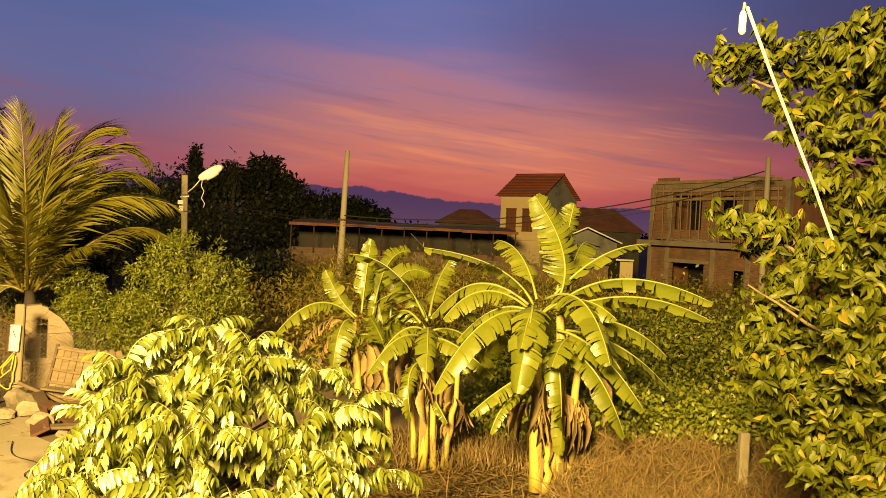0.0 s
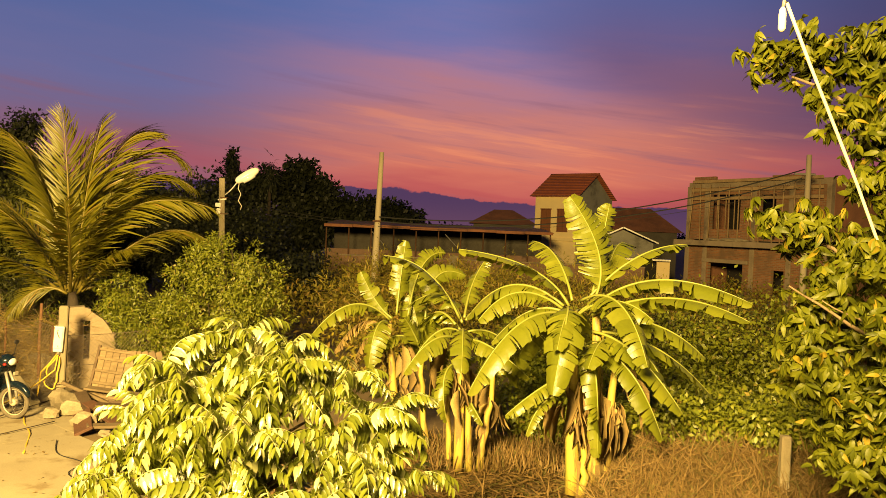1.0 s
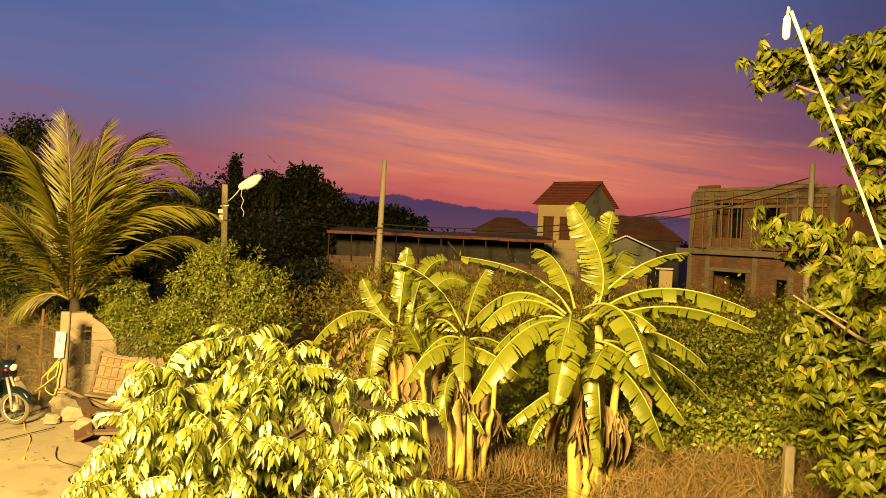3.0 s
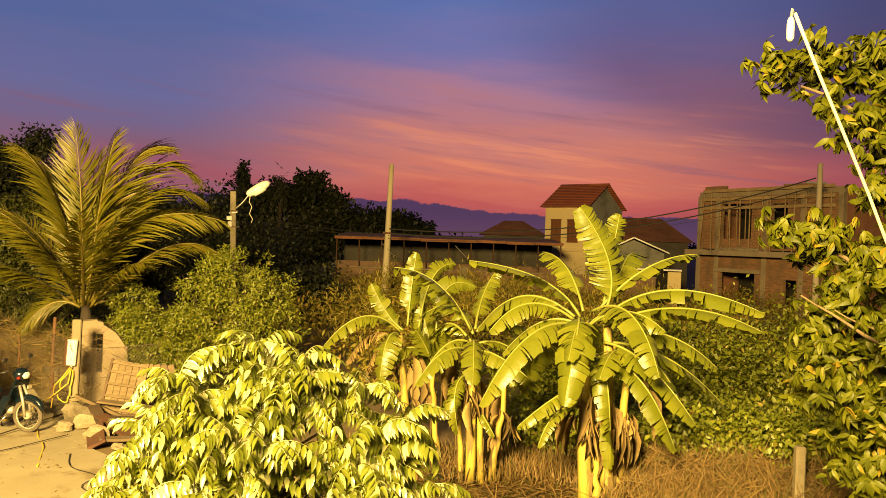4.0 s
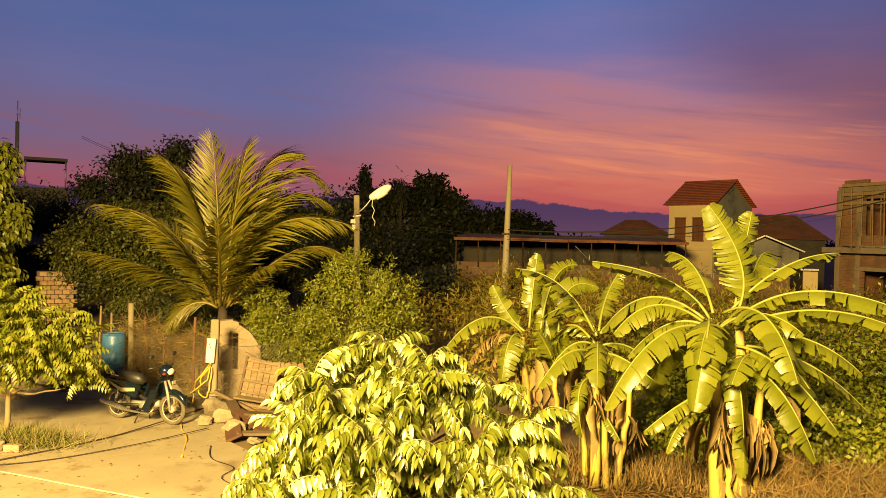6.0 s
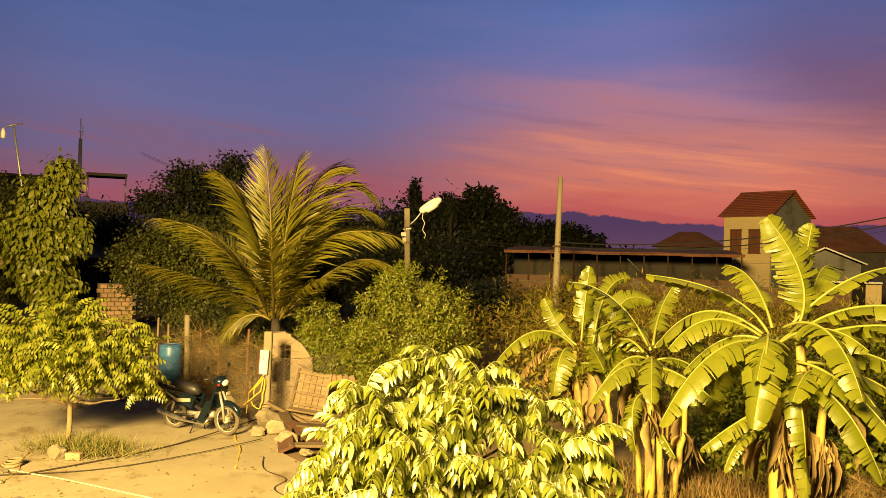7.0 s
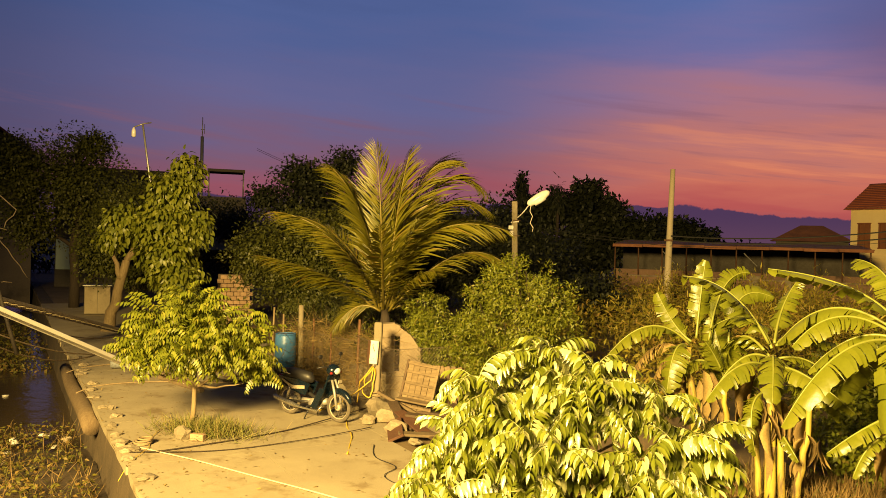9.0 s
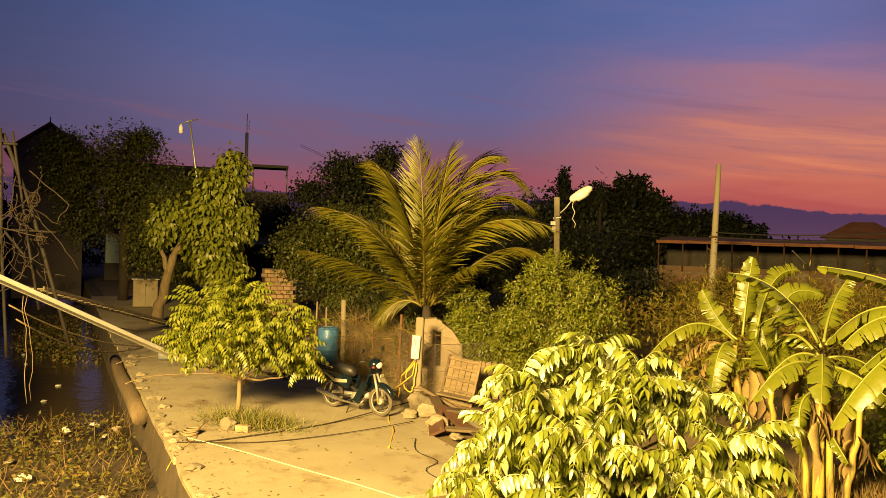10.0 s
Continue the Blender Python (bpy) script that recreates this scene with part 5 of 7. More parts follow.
# wood across the plot, its unlit dusk darkness put into the leaf colour
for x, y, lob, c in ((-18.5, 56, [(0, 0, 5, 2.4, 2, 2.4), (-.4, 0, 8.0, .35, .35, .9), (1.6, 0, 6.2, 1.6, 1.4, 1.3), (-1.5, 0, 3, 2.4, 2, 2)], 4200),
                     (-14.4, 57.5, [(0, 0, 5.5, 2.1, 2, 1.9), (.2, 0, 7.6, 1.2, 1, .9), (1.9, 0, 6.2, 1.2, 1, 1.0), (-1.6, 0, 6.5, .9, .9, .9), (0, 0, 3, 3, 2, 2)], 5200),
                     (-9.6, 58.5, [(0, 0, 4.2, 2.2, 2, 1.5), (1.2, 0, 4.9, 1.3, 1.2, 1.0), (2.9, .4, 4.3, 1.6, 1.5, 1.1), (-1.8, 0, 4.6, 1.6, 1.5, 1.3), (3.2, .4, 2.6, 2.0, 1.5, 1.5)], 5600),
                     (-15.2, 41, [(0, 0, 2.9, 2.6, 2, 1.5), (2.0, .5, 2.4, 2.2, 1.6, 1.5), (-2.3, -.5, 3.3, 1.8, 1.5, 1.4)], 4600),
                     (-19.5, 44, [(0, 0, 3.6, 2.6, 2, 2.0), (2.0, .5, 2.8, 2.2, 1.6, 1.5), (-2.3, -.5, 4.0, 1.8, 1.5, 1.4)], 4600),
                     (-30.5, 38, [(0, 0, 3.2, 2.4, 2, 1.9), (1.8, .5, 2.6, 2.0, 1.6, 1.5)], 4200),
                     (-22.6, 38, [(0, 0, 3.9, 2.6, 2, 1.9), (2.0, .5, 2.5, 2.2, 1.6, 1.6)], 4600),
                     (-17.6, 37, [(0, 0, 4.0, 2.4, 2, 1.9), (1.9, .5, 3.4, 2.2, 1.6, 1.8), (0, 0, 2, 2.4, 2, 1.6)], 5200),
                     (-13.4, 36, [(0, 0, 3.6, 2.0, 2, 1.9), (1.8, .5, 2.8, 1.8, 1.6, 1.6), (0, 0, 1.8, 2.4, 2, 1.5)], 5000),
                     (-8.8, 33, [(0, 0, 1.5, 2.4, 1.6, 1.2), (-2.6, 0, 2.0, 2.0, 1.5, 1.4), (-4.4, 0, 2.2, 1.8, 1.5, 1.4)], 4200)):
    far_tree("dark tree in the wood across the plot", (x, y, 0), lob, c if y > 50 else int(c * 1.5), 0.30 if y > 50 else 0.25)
# storm-bent palms that stick out of the wood
for x, y, h in ((-18.7, 55, 8.4), (-15.9, 55, 8.0)):
    t = thing("palm_tree", "dark slim palm with folded fronds above the wood", "palm tree", (x, y, 0))
    part("trunk", Shape().tube(bend((0, 0, -.1), (.1, 0, h - 1), 0, 8, .04), np.linspace(.16, .1, 8).tolist(), 8), "dark_bark", t)
    part("crown", crown("crown", [(.1, 0, h - .7, .35, .35, .9), (.2, 0, h - 1.4, .4, .4, .5)], 420, 0.5, leaf_shape(.14, .1, .4), droop=1.0, wild=.4), "silhouette_leaf", t)
for x, y, lob, c in ((-62, 38, [(0, 0, 4, 4, 4, 3.5), (-4, -4, 3.5, 4, 4, 3)], 4500), (-68, 26, [(0, 0, 4, 4, 4, 3.5), (-3, -5, 4.5, 4, 4, 3)], 4500), (-66, 12, [(0, 0, 4, 4, 5, 4), (0, -6, 4, 4, 4, 4)], 4500)):
    far_tree("dark riverside tree far across the water", (x, y, -1.3), lob, c, 0.45)
fb = Shape()
for k in range(12):
    x0, y0 = -58 - 6 * (k % 2), -40 + 9.0 * k
    fb.box((x0 - 40, y0, -1.0), (80, 9.3, 1.5 + .2 * (k % 3)), chamfer=.3)
solid("far_bank", fb, "mud", "low dark bank across the river", "ground", kind="structure")
lobes = [(-62 - 8 * rng.random(), -30 + 85 * rng.random(), 1.5, 3 + 2 * rng.random(), 3.5, 2.5 + 2.5 * rng.random()) for k in range(34)]
growth("far_bank_scrub", "dark scrub along the far river bank", lobes, 15000, .6, BROAD_LOW, "silhouette_leaf", "scrub", kind="stuff")
# far line of trees on the horizon
lobes = [(-420 + 900 * rng.random(), 420 + 160 * rng.random(), 2.0, 14 + 9 * rng.random(), 8, 3.5 + 3.0 * rng.random()) for k in range(90)]
growth("far_wood", "low dark line of woods along the horizon", lobes, 26000, 2.2, BROAD_LOW, "silhouette_leaf", "wood", kind="stuff")


# ---- buildings ----
def window(house, centre, size, turn, frame_mat, pane_mat="void", bars=1, leafs=False):
    """A window or door set in its wall: pane behind a frame."""
    x, y, z = centre
    wd, ht = size
    m = pose(x, y, z, 0, 0, turn)

    def bx(c, sz):
        return Shape().box(None, sz, m=m @ Matrix.Translation(c), chamfer=0.01)
    win = part("window", bx((0, 0.06, 0), (wd, 0.05, ht)), pane_mat, house)
    f = Shape()
    for c, sz in (((0, 0, ht / 2), (wd + .16, .16, .08)), ((0, 0, -ht / 2), (wd + .16, .16, .08)), ((-wd / 2, 0, 0), (.08, .155, ht)), ((wd / 2, 0, 0), (.08, .155, ht))):
        f.box(None, sz, m=m @ Matrix.Translation(c), chamfer=0.01)
    for k in range(bars):
        f.box(None, (.05, .07, ht), m=m @ Matrix.Translation((-wd / 2 + wd * (k + 1) / (bars + 1), -.01, 0)), chamfer=0.008)
    part("window_frame", f, frame_mat, win)
    return win


def holed_wall(length, height, thick, holes):
    """A wall along +x from its corner, its face at y=0 and its body behind, with openings (x0, z0, x1, z1) cut through."""
    xs = sorted({0, length, *(v for h in holes for v in (h[0], h[2]))})
    zs = sorted({0, height, *(v for h in holes for v in (h[1], h[3]))})
    nx_, nz_ = len(xs) - 1, len(zs) - 1

    def full(i, j):
        if not (0 <= i < nx_ and 0 <= j < nz_):
            return False
        return not any(h[0] <= xs[i] and xs[i + 1] <= h[2] and h[1] <= zs[j] and zs[j + 1] <= h[3] for h in holes)

    def at(i, j, back):
        return (i * (nz_ + 1) + j) * 2 + back
    V = [(x, y, z) for x in xs for z in zs for y in (0, thick)]
    F = []
    for i in range(nx_):
        for j in range(nz_):
            if not full(i, j):
                continue
            F += [[at(i, j, 0), at(i + 1, j, 0), at(i + 1, j + 1, 0), at(i, j + 1, 0)], [at(i, j, 1), at(i, j + 1, 1), at(i + 1, j + 1, 1), at(i + 1, j, 1)]]
            for di, dj, e in ((-1, 0, ((i, j + 1), (i, j))), (1, 0, ((i + 1, j), (i + 1, j + 1))), (0, -1, ((i, j), (i + 1, j))), (0, 1, ((i + 1, j + 1), (i, j + 1)))):
                if not full(i + di, j + dj):
                    (a, b), (c, d) = e
                    F.append([at(a, b, 0), at(a, b, 1), at(c, d, 1), at(c, d, 0)])
    return Shape().add(V, F)


# cream house with a tiled roof; front faces the plot obliquely
house = thing("house", "cream two-storey house with a red tiled gable roof and brown shutters", "house", (5.85, 55.7, 0), turn=-38)
FL, FW = 3.5, 4.7
s = holed_wall(FL, 6.45, 0.2, [(.55, 3.9, 1.35, 5.5), (1.95, 3.9, 2.75, 5.5)])
me = s.mesh("wall")
me.transform(Matrix.Translation((-FL, 0, 0)))
part("front_wall", me, "yellow_wall", house)
me = holed_wall(FW, 6.45, 0.2, []).mesh("wall")
me.transform(pose(-0.003, 0.2, 0, 0, 0, 90))
part("gable_wall", me, "grey_wall", house, "grey cement gable wall")
s = Shape().sheet([(-.203, .1, 6.45), (-.203, FW, 6.45), (-.203, FW / 2, 8.0)], 0.2, (1, 0, 0))
part("gable", s, "grey_wall", house)
s = Shape().box((-FL + .1, FW / 2 + .1, 3.2), (.2, FW, 6.4)).box((-FL / 2, FW, 3.2), (FL - .4, .2, 6.4))
part("back_wall", s, "yellow_wall", house)
part("floor_band", Shape().box((-FL / 2, -.06, 3.35), (FL + .1, .12, .22)), "yellow_wall", house)
part("eaves_band", Shape().box((-FL / 2, -.09, 6.42), (FL + .35, .3, .12)), "yellow_wall", house)
for sgn in (-1, 1):
    y0 = -.35 if sgn < 0 else FW + .35
    run, rise = (FW / 2 - y0), 8.12 - 6.32
    nrow = 14
    for k in range(nrow):
        a, b = k / nrow, (k + 1.12) / nrow
        p = [(-FL - .3, y0 + run * a, 6.32 + rise * a + .05), (.3, y0 + run * a, 6.32 + rise * a + .05), (.3, y0 + run * min(b, 1), 6.32 + rise * min(b, 1)), (-FL - .3, y0 + run * min(b, 1), 6.32 + rise * min(b, 1))]
        part("roof_course", Shape().sheet(p, 0.05, (0, sgn * 0.4, 1)), "roof_red", house)
part("ridge", Shape().tube([(-FL - .32, FW / 2, 8.14), (.32, FW / 2, 8.14)], .09, 8), "roof_red", house)
for x in (.95, 2.35):
    window(house, (-FL + x, .02, 4.7), (.78, 1.58), 0, "brown_shutter", "brown_shutter", 1)

# unfinished brick house
bh = thing("unfinished_house", "unfinished two-storey brick house with raw concrete frame and props", "house", (10.6, 43.7, 0), turn=-57)
BL = 8.4
low = part("lower_wall", holed_wall(BL, 3.35, .2, [(1.5, 0, 3.7, 2.55), (5.4, 0, 6.1, 2.35)]), "brickwork", bh, "raw brick lower wall")
me = holed_wall(BL, 2.75, .2, [(1.5, .55, 3.4, 2.35), (4.6, .1, 5.5, 2.3)]).mesh("wall")
me.transform(Matrix.Translation((0, 0, 3.75)))
part("upper_wall", me, "brickwork", bh, "raw brick upper wall")
part("slab", Shape().box((BL / 2 - .1, .9, 3.55), (BL + .5, 3.2, .28)), "raw_concrete", bh)
part("top_beam", Shape().box((BL / 2, .1, 6.62), (BL + .06, .26, .3)), "raw_concrete", bh)
for x in (.02, 1.25, 4.25, 6.35, 8.3):
    part("column", Shape().box((x, .08, 1.7), (.26, .3, 3.4)).box((x, .08, 5.1), (.24, .28, 2.9)), "raw_concrete", bh)
part("side_wall", Shape().box((.1, 4.2, 3.4), (.2, 7.9, 6.7)).box((BL - .1, 4.2, 3.4), (.2, 7.9, 6.7)).box((BL / 2, 8.2, 3.4), (BL, .2, 6.7)), "brick", bh)
# sheet added behind the openings, painted as dark as the rooms' shade
part("interior", Shape().box((BL / 2, 3.0, 3.3), (BL - .45, .1, 6.5)), "void", bh, "black sheet standing in for the shade of unlit rooms")
part("lintel", Shape().box((2.6, -.02, 2.65), (2.9, .22, .2)), "raw_concrete", bh)
for x in np.linspace(.4, 8.0, 13):
    part("prop", Shape().tube([(x + .05 * rng.normal(), -.28 - .1 * rng.random(), 3.69), (x + .08 * rng.normal(), -.26, 6.5 + .2 * rng.random())], .035, 6), "formwork", bh)
for z in (5.9, 6.35, 6.8):
    part("form_board", Shape().box((BL / 2, -.16, z), (BL - .1 * z, .05, .16)), "formwork", bh)
for x in (1.9, 2.45, 3.0):
    part("bar", Shape().tube([(x, .04, 4.3), (x, .04, 6.1)], .03, 6), "formwork", bh)
part("wall_stub", Shape().box((1.0, .1, 6.92), (1.4, .2, .3)), "brickwork", bh)
part("wall_stub", Shape().box((6.3, .1, 6.88), (2.2, .2, .22)), "brickwork", bh)
part("ledge_rubble", Shape().blob((3.6, -.6, 3.74), (.9, .2, .12), 3, .5).blob((2.3, -.6, 3.73), (.5, .2, .08), 5, .5), "stone", bh)

# little white-gabled outbuilding between the houses
hut = thing("outbuilding", "small white-gabled outbuilding with a dark shopfront", "building", (8.35, 51.0, 0), turn=-8)
part("gable_wall", Shape().sheet([(-1.6, 0, 0), (1.9, 0, 0), (1.9, 0, 3.35), (0, 0, 4.15), (-1.6, 0, 3.4)], .2, (0, 1, 0)), "grey_wall", hut)
part("roof", Shape().sheet([(-1.8, -.25, 3.38), (0, -.25, 4.26), (0, 5, 4.26), (-1.8, 5, 3.38)], .08, (-.4, 0, 1)).sheet([(0, -.25, 4.26), (2.2, -.25, 3.33), (2.2, 5, 3.33), (0, 5, 4.26)], .08, (.4, 0, 1)), "white_paint", hut)
part("side_wall", Shape().box((-1.5, 2.6, 1.7), (.2, 4.8, 3.3)).box((1.8, 2.6, 1.7), (.2, 4.8, 3.3)), "grey_wall", hut)
part("awning", Shape().box((1.2, -.7, 2.35), (3.4, 1.4, .12)), "grey_steel", hut)
# near-black panel carries the shade of the shop opening
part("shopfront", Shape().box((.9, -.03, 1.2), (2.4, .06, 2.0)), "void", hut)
part("pillar", Shape().box((2.5, -.6, 1.15), (.8, .5, 2.3)), "yellow_wall", hut)
for x, y, wdt, z0, z1, dep in ((.9, 61.5, 5.5, 4.3, 5.5, 5), (11.2, 62.5, 7.5, 4.2, 6.1, 6)):
    t = thing("house", "low house with a dark red hipped roof", "house", (x, y, 0))
    part("wall", Shape().box((0, dep / 2, z0 / 2), (wdt - .8, dep - .8, z0)), "dark_wall", t)
    h = wdt / 2
    part("roof", Shape().add([(-h, 0, z0), (h, 0, z0), (h, dep, z0), (-h, dep, z0), (-h + 2, dep / 2, z1), (h - 2, dep / 2, z1)], [[0, 1, 5, 4], [1, 2, 5], [2, 3, 4, 5], [3, 0, 4], [3, 2, 1, 0]]), "roof_rust", t)
    window(t, (0, .36, 2.2), (1.2, 1.3), 0, "dark_wall")

# long open shed
shed = thing("shed", "long low open shed with a rusty sheet roof", "shed", (-10.0, 46.6, 0), turn=4)
SL = 13.6
for k in range(16):
    x, wd = SL * k / 16, SL / 16 + .04
    part("roof_sheet", Shape().sheet([(x, -.4, 3.70 + .01 * (k % 2)), (x + wd * .5, -.4, 3.74), (x + wd, -.4, 3.70 + .01 * (k % 2)), (x + wd, 5, 4.0), (x, 5, 4.0)], .03, (0, 0, 1)), "roof_rust", shed)
for x in np.linspace(.1, SL - .1, 11):
    part("post", Shape().tube([(x, 0, 0), (x, 0, 3.7)], .04, 6), "rust", shed)
# the open shed's inner shade is put into this wall's colour
part("back_wall", Shape().box((SL / 2, 4.6, 2), (SL, .15, 4)), "dark_wall", shed, "back wall darkened in colour for the shed's unlit inside")
for k in range(8):
    part("fascia", Shape().box((SL * (k + .5) / 8, -.43, 3.68 + .015 * (k % 3)), (SL / 8 - .02, .03, .17), chamfer=.005), "roof_rust", shed, "rusted sheet along the eaves")
part("low_wall", Shape().box((SL / 2, .4, 1.15), (SL, .15, 2.3)), "shed_wall", shed, "stained brown low wall")
for x in (2.8, 7.2):
    part("brace", Shape().tube([(x, 0, 3.4), (x + .7, 0, 2.7)], .03, 5), "grey_steel", shed)
wall = thing("boundary_wall", "long stained brown boundary wall", "wall", (-8.5, 43.8, 0), turn=2)
part("wall", Shape().box((8.5, 0, 1.0), (17, .15, 2.0)), "shed_wall", wall)
part("coping", Shape().box((8.5, 0, 2.04), (17.05, .24, .08)), "raw_concrete", wall)
for x in (6.4, 8.1):
    part("pillar", Shape().box((x, -.1, 1.1), (.5, .34, 2.3)), "concrete_post", wall)

# church-like house on the far bank, trees before it
ch = thing("house", "tall pale gabled house with an arched window beyond the boats", "house", (-45.6, 31.4, -1.0), turn=53)
part("front_wall", Shape().sheet([(-.3, 0, 0), (3.6, 0, 0), (3.6, 0, 9.3), (1.65, 0, 10.7), (-.3, 0, 9.3)], .25, (0, 1, 0)), "pale_facade", ch)
part("side_wall", Shape().box((3.5, 5, 4.7), (.25, 9.5, 9.2)).box((-.2, 5, 4.7), (.25, 9.5, 9.2)), "pale_facade", ch)
part("roof", Shape().sheet([(-.8, -.3, 9.0), (1.65, -.3, 10.85), (1.65, 10, 10.85), (-.8, 10, 9.0)], .12, (-.5, 0, 1)).sheet([(1.65, -.3, 10.85), (4.1, -.3, 9.0), (4.1, 10, 9.0), (1.65, 10, 10.85)], .12, (.5, 0, 1)), "roof_rust", ch)
part("moulding", Shape().tube([(.2, -.05, 8.7), (1.65, -.05, 9.7), (3.1, -.05, 8.7)], .09, 6), "pale_facade", ch)
arch = [(1.65 + .55 * math.cos(a), -.02, 8.0 + .55 * math.sin(a)) for a in np.linspace(0, math.pi, 9)] + [(1.1, -.02, 6.6), (2.2, -.02, 6.6)]
# near-black pane carries the shade behind the arch
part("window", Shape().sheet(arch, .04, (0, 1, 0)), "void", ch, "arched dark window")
part("finial", Shape().tube([(1.65, -.2, 10.8), (1.65, -.2, 11.3)], [.06, .02], 6), "pale_facade", ch)
far_house = thing("house", "long flat-roofed house behind the trees", "house", (-44.2, 38.6, -.8), turn=48)
part("wall", Shape().box((3, 3, 4.3), (9, 6, 8.6)), "dark_wall", far_house)
part("roof", Shape().box((3, 3, 8.7), (9.5, 6.5, .2)), "dark_wall", far_house)
for x in (1.4, 3.6, 5.8):
    window(far_house, (x, .0, 6.4), (1.1, 1.3), 0, "dark_wall")

part("door", Shape().box((-.9, -.03, 2.9), (1.1, .06, 2.0)), "mint_wall", far_house, "pale mint doorway")

# pavilions with pale roofs beyond the vine-clad tree
for x, y, z, wd in ((-29.1, 34.7, 4.5, 2.2), (-27.2, 32.3, 3.65, 2.6)):
    t = thing("pavilion", "small open pavilion with a pale pyramid roof", "pavilion", (x, y, 0), turn=35)
    h = wd / 2
    part("roof", Shape().add([(-h, -h, z - .75), (h, -h, z - .75), (h, h, z - .75), (-h, h, z - .75), (0, 0, z)], [[0, 1, 4], [1, 2, 4], [2, 3, 4], [3, 0, 4], [3, 2, 1, 0]]), "grey_wall", t)
    for a, b in ((-1, -1), (1, -1), (1, 1), (-1, 1)):
        part("post", Shape().tube([(a * h * .85, b * h * .85, 0), (a * h * .85, b * h * .85, z - .75)], .06, 6), "dark_wall", t)


# ---- poles and wires ----
lp = thing("street_lamp", "weathered concrete post with a white street lamp on a bent arm", "street lamp", (-7.98, 22.75, 0))
part("post", Shape().box(None, (.17, .16, 4.95), m=pose(-.05, 0, 2.42, 0, -1.6, 15), chamfer=.02), "concrete_post", lp)
part("arm", Shape().tube(bend((-.08, -.06, 4.35), (.33, .12, 4.85), .06, 8), .022, 8), "grey_steel", lp)
s = Shape()
ax = Vector((.63, .19, .42)).normalized()
head = [Vector((.26, .09, 4.80)) + ax * t for t in (0, .06, .2, .4, .58, .7, .76)]
s.tube(head, [.05, .10, .125, .14, .13, .09, .03], 14)
hd = part("lamp_head", s, "white_paint", lp, "white oval lamp head")
part("rain_shield", Shape().tube([p + Vector((.03, -.02, -.07)) for p in head[2:5]], [.095, .105, .09], 10), "clear_lens", hd, "clouded lens under the lamp head")
part("wire", Shape().tube([(.36, .1, 4.78), (.34, .08, 4.6), (.42, .1, 4.45), (.35, .1, 4.25), (.45, .1, 4.1), (.42, .1, 3.98)], .012, 6), "white_pipe", lp, "loose hanging white wire")
part("bracket", Shape().box((-.18, -.08, 4.1), (.16, .1, .12)).box((-.16, -.08, 3.92), (.12, .1, .16)).tube([(-.2, -.08, 4.25), (.05, -.08, 4.28)], .025, 6), "white_paint", lp, "insulator bracket")
for z in (4.32, 3.85):
    part("strap", Shape().ring((-.06, 0, z), (0, 0, 1), .125, .012, 16, 6), "rust", lp)

up = thing("utility_pole", "slim tapered concrete utility pole", "utility pole", (-5.62, 37.65, 0))
part("pole", Shape().tube([(-.04, 0, -.2), (.0, 0, 2.0), (.06, 0, 5.0), (.11, 0, 7.25)], [.18, .165, .135, .11], 14), "pale_post", up)
part("clamp", Shape().ring((.03, 0, 3.95), (0, 0, 1), .15, .02, 16, 6).box((.03, -.2, 3.95), (.4, .08, .08)), "rust", up)
up2 = thing("utility_pole", "slim pale utility pole beside the unfinished house", "utility pole", (13.6, 35.42, 0))
part("pole", Shape().tube([(0, 0, -.2), (0, 0, 4.0), (0, 0, 7.6)], [.16, .13, .11], 14), "pale_post", up2)
part("crossarm", Shape().box((-.15, 0, 6.75), (.9, .09, .09)), "grey_steel", up2)
for a, b, sag, r in (((13.4, 35.3, 6.95), (-5.5, 37.5, 4.15), .95, .030), ((13.3, 35.3, 6.55), (-5.5, 37.5, 3.95), .95, .030), ((13.4, 35.3, 6.2), (-5.5, 37.5, 3.7), .8, .010)):
    solid("overhead_wire", Shape().tube(bend(a, b, sag, 24), r, 5), "cable_black", "black overhead cable sagging between utility poles", "cable", group="overhead cables")
for z in (3.98, 4.12):
    solid("overhead_wire", Shape().tube(bend((-5.5, 37.5, z - .3), (-40, 52, 6.6 + z), 1.2, 20), .014, 5), "cable_black", "black overhead cable sagging between utility poles", "cable", group="overhead cables")

l2 = thing("lamp_pole", "leaning slim pole with a white lamp at its tip", "street lamp", (-22.9, 24.1, 0))
part("pole", Shape().tube(bend((.1, 0, 0), (-.77, -.73, 7.9), 0, 6), .04, 8), "grey_steel", l2)
part("arm", Shape().tube([(-1.0, -.95, 7.75), (-.77, -.73, 7.9), (-.55, -.5, 7.98)], .025, 6), "grey_steel", l2)
part("bulb", Shape().tube([(-1.0, -.95, 7.74), (-1.0, -.95, 7.6), (-1.0, -.95, 7.4), (-1.0, -.95, 7.36)], [.04, .085, .085, .03], 10), "white_paint", l2)
mast = thing("antenna_mast", "thin radio mast with short cross pieces", "antenna", (-39.8, 45.3, 0))
part("pole", Shape().tube([(0, 0, 0), (0, 0, 10.8)], [.14, .12], 8), "grey_steel", mast)
part("aerial", Shape().tube([(0, 0, 10.8), (0, 0, 12.2)], .03, 6).tube([(-.1, -.07, 11.3), (.1, .07, 11.3)], .025, 6).tube([(.12, .08, 11.0), (.12, .08, 11.7)], .02, 6), "grey_steel", mast)
t = thing("roof_deck", "small dark roof deck on thin posts under the mast", "building", (-38.3, 46.2, 0), turn=40)
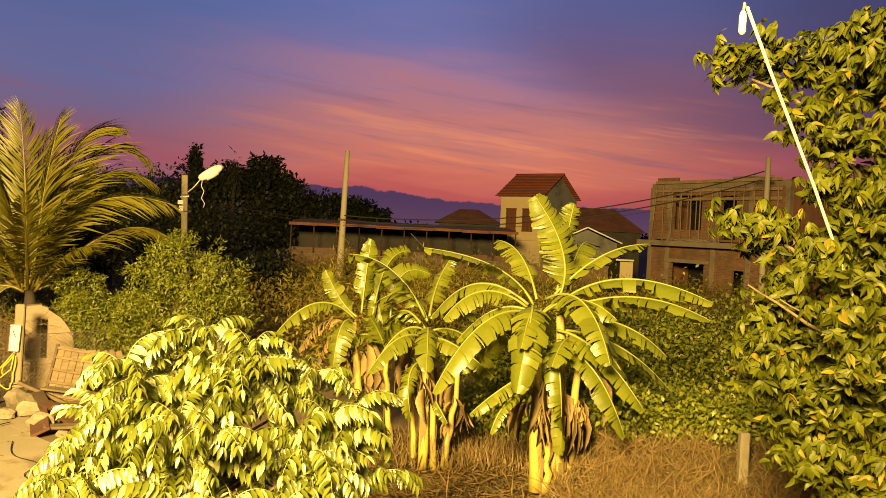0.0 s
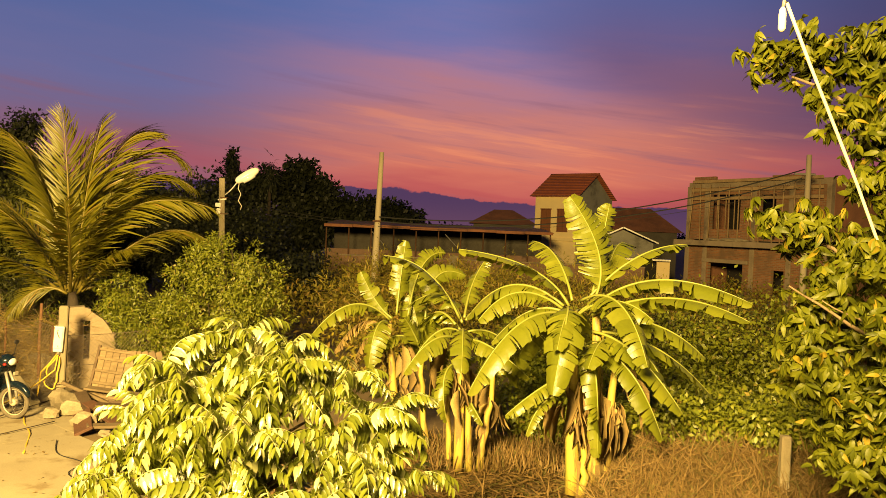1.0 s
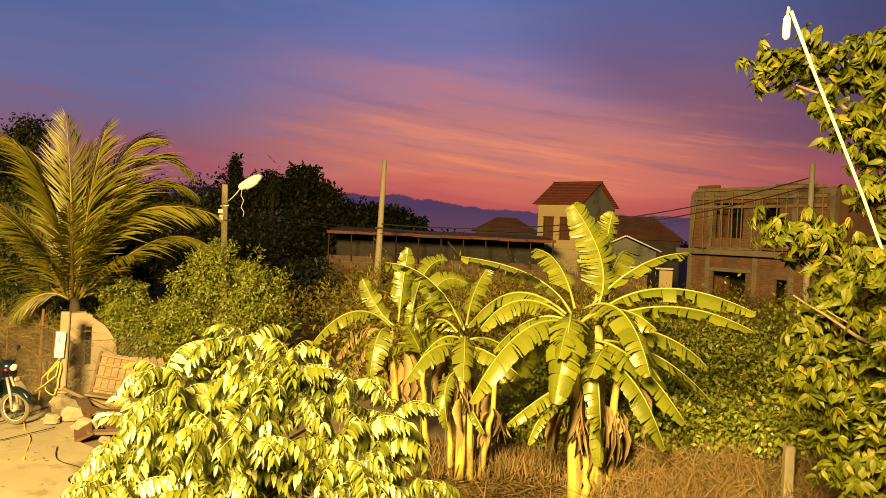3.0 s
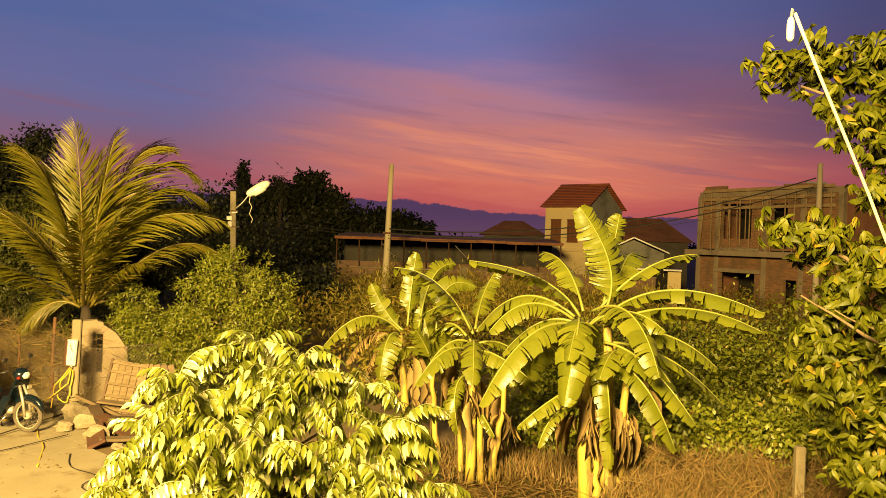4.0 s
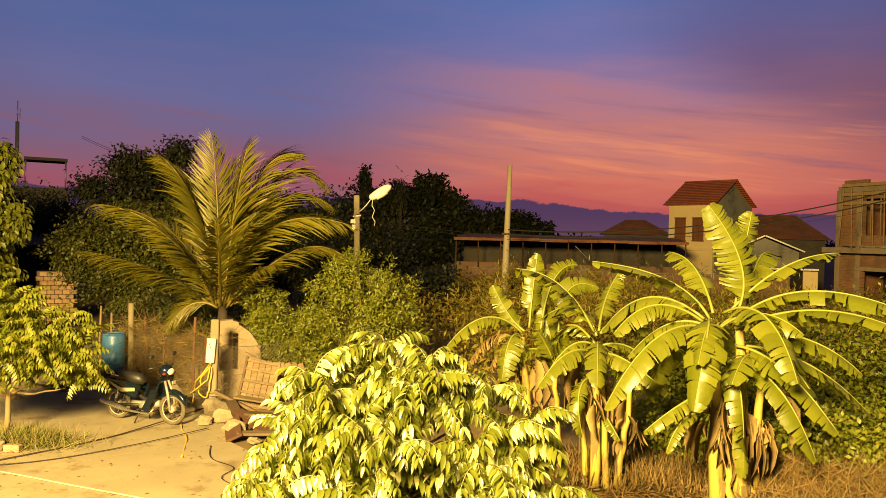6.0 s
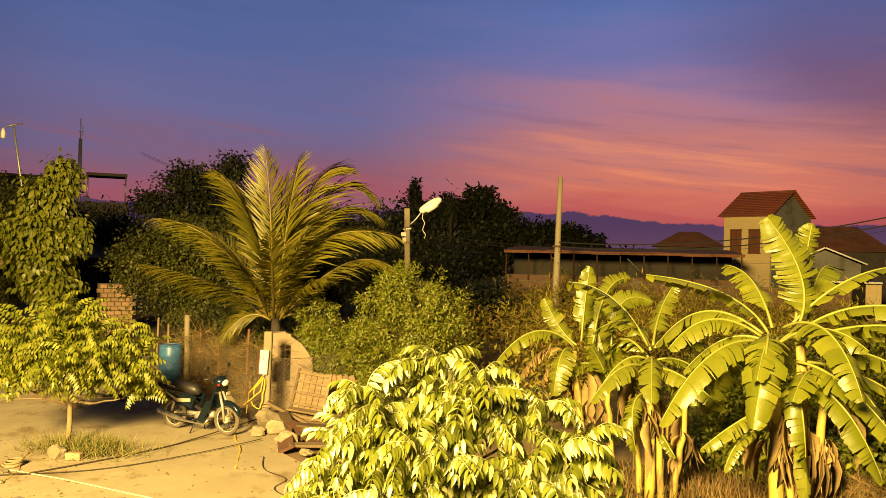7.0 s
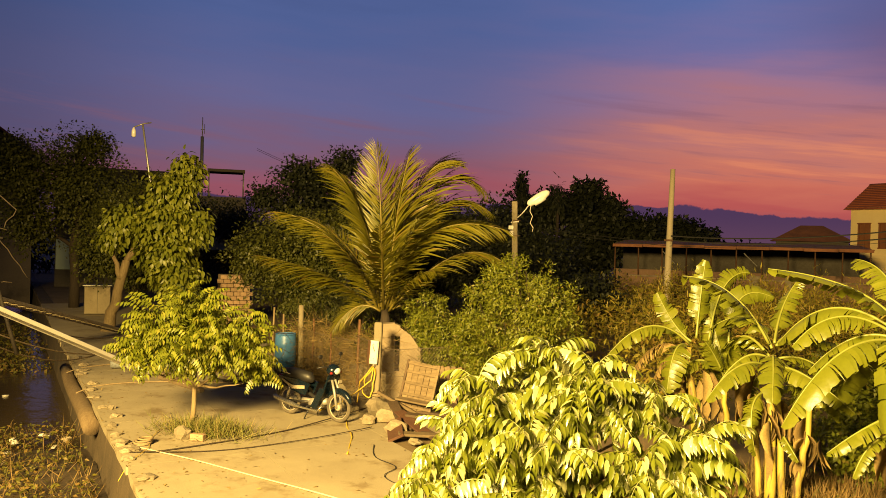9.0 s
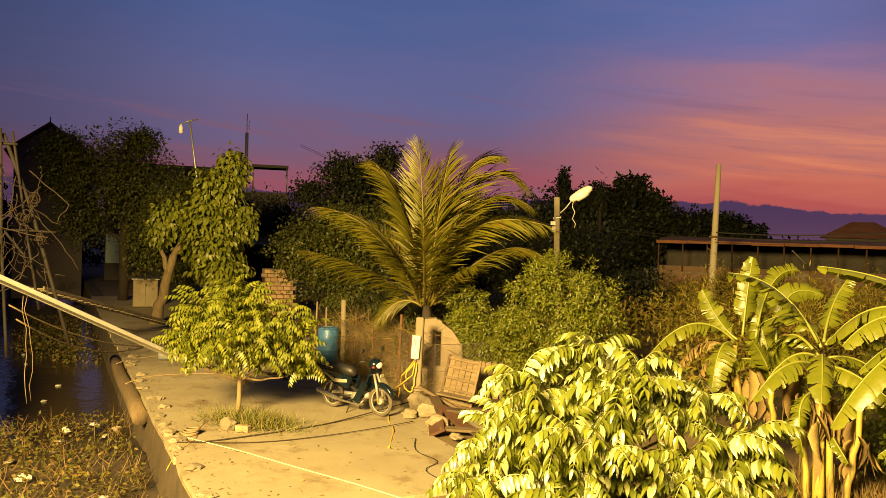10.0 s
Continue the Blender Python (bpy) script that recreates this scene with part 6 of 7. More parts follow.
part("roof", Shape().box((0, 0, 8.3), (2.6, 2.2, .2)), "dark_wall", t)
part("body", Shape().box((-.3, 0, 3.2), (3.4, 2.6, 6.4)), "dark_wall", t)
for x in (-1.2, 1.2):
    part("post", Shape().tube([(x, -.9, 6.4), (x, -.9, 8.2)], .05, 6), "grey_steel", t)


# ---- garden fence, ruin and scrap ----
gp = thing("gate_post", "rough concrete gate post", "post", (-8.49, 14.98, 0))
part("post", Shape().box(None, (.17, .16, 1.95), m=pose(0, 0, .87, 0, 1.2, 20), chamfer=.02), "concrete_post", gp)
part("tie", Shape().ring((.01, 0, .28), (.1, 0, 1), .13, .02, 14, 6).ring((.01, 0, .33), (-.1, .1, 1), .13, .018, 14, 6), "rope", gp, "rope wound round the post")
mb = thing("meter_box", "white electric meter box with dark open side fixed to the post", "meter box", (-8.50, 14.86, .96), turn=18)
part("box", Shape().box(None, (.19, .13, .5), m=pose(0, 0, .25, 0, 4, 0), chamfer=.012), "white_paint", mb)
part("cover", Shape().box(None, (.15, .02, .40), m=pose(.0, -.068, .27, 0, 4, 0), chamfer=.008), "trash_white", mb, "raised white cover plate")
for z in (.12, .43):
    part("screw", Shape().tube([(.0, -.076, z), (.0, -.084, z)], .012, 8), "grey_steel", mb)
part("side", Shape().box(None, (.02, .26, .50), m=pose(-.125, .04, .24, 0, 4, 20), chamfer=.006), "rust", mb, "dark rusty side plate")
part("gland", Shape().tube([(0, 0, 0), (0, 0, -.06)], .03, 8), "grey_steel", mb)
part("wire", Shape().tube([(-.02, -.08, .42), (.0, -.1, .35), (.03, -.09, .28)], .006, 5), "cable_black", mb)
for k, (pts, mat) in enumerate((([(0, 0, -.04), (-.03, -.05, -.35), (-.35, -.25, -.65), (-.75, -.4, -.93), (-.82, -.8, -.945)], "hose_yellow"),
                                ([(.02, 0, -.04), (-.16, -.08, -.3), (-.2, -.1, -.62), (-.05, -.08, -.72), (.02, -.05, -.5), (.03, 0, -.1)], "hose_yellow"),
                                ([(-.02, 0, -.04), (-.28, -.1, -.4), (-.3, -.2, -.92), (-.1, -.9, -.945), (.25, -1.5, -.945), (.9, -2.4, -.945), (1.4, -3.4, -.945)], "hose_yellow"))):
    curve = bend(pts[0], pts[1], .02, 3)
    for a, b in zip(pts[1:], pts[2:]):
        curve = np.concatenate([curve, bend(a, b, .02, 5, .012)[1:]])
    solid("power_cable", Shape().tube(curve, .014, 6), mat, "yellow power cable hanging from the meter box", "cable", (-8.50, 14.86, .96), group="yellow cables")

fp = [(-12.05, 17.39, 1.85, .075, "concrete_post"), (-11.55, 17.15, 1.55, .03, "rust"), (-9.55, 16.0, 1.75, .035, "rust"), (-10.6, 16.5, 1.35, .025, "rust"), (-13.2, 18.2, 1.5, .03, "pale_bark"), (-14.0, 18.8, 1.6, .03, "pale_bark"), (-7.16, 16.79, 1.42, .05, "rust")]
for x, y, h, r, mat in fp:
    solid("fence_post", Shape().tube(bend((0, 0, -.1), (.03 * rng.normal(), .03 * rng.normal(), h), 0, 5, .006), [r, r, r * .96, r * .95, r * .9], 8), mat,
          "pale concrete fence post" if r > .06 else "thin weathered fence stake", "fence post", (x, y, 0), group="fence posts")


def link_fence(p, q, h, z0=0.05):
    """Chain-link mesh between two posts."""
    s = Shape()
    a, b = Vector((*p, z0)), Vector((*q, z0))
    L = (b - a).length
    d = (b - a) / L
    n = int(L / .085)
    for k in range(-int(h / .085), n + 1):
        for sg in (1, -1):
            u0 = k * .085 if sg > 0 else k * .085 + h
            lo, hi = 0.0, h
            pts = []
            for z in np.linspace(lo, hi, 5):
                u = u0 + sg * z
                if 0 <= u <= L:
                    pts.append(a + d * u + Vector((0, 0, z)) + Vector((d.y, -d.x, 0)) * .05 * math.sin(u * 1.3 + z))
            if len(pts) > 1:
                s.tube(pts, .0026, 3, False)
    f = thing("wire_fence", "sagging rusty chain-link fence between stakes", "fence", (0, 0, 0), group="wire fences")
    ob = part("wire_mesh", s, "wire", f)
    tagged(ob, kind="stuff")
    for z in (z0 + h, z0 + h * .5):
        part("strand", Shape().tube(bend((*p, z), (*q, z), .03, 8), .006, 4), "wire", f)


link_fence((-12.05, 17.39), (-9.55, 15.9), 1.2)
link_fence((-9.55, 15.9), (-8.49, 15.0), 1.35)
link_fence((-8.45, 15.05), (-7.16, 16.79), 1.2)

n = 3600
f = rng.random(n)
P = np.stack([-12.6 + 4.0 * f, 17.9 - 1.9 * f + .35 * rng.normal(size=n), .1 + 1.35 * rng.random(n) ** 1.3], 1)
D = np.stack([rng.normal(size=n), .6 * rng.normal(size=n), .5 * rng.normal(size=n)], 1)
solid("dry_brush", np_mesh("dry_brush", *spread(BLADE, P, D, rng.normal(size=(n, 3)), .25 + .45 * rng.random(n), .16)), "banana_dry", "tangle of dry twigs caught along the fence", "brushwood", kind="stuff")
growth("fence_weeds", "green weeds growing through the wire fence", [(-11.2, 17.7, .6, .7, .3, .5), (-10.2, 17.3, 1.2, .5, .3, .4), (-12.9, 18.5, .6, .6, .4, .5)], 2600, .09, LEAF, "hedge_leaf", "weeds", kind="stuff")
for x, y, wd, ht, turn_ in ((-11.75, 17.55, .95, 1.0, -32), (-10.6, 17.1, 1.0, .8, -28), (-9.75, 16.75, .7, .95, -36)):
    m = pose(x, y, 0, 0, 0, turn_)
    vv = [m @ Vector((wd * (i / 10 - .5), side_ * .012 + .03 * math.sin(i * 2.1) + .03 * math.sin(j * 1.3 + i * .4), ht * j / 6 * (1 + .03 * math.sin(i * 1.7)))) for side_ in (0, 1) for i in range(11) for j in range(7)]
    ff = [[q + a_ for a_ in ((0, 7, 8, 1) if q < 77 else (1, 8, 7, 0))] for base_ in (0, 77) for q in (base_ + i * 7 + j for i in range(10) for j in range(6))]
    solid("tarpaulin", Shape().add(vv, ff, True), "old_board", "faded brown sheeting hung behind the wire fence", "tarpaulin", group="sheeting on the fence")
ruin = thing("ruined_wall", "ruined plastered wall end with a narrow slit", "wall", (-8.55, 16.12, 0), turn=30)
ruin.scale = (1.2, 1, 1.0)
s = Shape()
s.sheet([(-.42, 0, -.1), (-.08, 0, -.1), (-.08, 0, 1.72), (-.30, 0, 1.70), (-.42, 0, 1.58)], .28, (0, 1, 0))
s.sheet([(.02, 0, -.1), (.42, 0, -.1), (.44, 0, .95), (.36, 0, 1.22), (.22, 0, 1.45), (.02, 0, 1.62)], .28, (0, 1, 0))
s.sheet([(-.08, 0.004, 1.42), (.02, 0.004, 1.42), (.02, 0.004, 1.66), (-.08, 0.004, 1.7)], .27, (0, 1, 0))
s.sheet([(-.08, 0.004, -.1), (.02, 0.004, -.1), (.02, 0.004, .62), (-.08, 0.004, .62)], .27, (0, 1, 0))
part("wall", s, "raw_concrete", ruin)
part("broken_edge", Shape().blob((.27, .14, 1.36), (.07, .13, .05), 2, .6).blob((-.34, .14, 1.63), (.07, .13, .05), 4, .6).blob((.40, .14, 1.08), (.05, .13, .07), 6, .6), "raw_concrete", ruin)
lw = thing("low_wall", "low crumbling concrete footing behind the fence", "wall", (-10.2, 16.9, 0), turn=-33)
part("footing", Shape().box((0, 0, .28), (3.6, .18, .62), chamfer=.03), "plaster", lw)
part("rubble", Shape().blob((1.2, -.3, .08), (.25, .2, .14), 3, .5).blob((-.6, -.3, .08), (.2, .16, .12), 8, .5), "stone", lw)
kerb = solid("kerb_beam", Shape().box(None, (.95, .16, .2), m=pose(-8.95, 14.55, .2, 0, 22, -35), chamfer=.02), "concrete_post", "broken concrete beam lying against the post", "beam")

pal = thing("pallet", "weathered wooden pallet panel leaning against the fence", "pallet", (-7.34, 14.45, 0), turn=14)
lean = pose(0, 0, .14, -14, 0, 0) @ pose(0, 0, 0, 0, 9, 0)
for k in range(5):
    part("board", Shape().box(None, (.118, .025, 1.0), m=lean @ pose(-.25 + k * .125, .03, .5), chamfer=.006), "old_board", pal)
for z in (.08, .32, .55, .78, .95):
    part("batten", Shape().box(None, (.64, .035, .05), m=lean @ pose(0, 0, z), chamfer=.006), "old_board", pal)
for x in (-.33, .33):
    part("stile", Shape().box(None, (.05, .06, 1.04), m=lean @ pose(x, .01, .5), chamfer=.008), "dark_board" if x < 0 else "old_board", pal)
for k in range(6):
    solid("plank", Shape().box(None, (.13, .03, .95), m=pose(0, 0, .42, -18, -12 - 2 * k, 0), chamfer=.006), "old_board", "weathered plank leaning on the fence", "plank", (-7.55 + .14 * k, 15.75 + .05 * k, 0), 10, group="leaning planks")
for x, y, z, L, wd, th, rx, ry, rz, mat in ((-6.7, 14.3, .34, 1.9, .2, .04, 3, 4, -2, "old_board"), (-6.3, 13.9, .2, 1.7, .24, .05, 0, 3, 12, "dark_board"), (-6.9, 13.5, .16, 1.2, .22, .05, 8, 8, -38, "red_board"),
                                            (-7.3, 13.75, .2, 1.3, .2, .05, 8, 13, -50, "dark_board"), (-6.6, 13.3, .1, 1.6, .2, .05, 5, 4, -35, "dark_board"), (-7.6, 14.3, .3, 1.0, .12, .06, 0, 28, 25, "old_board"),
                                            (-6.2, 13.1, .08, 1.4, .18, .05, 4, 3, 30, "old_board"), (-6.9, 14.6, .12, 2.1, .2, .05, 0, 1, 6, "dark_board"), (-5.9, 14.4, .3, 1.2, .5, .03, 8, 4, 10, "dark_board"), (-7.0, 13.0, .12, .9, .3, .05, 25, 8, -60, "red_board")):
    solid("plank", Shape().box(None, (L, wd, th), m=pose(0, 0, 0, rx, ry, 0), chamfer=.008), mat, "old scrap plank in the heap by the fence", "plank", (x, y, z), rz, group="scrap planks")
for x, y, z, sz, sd in ((-7.05, 13.15, .1, (.22, .18, .14), 1), (-7.6, 13.9, .12, (.3, .2, .16), 2), (-6.4, 12.6, .05, (.12, .1, .07), 3), (-7.9, 13.6, .08, (.16, .14, .1), 4), (-8.1, 14.3, .14, (.24, .2, .18), 5), (-6.0, 12.2, .05, (.12, .1, .06), 6),
                        (-10.14, 10.92, .11, (.17, .13, .14), 7), (-5.4, 11.6, .05, (.12, .1, .06), 8)):
    solid("rubble_block", Shape().blob((0, 0, 0), sz, sd, .55), "stone", "broken lump of pale concrete", "rubble", (x, y, z), group="rubble")
solid("brick", Shape().box((0, 0, .06), (.26, .13, .12), chamfer=.012), "brick_piece", "single loose brick at the sapling's foot", "brick", (-9.84, 10.95, .004), 12)

# drum on its stand, buckets and a heap of sticks
dr = thing("water_drum", "blue plastic water drum standing on old tyres", "drum", (-12.35, 17.1, .27))
prof = [(.0, -.004), (.24, .0), (.265, .03), (.27, .25), (.278, .28), (.27, .31), (.272, .55), (.28, .58), (.272, .61), (.265, .80), (.24, .84), (.0, .85)]
part("body", Shape().tube([(0, 0, z) for r, z in prof], [max(r, .004) for r, z in prof], 20), "blue_drum", dr)
part("rim", Shape().ring((0, 0, .84), (0, 0, 1), .25, .018, 20, 6), "blue_drum", dr)
for z in (.07, .2):
    solid("tyre", Shape().ring((0, 0, 0), (0, 0, 1), .24, .065, 20, 8), "rubber", "worn old tyre under the drum", "tyre", (-12.35, 17.1, z), group="old tyres")
bk = thing("bucket", "dark blue plastic bucket", "bucket", (-11.8, 16.4, 0))
part("body", Shape().tube([(0, 0, 0), (0, 0, .28), (0, 0, .30)], [.12, .16, .165], 16), "dark_blue", bk)
part("handle", Shape().tube(bend((-.16, 0, .28), (.16, 0, .28), .1, 8), .006, 5), "grey_steel", bk)
for k in range(26):
    a = rng.random() * 3.14
    L = .5 + .6 * rng.random()
    x, y, z = -12.6 + .7 * rng.normal() * .7, 16.1 + .28 * rng.normal(), .03 + .10 * rng.random()
    d = Vector((math.cos(a), math.sin(a) * .5, .05 * rng.normal())) * L / 2
    solid("stick", Shape().tube(bend(tuple(-d), tuple(d), .03, 5, .02), [.022, .02, .02, .018, .012], 6), "pale_bark" if k % 3 else "dark_bark", "crooked dry stick in a firewood heap", "stick", (x, y, z), group="firewood")


# ---- motorbike ----
bike = thing("motorbike", "dark blue step-through motorbike with dusty wheels on its stand", "motorbike", (-9.09, 13.47, 0), turn=-8)
bike.scale = (1.06, 1.06, 1.06)
WB, WR = .61, .28


def wheel(x):
    w = part("wheel", Shape().ring((x, 0, WR), (0, 1, 0), .215, .012, 30, 6), "dusty_white", bike, "spoked wheel with a pale dusty rim")
    part("tyre", Shape().ring((x, 0, WR), (0, 1, 0), .248, .034, 32, 8), "rubber", w)
    part("hub", Shape().tube([(x, -.05, WR), (x, -.035, WR), (x, .035, WR), (x, .05, WR)], [.05, .06, .06, .05], 14), "dusty_white", w)
    for k in range(18):
        a, b = 2 * math.pi * k / 18, 2 * math.pi * (k + (1.2 if k % 2 else -1.2)) / 18
        sy = .03 if k % 2 else -.03
        part("spoke", Shape().tube([(x + .055 * math.cos(b), sy, WR + .055 * math.sin(b)), (x + .21 * math.cos(a), 0, WR + .21 * math.sin(a))], .003, 4), "chrome", w)
    return w


wheel(WB)
wheel(-WB)
fk = part("fork", Shape().tube([(WB, -.07, WR), (WB - .05, -.07, .55), (WB - .14, -.045, .78)], [.022, .026, .022], 8).tube([(WB, .07, WR), (WB - .05, .07, .55), (WB - .14, .045, .78)], [.022, .026, .022], 8), "alloy", bike)
part("front_mudguard", Shape().tube([(WB + .30 * math.cos(a), 0, WR + .30 * math.sin(a)) for a in np.linspace(.35, 2.5, 9)], [.03, .05, .06, .062, .062, .06, .055, .05, .03], 8), "dark_blue", bike)
part("legshield", Shape().sheet([(.50, -.16, .86), (.50, .16, .86), (.40, .20, .55), (.20, .17, .25), (.20, -.17, .25), (.40, -.20, .55)], .035, (-1, 0, .35)).sheet([(.42, -.2, .62), (.22, -.19, .22), (.06, -.17, .25), (.28, -.18, .62)], .03, (0, 1, 0)).sheet([(.42, .17, .62), (.22, .16, .22), (.06, .14, .25), (.28, .15, .62)], .03, (0, 1, 0)), "dark_blue", bike)
hc = part("head_cowl", Shape().blob((.46, 0, .96), (.13, .14, .11), 1, .1).tube([(.42, 0, .80), (.45, 0, .95)], [.06, .08], 10), "dark_blue", bike)
part("headlight", Shape().blob((.555, 0, .95), (.05, .085, .065), 1, .02), "clear_lens", hc)
part("handlebar", Shape().tube([(.34, -.33, 1.02), (.42, -.2, 1.04), (.45, 0, 1.0), (.42, .2, 1.04), (.34, .33, 1.02)], .014, 8), "black_vinyl", bike)
for sy in (-1, 1):
    part("mirror", Shape().tube([(.42, sy * .2, 1.04), (.40, sy * .28, 1.2)], .006, 5).blob((.39, sy * .29, 1.23), (.02, .06, .04), 1, .05), "black_vinyl", bike)
    part("turn_signal", Shape().blob((.52, sy * .13, .92), (.03, .03, .025), 1, .05), "lens_red", bike)
part("frame_tube", Shape().tube([(.42, 0, .82), (.25, 0, .45), (.02, 0, .40), (-.3, 0, .55), (-.72, 0, .68)], [.03, .04, .04, .035, .02], 8), "black_vinyl", bike)
part("seat", Shape().tube([(-.02, 0, .70), (-.12, 0, .755), (-.34, 0, .77), (-.58, 0, .79), (-.72, 0, .78), (-.78, 0, .77)], [.04, .11, .125, .12, .10, .03], 12), "black_vinyl", bike)
for sy in (-1, 1):
    part("side_cover", Shape().sheet([(.0, sy * .1, .66), (-.3, sy * .11, .72), (-.78, sy * .09, .74), (-.82, sy * .08, .66), (-.42, sy * .12, .50), (-.1, sy * .11, .44)], .03, (0, sy, 0)), "dark_blue", bike)
    part("stripe", Shape().sheet([(-.12, sy * .135, .56), (-.42, sy * .15, .53), (-.72, sy * .125, .68), (-.70, sy * .125, .70), (-.42, sy * .15, .60), (-.12, sy * .135, .62)], .006, (0, sy, 0)), "dusty_white", bike, "pale stripe on the side cover")
    part("shock", Shape().tube([(-WB + .02, sy * .11, WR + .02), (-WB + .12, sy * .12, .62)], [.028, .03], 8), "chrome", bike)
    part("footpeg", Shape().tube([(.05, sy * .1, .26), (.05, sy * .27, .27)], .016, 6), "black_vinyl", bike)
part("engine", Shape().box((.10, 0, .30), (.28, .2, .17), chamfer=.04).tube([(.18, 0, .32), (.34, 0, .36)], [.075, .06], 10).tube([(.06, -.13, .3), (.06, .13, .3)], .085, 14), "alloy", bike)
part("exhaust", Shape().tube([(.3, -.08, .30), (.2, -.13, .18), (-.2, -.14, .20), (-.4, -.15, .24), (-.85, -.16, .34), (-.88, -.16, .345)], [.016, .018, .02, .045, .045, .02], 10), "chrome", bike)
part("chain_case", Shape().tube([(.06, .09, .29), (-WB, .09, WR)], [.06, .055], 8), "alloy", bike)
part("swing_arm", Shape().tube([(-.02, -.09, .32), (-WB, -.09, WR)], .02, 6), "black_vinyl", bike)
part("rear_mudguard", Shape().tube([(-WB + .31 * math.cos(a), 0, WR + .31 * math.sin(a)) for a in np.linspace(1.0, 3.0, 8)], [.03, .05, .06, .06, .06, .055, .05, .03], 8), "black_vinyl", bike)
part("tail_light", Shape().blob((-.84, 0, .70), (.05, .08, .05), 1, .05), "lens_red", bike)
part("grab_rail", Shape().tube([(-.5, -.12, .80), (-.82, -.1, .84), (-.88, 0, .85), (-.82, .1, .84), (-.5, .12, .80)], .011, 6), "chrome", bike)
part("stand", Shape().tube([(.0, .1, .25), (-.06, .2, .0)], .012, 6).tube([(.0, -.1, .25), (-.06, -.2, .0)], .012, 6), "black_vinyl", bike)
part("front_basket", Shape().box((.63, 0, .76), (.02, .1, .06), chamfer=.008), "dusty_white", bike, "blank pale plate")

# ---- on the quay ----
solid("fender_log", Shape().tube([quay(a, -.12, -.28 + .05 * math.sin(a)) for a in np.linspace(6.2, 13.6, 8)], [.17, .18, .18, .175, .17, .17, .16, .15], 12), "bark", "old round timber fender along the quay wall", "log")


def rope(points, r, mat, label, group="ropes"):
    c = bend(points[0], points[1], 0, 6, .008)
    for a, b in zip(points[1:], points[2:]):
        c = np.concatenate([c, bend(a, b, 0, 6, .008)[1:]])
    for _ in range(6):
        c[1:-1] = (c[:-2] + 2 * c[1:-1] + c[2:]) / 4
    c[:, 2] = np.maximum(c[:, 2], .018) if points[0][2] >= 0 else c[:, 2]
    solid("rope", Shape().tube(c, r, 6), mat, label, "rope", group=group)


rope([(-10.47, 10.09, .02), (-9.6, 10.0, .02), (-8.81, 9.91, .02), (-7.2, 9.62, .02), (-5.75, 9.38, .02), (-3.0, 8.6, .02)], .011, "rope_white", "pale rope lying across the concrete")
rope([(-10.2, 9.95, .02), (-9.9, 9.9, .02), (-9.2, 11.4, .02), (-8.79, 12.6, .02), (-8.4, 14.5, .1)], .012, "old_rope", "dark mooring rope across the concrete")
rope([(-10.3, 9.75, .02), (-9.1, 10.4, .02), (-8.2, 11.8, .02), (-7.6, 13.2, .05)], .008, "old_rope", "thin brown rope across the concrete")
rope([quay(2.2, -.1, -.25), quay(2.35, .1, .03), quay(3.0, .5, .02), quay(3.7, .6, .02), quay(4.3, .9, .02)], .006, "hose_yellow", "thin yellow cord on the quay edge")
rope([(-7.0, 12.2, .02), (-6.6, 11.4, .02), (-5.9, 11.2, .02), (-6.1, 10.6, .02), (-5.2, 10.2, .02)], .007, "cable_black", "black cord curling over the concrete")
rope([quay(9, -.2, -.1), quay(9.2, .2, .03), quay(9.4, 1.5, .02), quay(8.0, 4.0, .02)], .016, "rope", "mooring rope made fast over the quay edge")
rope([quay(12, -.2, -.1), quay(12.1, .2, .03), quay(12.6, 2.2, .02)], .016, "rope", "mooring rope made fast over the quay edge")
s = Shape()
for k in range(4):
    s.ring((.02 * k, .01 * k, .02 + .028 * k), (.05 * rng.normal(), .05 * rng.normal(), 1), .16 - .015 * k, .018, 20, 6)
solid("rope_coil", s, "rope", "small coil of brown rope near the edge", "rope", (-10.5, 10.3, .0))
for k in range(4):
    b = thing("water_jug", "dusty clear plastic water jug lying on the quay", "bottle", (-16.7 + .33 * k, 15.75 + .2 * (k % 2), .15), turn=35 + 50 * k, group="water jugs")
    part("body", Shape().tube([(-.22, 0, 0), (-.2, 0, 0), (-.1, 0, 0), (0, 0, 0), (.12, 0, 0), (.2, 0, .0), (.25, 0, .0)], [.06, .135, .14, .132, .14, .10, .035], 14), "bottle", b)
    part("cap", Shape().tube([(.25, 0, 0), (.29, 0, 0)], .04, 10), "blue_drum", b)
for x, y, rz, L in ((-13.7, 14.75, -22, 2.2), (-14.1, 15.2, -18, 2.0), (-13.9, 14.95, -27, 1.7)):
    solid("timber", Shape().box((0, 0, .05), (L, .12, .1), chamfer=.012), "old_board", "squared timber lying on the quay", "timber", (x, y, .004), rz, group="timbers on the quay")

n = 1500
P = np.stack([-10.35 + .5 * rng.normal(size=n) * .8 + .45 * (rng.random(n) < .6), 11.45 + .22 * rng.normal(size=n), np.zeros(n)], 1)
D = np.stack([.8 * rng.normal(size=n), .8 * rng.normal(size=n), .5 + rng.random(n)], 1)
solid("grass_tuft", np_mesh("grass_tuft", *spread(BLADE, P, D, rng.normal(size=(n, 3)), .18 + .22 * rng.random(n), .25)), "grass", "tufts of grass round the sapling's foot", "grass", kind="stuff")
# dry leaves and twigs blown over the concrete
n = 1500
a, b = -2 + 20 * rng.random(n), 6.4 * rng.random(n) ** 2.2
pts = np.array([quay(x, y, .012) for x, y in zip(a, b)])
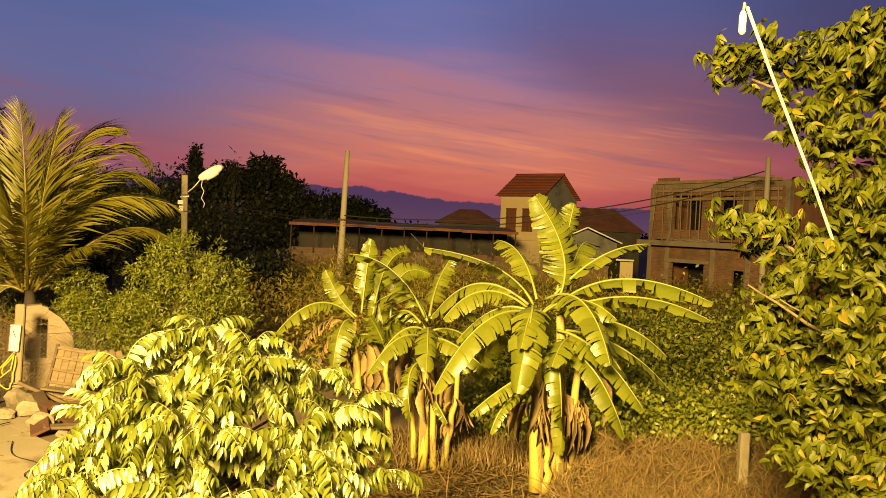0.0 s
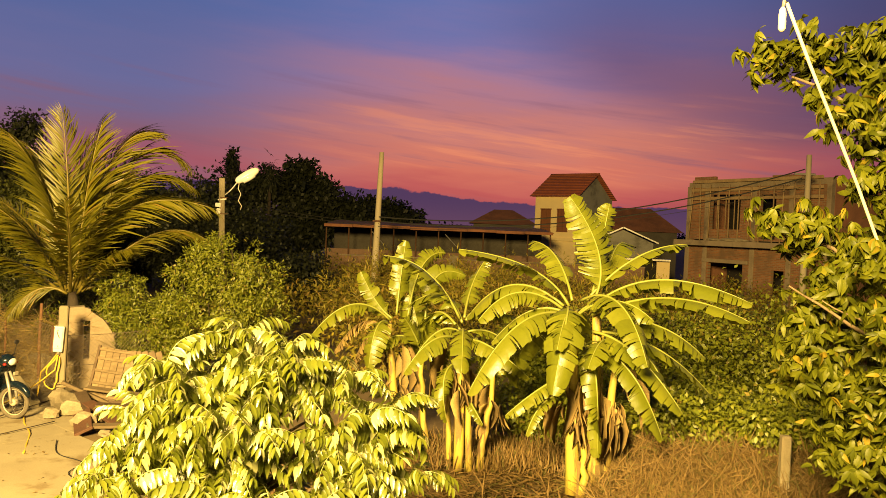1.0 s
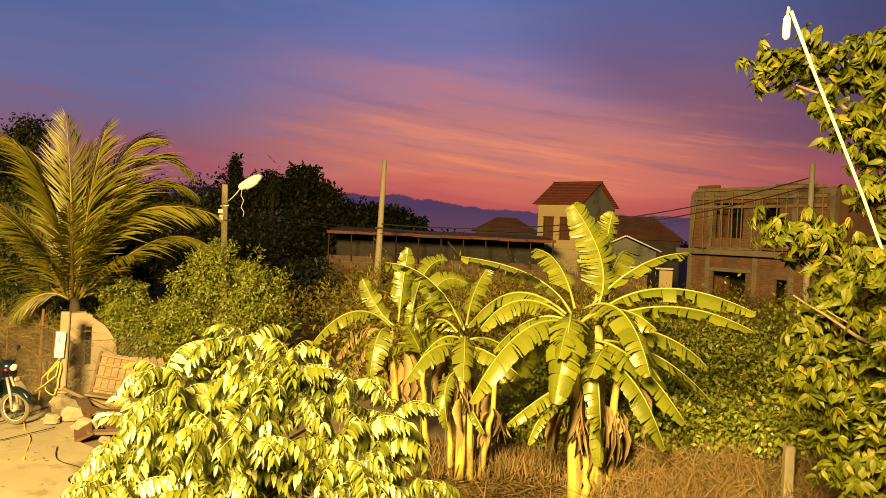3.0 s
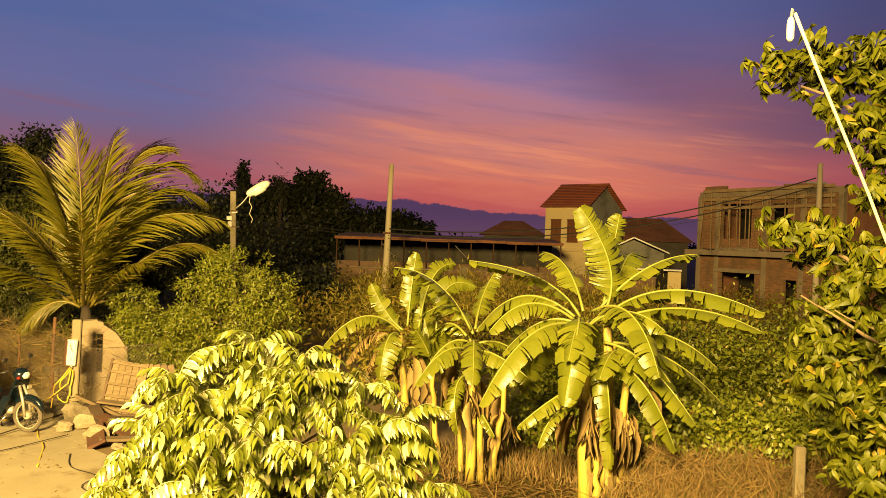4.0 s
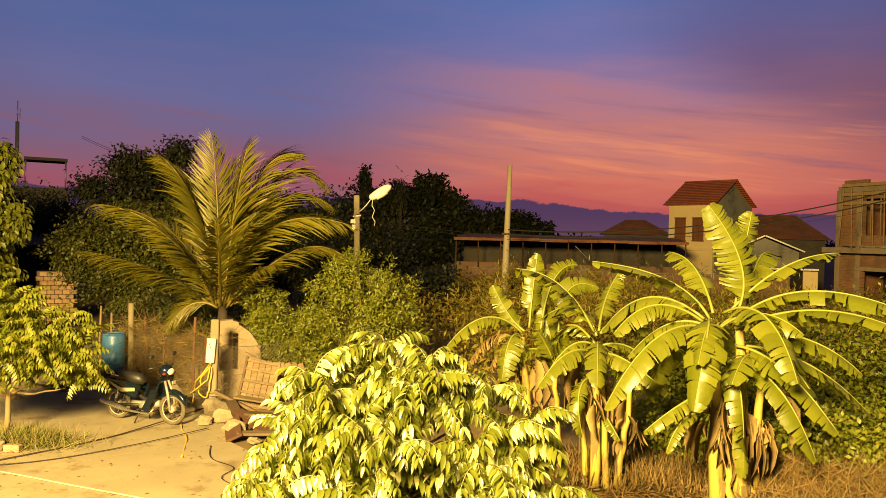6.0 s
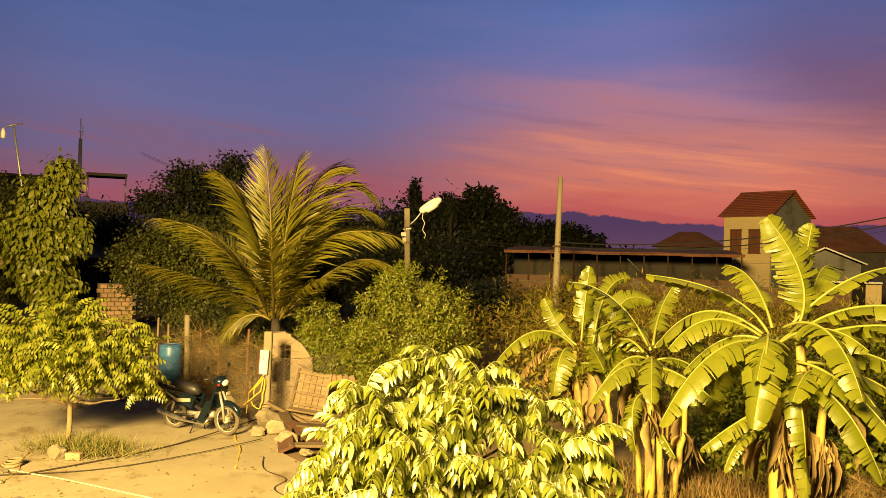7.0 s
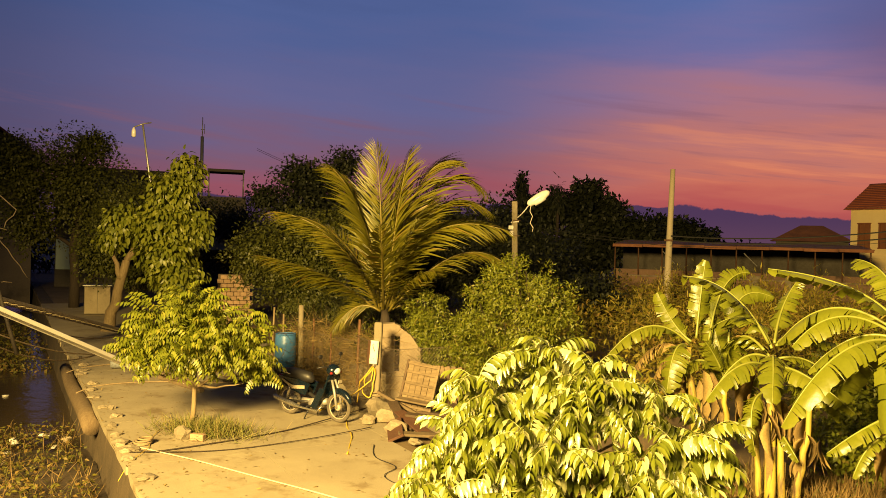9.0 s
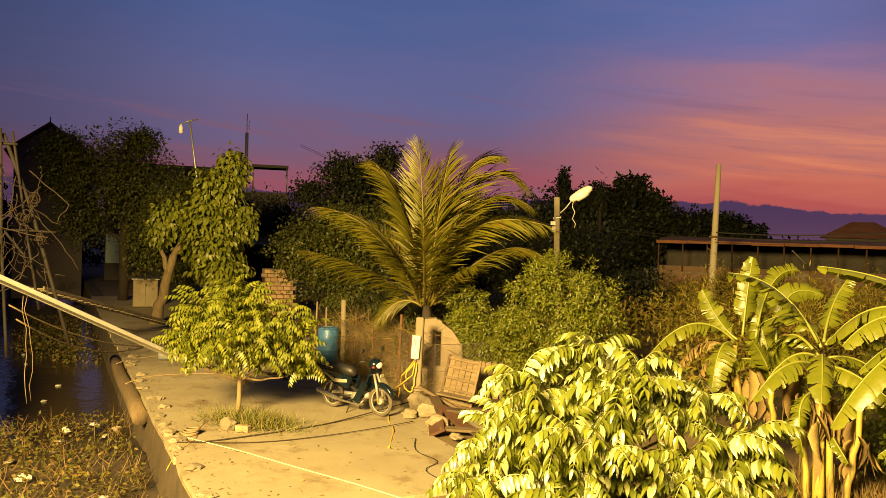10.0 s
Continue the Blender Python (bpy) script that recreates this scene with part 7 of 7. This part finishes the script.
D = np.stack([rng.normal(size=n), rng.normal(size=n), .1 * rng.random(n)], 1)
solid("leaf_litter", np_mesh("leaf_litter", *spread(LEAF, pts, D, np.tile((0., 0., 1.), (n, 1)) + .2 * rng.normal(size=(n, 3)), .03 + .07 * rng.random(n) ** 2)), "banana_dry", "scattered dry leaves and twigs on the concrete", "litter", kind="stuff")
# weeds and rubbish on the mud bank
n = 11000
a, b = .5 + 8.5 * rng.random(n), -.25 - 6.5 * rng.random(n)
clump = np.array([noise.noise(Vector((x * .9, y * .9, 2))) for x, y in zip(a, b)])
keep = clump > -.12
pts = np.array([quay(x, y, -1.0 + .35 * rng.random()) for x, y in zip(a, b)])[keep]
n = len(pts)
D = np.stack([rng.normal(size=n), rng.normal(size=n), .8 * rng.random(n)], 1)
solid("bank_weeds", np_mesh("bank_weeds", *spread(BROAD_LOW, pts, D, np.tile((0., 0., 1.), (n, 1)) + .5 * rng.normal(size=(n, 3)), .045 + .075 * rng.random(n))), "bank_leaf", "low weeds and creepers on the muddy bank", "weeds", kind="stuff")
n = 2000
pts = np.array([quay(.5 + 8.6 * rng.random(), -.2 - 6 * rng.random(), -1.02) for k in range(n)])
D = np.stack([.7 * rng.normal(size=n), .7 * rng.normal(size=n), .6 + rng.random(n)], 1)
solid("bank_stalks", np_mesh("bank_stalks", *spread(BLADE, pts, D, rng.normal(size=(n, 3)), .2 + .35 * rng.random(n), .35)), "straw", "dry stalks standing on the muddy bank", "weeds", kind="stuff")
for k in range(26):
    a, b = 2.5 + 7 * rng.random(), -.4 - 4.2 * rng.random()
    w_ = k % 3
    solid("scrap" if w_ else "stone", Shape().blob((0, 0, 0), (.05 + .10 * rng.random(), .05 + .07 * rng.random(), .03 + .05 * rng.random()), k, .6, 2 if k % 2 else 1), "trash_white" if w_ else "stone",
          "crumpled piece of pale plastic rubbish" if w_ else "half-buried stone on the bank", "rubbish" if w_ else "stone", quay(a, b, -.93), rng.random() * 180, group="rubbish on the bank" if w_ else "stones on the bank")
for k in range(6):
    solid("scrap", Shape().blob((0, 0, 0), (.10, .07, .04), 40 + k, .5, 1), "trash_white", "pale rubbish drifting at the water's edge", "rubbish", quay(11 + 2.2 * k, -1.0 - 2.5 * rng.random(), -1.235), 30 * k, group="rubbish in the water")
lobes = [quay(20 + 1.5 * k, -.9 - .8 * (k % 3), -1.1) + (.9, .8, .35) for k in range(10)]
growth("waterside_weeds", "dark floating weeds along the foot of the quay", lobes, 3000, .12, BROAD_LOW, "bank_leaf", "weeds", kind="stuff")

for k in range(22):
    a = -1 + 15 * rng.random()
    solid("rubble_block", Shape().blob((0, 0, 0), (.06 + .12 * rng.random(), .06 + .08 * rng.random(), .03 + .05 * rng.random()), 60 + k, .6), "stone", "crumbled lump of concrete on the quay edge", "rubble", quay(a, .05 + .25 * rng.random(), .02), 180 * rng.random(), group="rubble")

# ---- boats and their gear ----
def gangplank(p, q, width, mat, label, rungs):
    a, b = Vector(p), Vector(q)
    L = (b - a).length
    m = Matrix.Translation(a) @ (b - a).to_track_quat("X", "Z").to_matrix().to_4x4()
    t = thing("gangplank", label, "gangplank", group="gangplanks")
    for sy in (-1, 1):
        part("rail", Shape().box(None, (L, .05, .09), m=m @ Matrix.Translation((L / 2, sy * width / 2, 0)), chamfer=.01), mat, t)
    if mat == "white_paint":
        part("deck", Shape().box(None, (L, width - .06, .02), m=m @ Matrix.Translation((L / 2, 0, -.025)), chamfer=.005), "white_paint", t)
    for k in range(rungs):
        part("rung", Shape().box(None, (.05, width - .06, .035), m=m @ Matrix.Translation((L * (k + .5) / rungs, 0, .0)), chamfer=.008), "dark_board" if mat == "white_paint" else mat, t)
    return t


gangplank((-14.0, 7.9, 3.15), (-15.35, 15.4, .05), .24, "white_paint", "long white-painted gangplank from boat to quay", 22)
gangplank((-18.0, 12.7, 2.05), (-22.3, 21.4, .05), .42, "plaster", "dull steel gangplank reaching down to the quay", 24)

boat = thing("boat", "dark wooden fishing boat with poles, nets and tangled rope", "boat", (-18.6, 9.2, -1.3), turn=143)
sec = []
for x, wd in ((-4.2, 1.0), (-2.5, 1.35), (0, 1.45), (1.8, 1.25), (3.0, .7), (3.8, .08)):
    up_ = .25 * max(0, x) ** 1.1 * .5
    sec.append([(x, -wd, 2.3 + up_), (x, -wd * .85, 1.1), (x, -wd * .35, .2), (x, wd * .35, .2), (x, wd * .85, 1.1), (x, wd, 2.3 + up_)])
s = Shape().add([p for r in sec for p in r], [[i * 6 + j, i * 6 + j + 1, (i + 1) * 6 + j + 1, (i + 1) * 6 + j] for i in range(5) for j in range(5)] + [[0, 1, 2, 3, 4, 5], [35, 34, 33, 32, 31, 30]] + [[i * 6, (i + 1) * 6, (i + 1) * 6 + 5, i * 6 + 5] for i in range(5)])
part("hull", s, "dim_boat_timber", boat)
part("gunwale", Shape().tube([r[0] for r in sec], .06, 6).tube([r[5] for r in sec], .06, 6), "dim_boat_timber", boat)
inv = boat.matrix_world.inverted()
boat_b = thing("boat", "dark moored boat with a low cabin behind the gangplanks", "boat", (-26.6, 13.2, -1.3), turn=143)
part("hull", s, "dim_boat_timber", boat_b)
part("cabin", Shape().box((-.8, 0, 3.1), (4.2, 2.2, 2.0), chamfer=.06), "dim_boat_timber", boat_b)
part("cabin_roof", Shape().box((-.8, 0, 4.15), (4.6, 2.6, .12), chamfer=.03), "dim_boat_timber", boat_b)
for x in (-2.0, -.8, .4):
    part("cabin_window", Shape().box((x, 1.1, 3.4), (.6, .05, .55), chamfer=.02), "void", boat_b)
part("mooring_post", Shape().tube([(2.6, .2, 2.3), (2.6, .2, 3.2)], .07, 8), "dark_bark", boat_b)


def gear(name, pts, r, mat, label="", wob=.0):
    c = bend(pts[0], pts[1], 0, 6, wob)
    for a, b in zip(pts[1:], pts[2:]):
        c = np.concatenate([c, bend(a, b, 0, 6, wob)[1:]])
    part(name, Shape().tube([inv @ Vector(p) for p in c], r, 6), mat, boat, label)


gear("mast_pole", [(-16.2, 10.6, 5.5), (-15.85, 11.0, 4.0), (-15.3, 11.6, 1.0)], .045, "dim_boat_timber", "leaning dark timber pole")
gear("mast_pole", [(-16.15, 10.5, 5.6), (-16.05, 10.5, 3.2), (-15.95, 10.6, .8)], .035, "dim_boat_timber")
gear("mast_pole", [(-16.05, 10.7, 5.55), (-15.75, 10.9, 3.2), (-15.5, 11.0, 1.8)], .03, "dim_boat_timber")
gear("mast_pole", [(-16.6, 9.9, 4.6), (-15.6, 11.2, 2.4)], .03, "dim_boat_timber")
gear("yard", [(-16.6, 10.2, 3.5), (-15.4, 11.3, 3.45)], .025, "dim_boat_timber")
gear("yard", [(-16.6, 10.2, 5.3), (-15.95, 10.75, 5.28)], .03, "dim_boat_timber")
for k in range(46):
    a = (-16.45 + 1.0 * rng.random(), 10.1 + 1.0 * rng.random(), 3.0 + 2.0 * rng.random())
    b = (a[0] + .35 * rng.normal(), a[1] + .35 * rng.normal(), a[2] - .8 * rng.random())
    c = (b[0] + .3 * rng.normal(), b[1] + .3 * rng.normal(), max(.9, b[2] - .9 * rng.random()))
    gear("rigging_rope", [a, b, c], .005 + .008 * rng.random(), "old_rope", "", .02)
# loops of net and line bunched on the poles
for x, y, z in ((-15.75, 11.0, 4.15), (-15.8, 10.8, 3.7), (-16.1, 10.5, 3.1), (-15.6, 11.1, 3.3)):
    s = Shape()
    for k in range(9):
        s.ring(tuple(inv @ Vector((x + .04 * rng.normal(), y + .04 * rng.normal(), z + .05 * rng.normal()))), tuple(rng.normal(size=3) * (1, 1, .3)), .07 + .06 * rng.random(), .009, 14, 5)
    part("frayed_line", s, "old_rope", boat, "bunched loops of frayed line")
for z in (4.72, 4.9, 5.08, 5.2):
    gear("crate_bar", [(-16.75, 9.9, z), (-16.15, 10.4, z + .02)], .018, "white_pipe", "white steel basket bar")
for k in range(6):
    f = k / 5
    gear("crate_bar", [(-16.75 + .6 * f, 9.9 + .5 * f, 4.7), (-16.72 + .57 * f, 9.93 + .47 * f, 5.22)], .013, "white_pipe")
gear("crate_bar", [(-16.15, 10.4, 5.0), (-16.3, 10.3, 4.4), (-16.75, 9.9, 4.2)], .016, "white_pipe")
for a, b, sag in (((-15.9, 10.6, 1.9), (-18.5, 17.5, .1), .35), ((-15.8, 10.7, 1.6), (-19.5, 18.0, .05), .5), ((-15.6, 10.9, 2.2), (-21.5, 20.5, .1), .4)):
    solid("mooring_line", Shape().tube(bend(a, b, sag, 16), .018, 6), "rope", "slack mooring line from boat to quay", "rope", group="mooring lines")
for x, y in ((-14.6, 10.0), (-14.75, 10.2)):
    solid("hanging_rope", Shape().tube(bend((x, y, 2.2), (x + .1, y + .05, .1), 0, 8, .03), .006, 6), "rope", "pale rope end hanging over the water", "rope", group="hanging ropes")

# ---- things further along the quay ----
cab = thing("steel_cabinet", "dirty white steel cabinet on the quay", "cabinet", (-28.3, 25.6, 0), turn=45)
cab.scale = (.85, .85, .88)
part("body", Shape().box((0, .3, .72), (1.25, .75, 1.4), chamfer=.02), "concrete_post", cab)
part("door", Shape().box((-.3, -.09, .72), (.58, .03, 1.28), chamfer=.01), "plaster", cab)
part("door", Shape().box((.31, -.09, .72), (.58, .03, 1.28), chamfer=.01), "plaster", cab, "stained door")
part("top", Shape().box((0, .28, 1.46), (1.4, .95, .05), chamfer=.015), "grey_steel", cab)
bw = thing("brick_pier", "weathered pier of large bricks among the trees", "wall", (-21.0, 25.75, 0), turn=40)
part("core", Shape().box((0, .14, 1.05), (1.22, .2, 2.04)), "quay_wall", bw)
bme = Shape().box((0, 0, 0), (.245, .26, .155), chamfer=.014).mesh("brick")
bme.materials.append(M["brick_piece"])
for r_ in range(12):
    for k in range(5):
        if r_ > 9 and k > 8 - r_ * .45:
            continue
        ob = new("brick", bme)
        ob.parent = bw
        ob.matrix_basis = pose(-.52 + .26 * k + (.13 if r_ % 2 else 0), .01 * rng.normal(), .09 + .17 * r_, 0, 0, 1.5 * rng.normal())
pr = solid("concrete_stub", Shape().box((0, 0, 0.499), (.13, .13, 1.199), chamfer=.02), "concrete_post", "short weathered concrete post in the dry weeds", "post", (3.805, 10.686, 0))
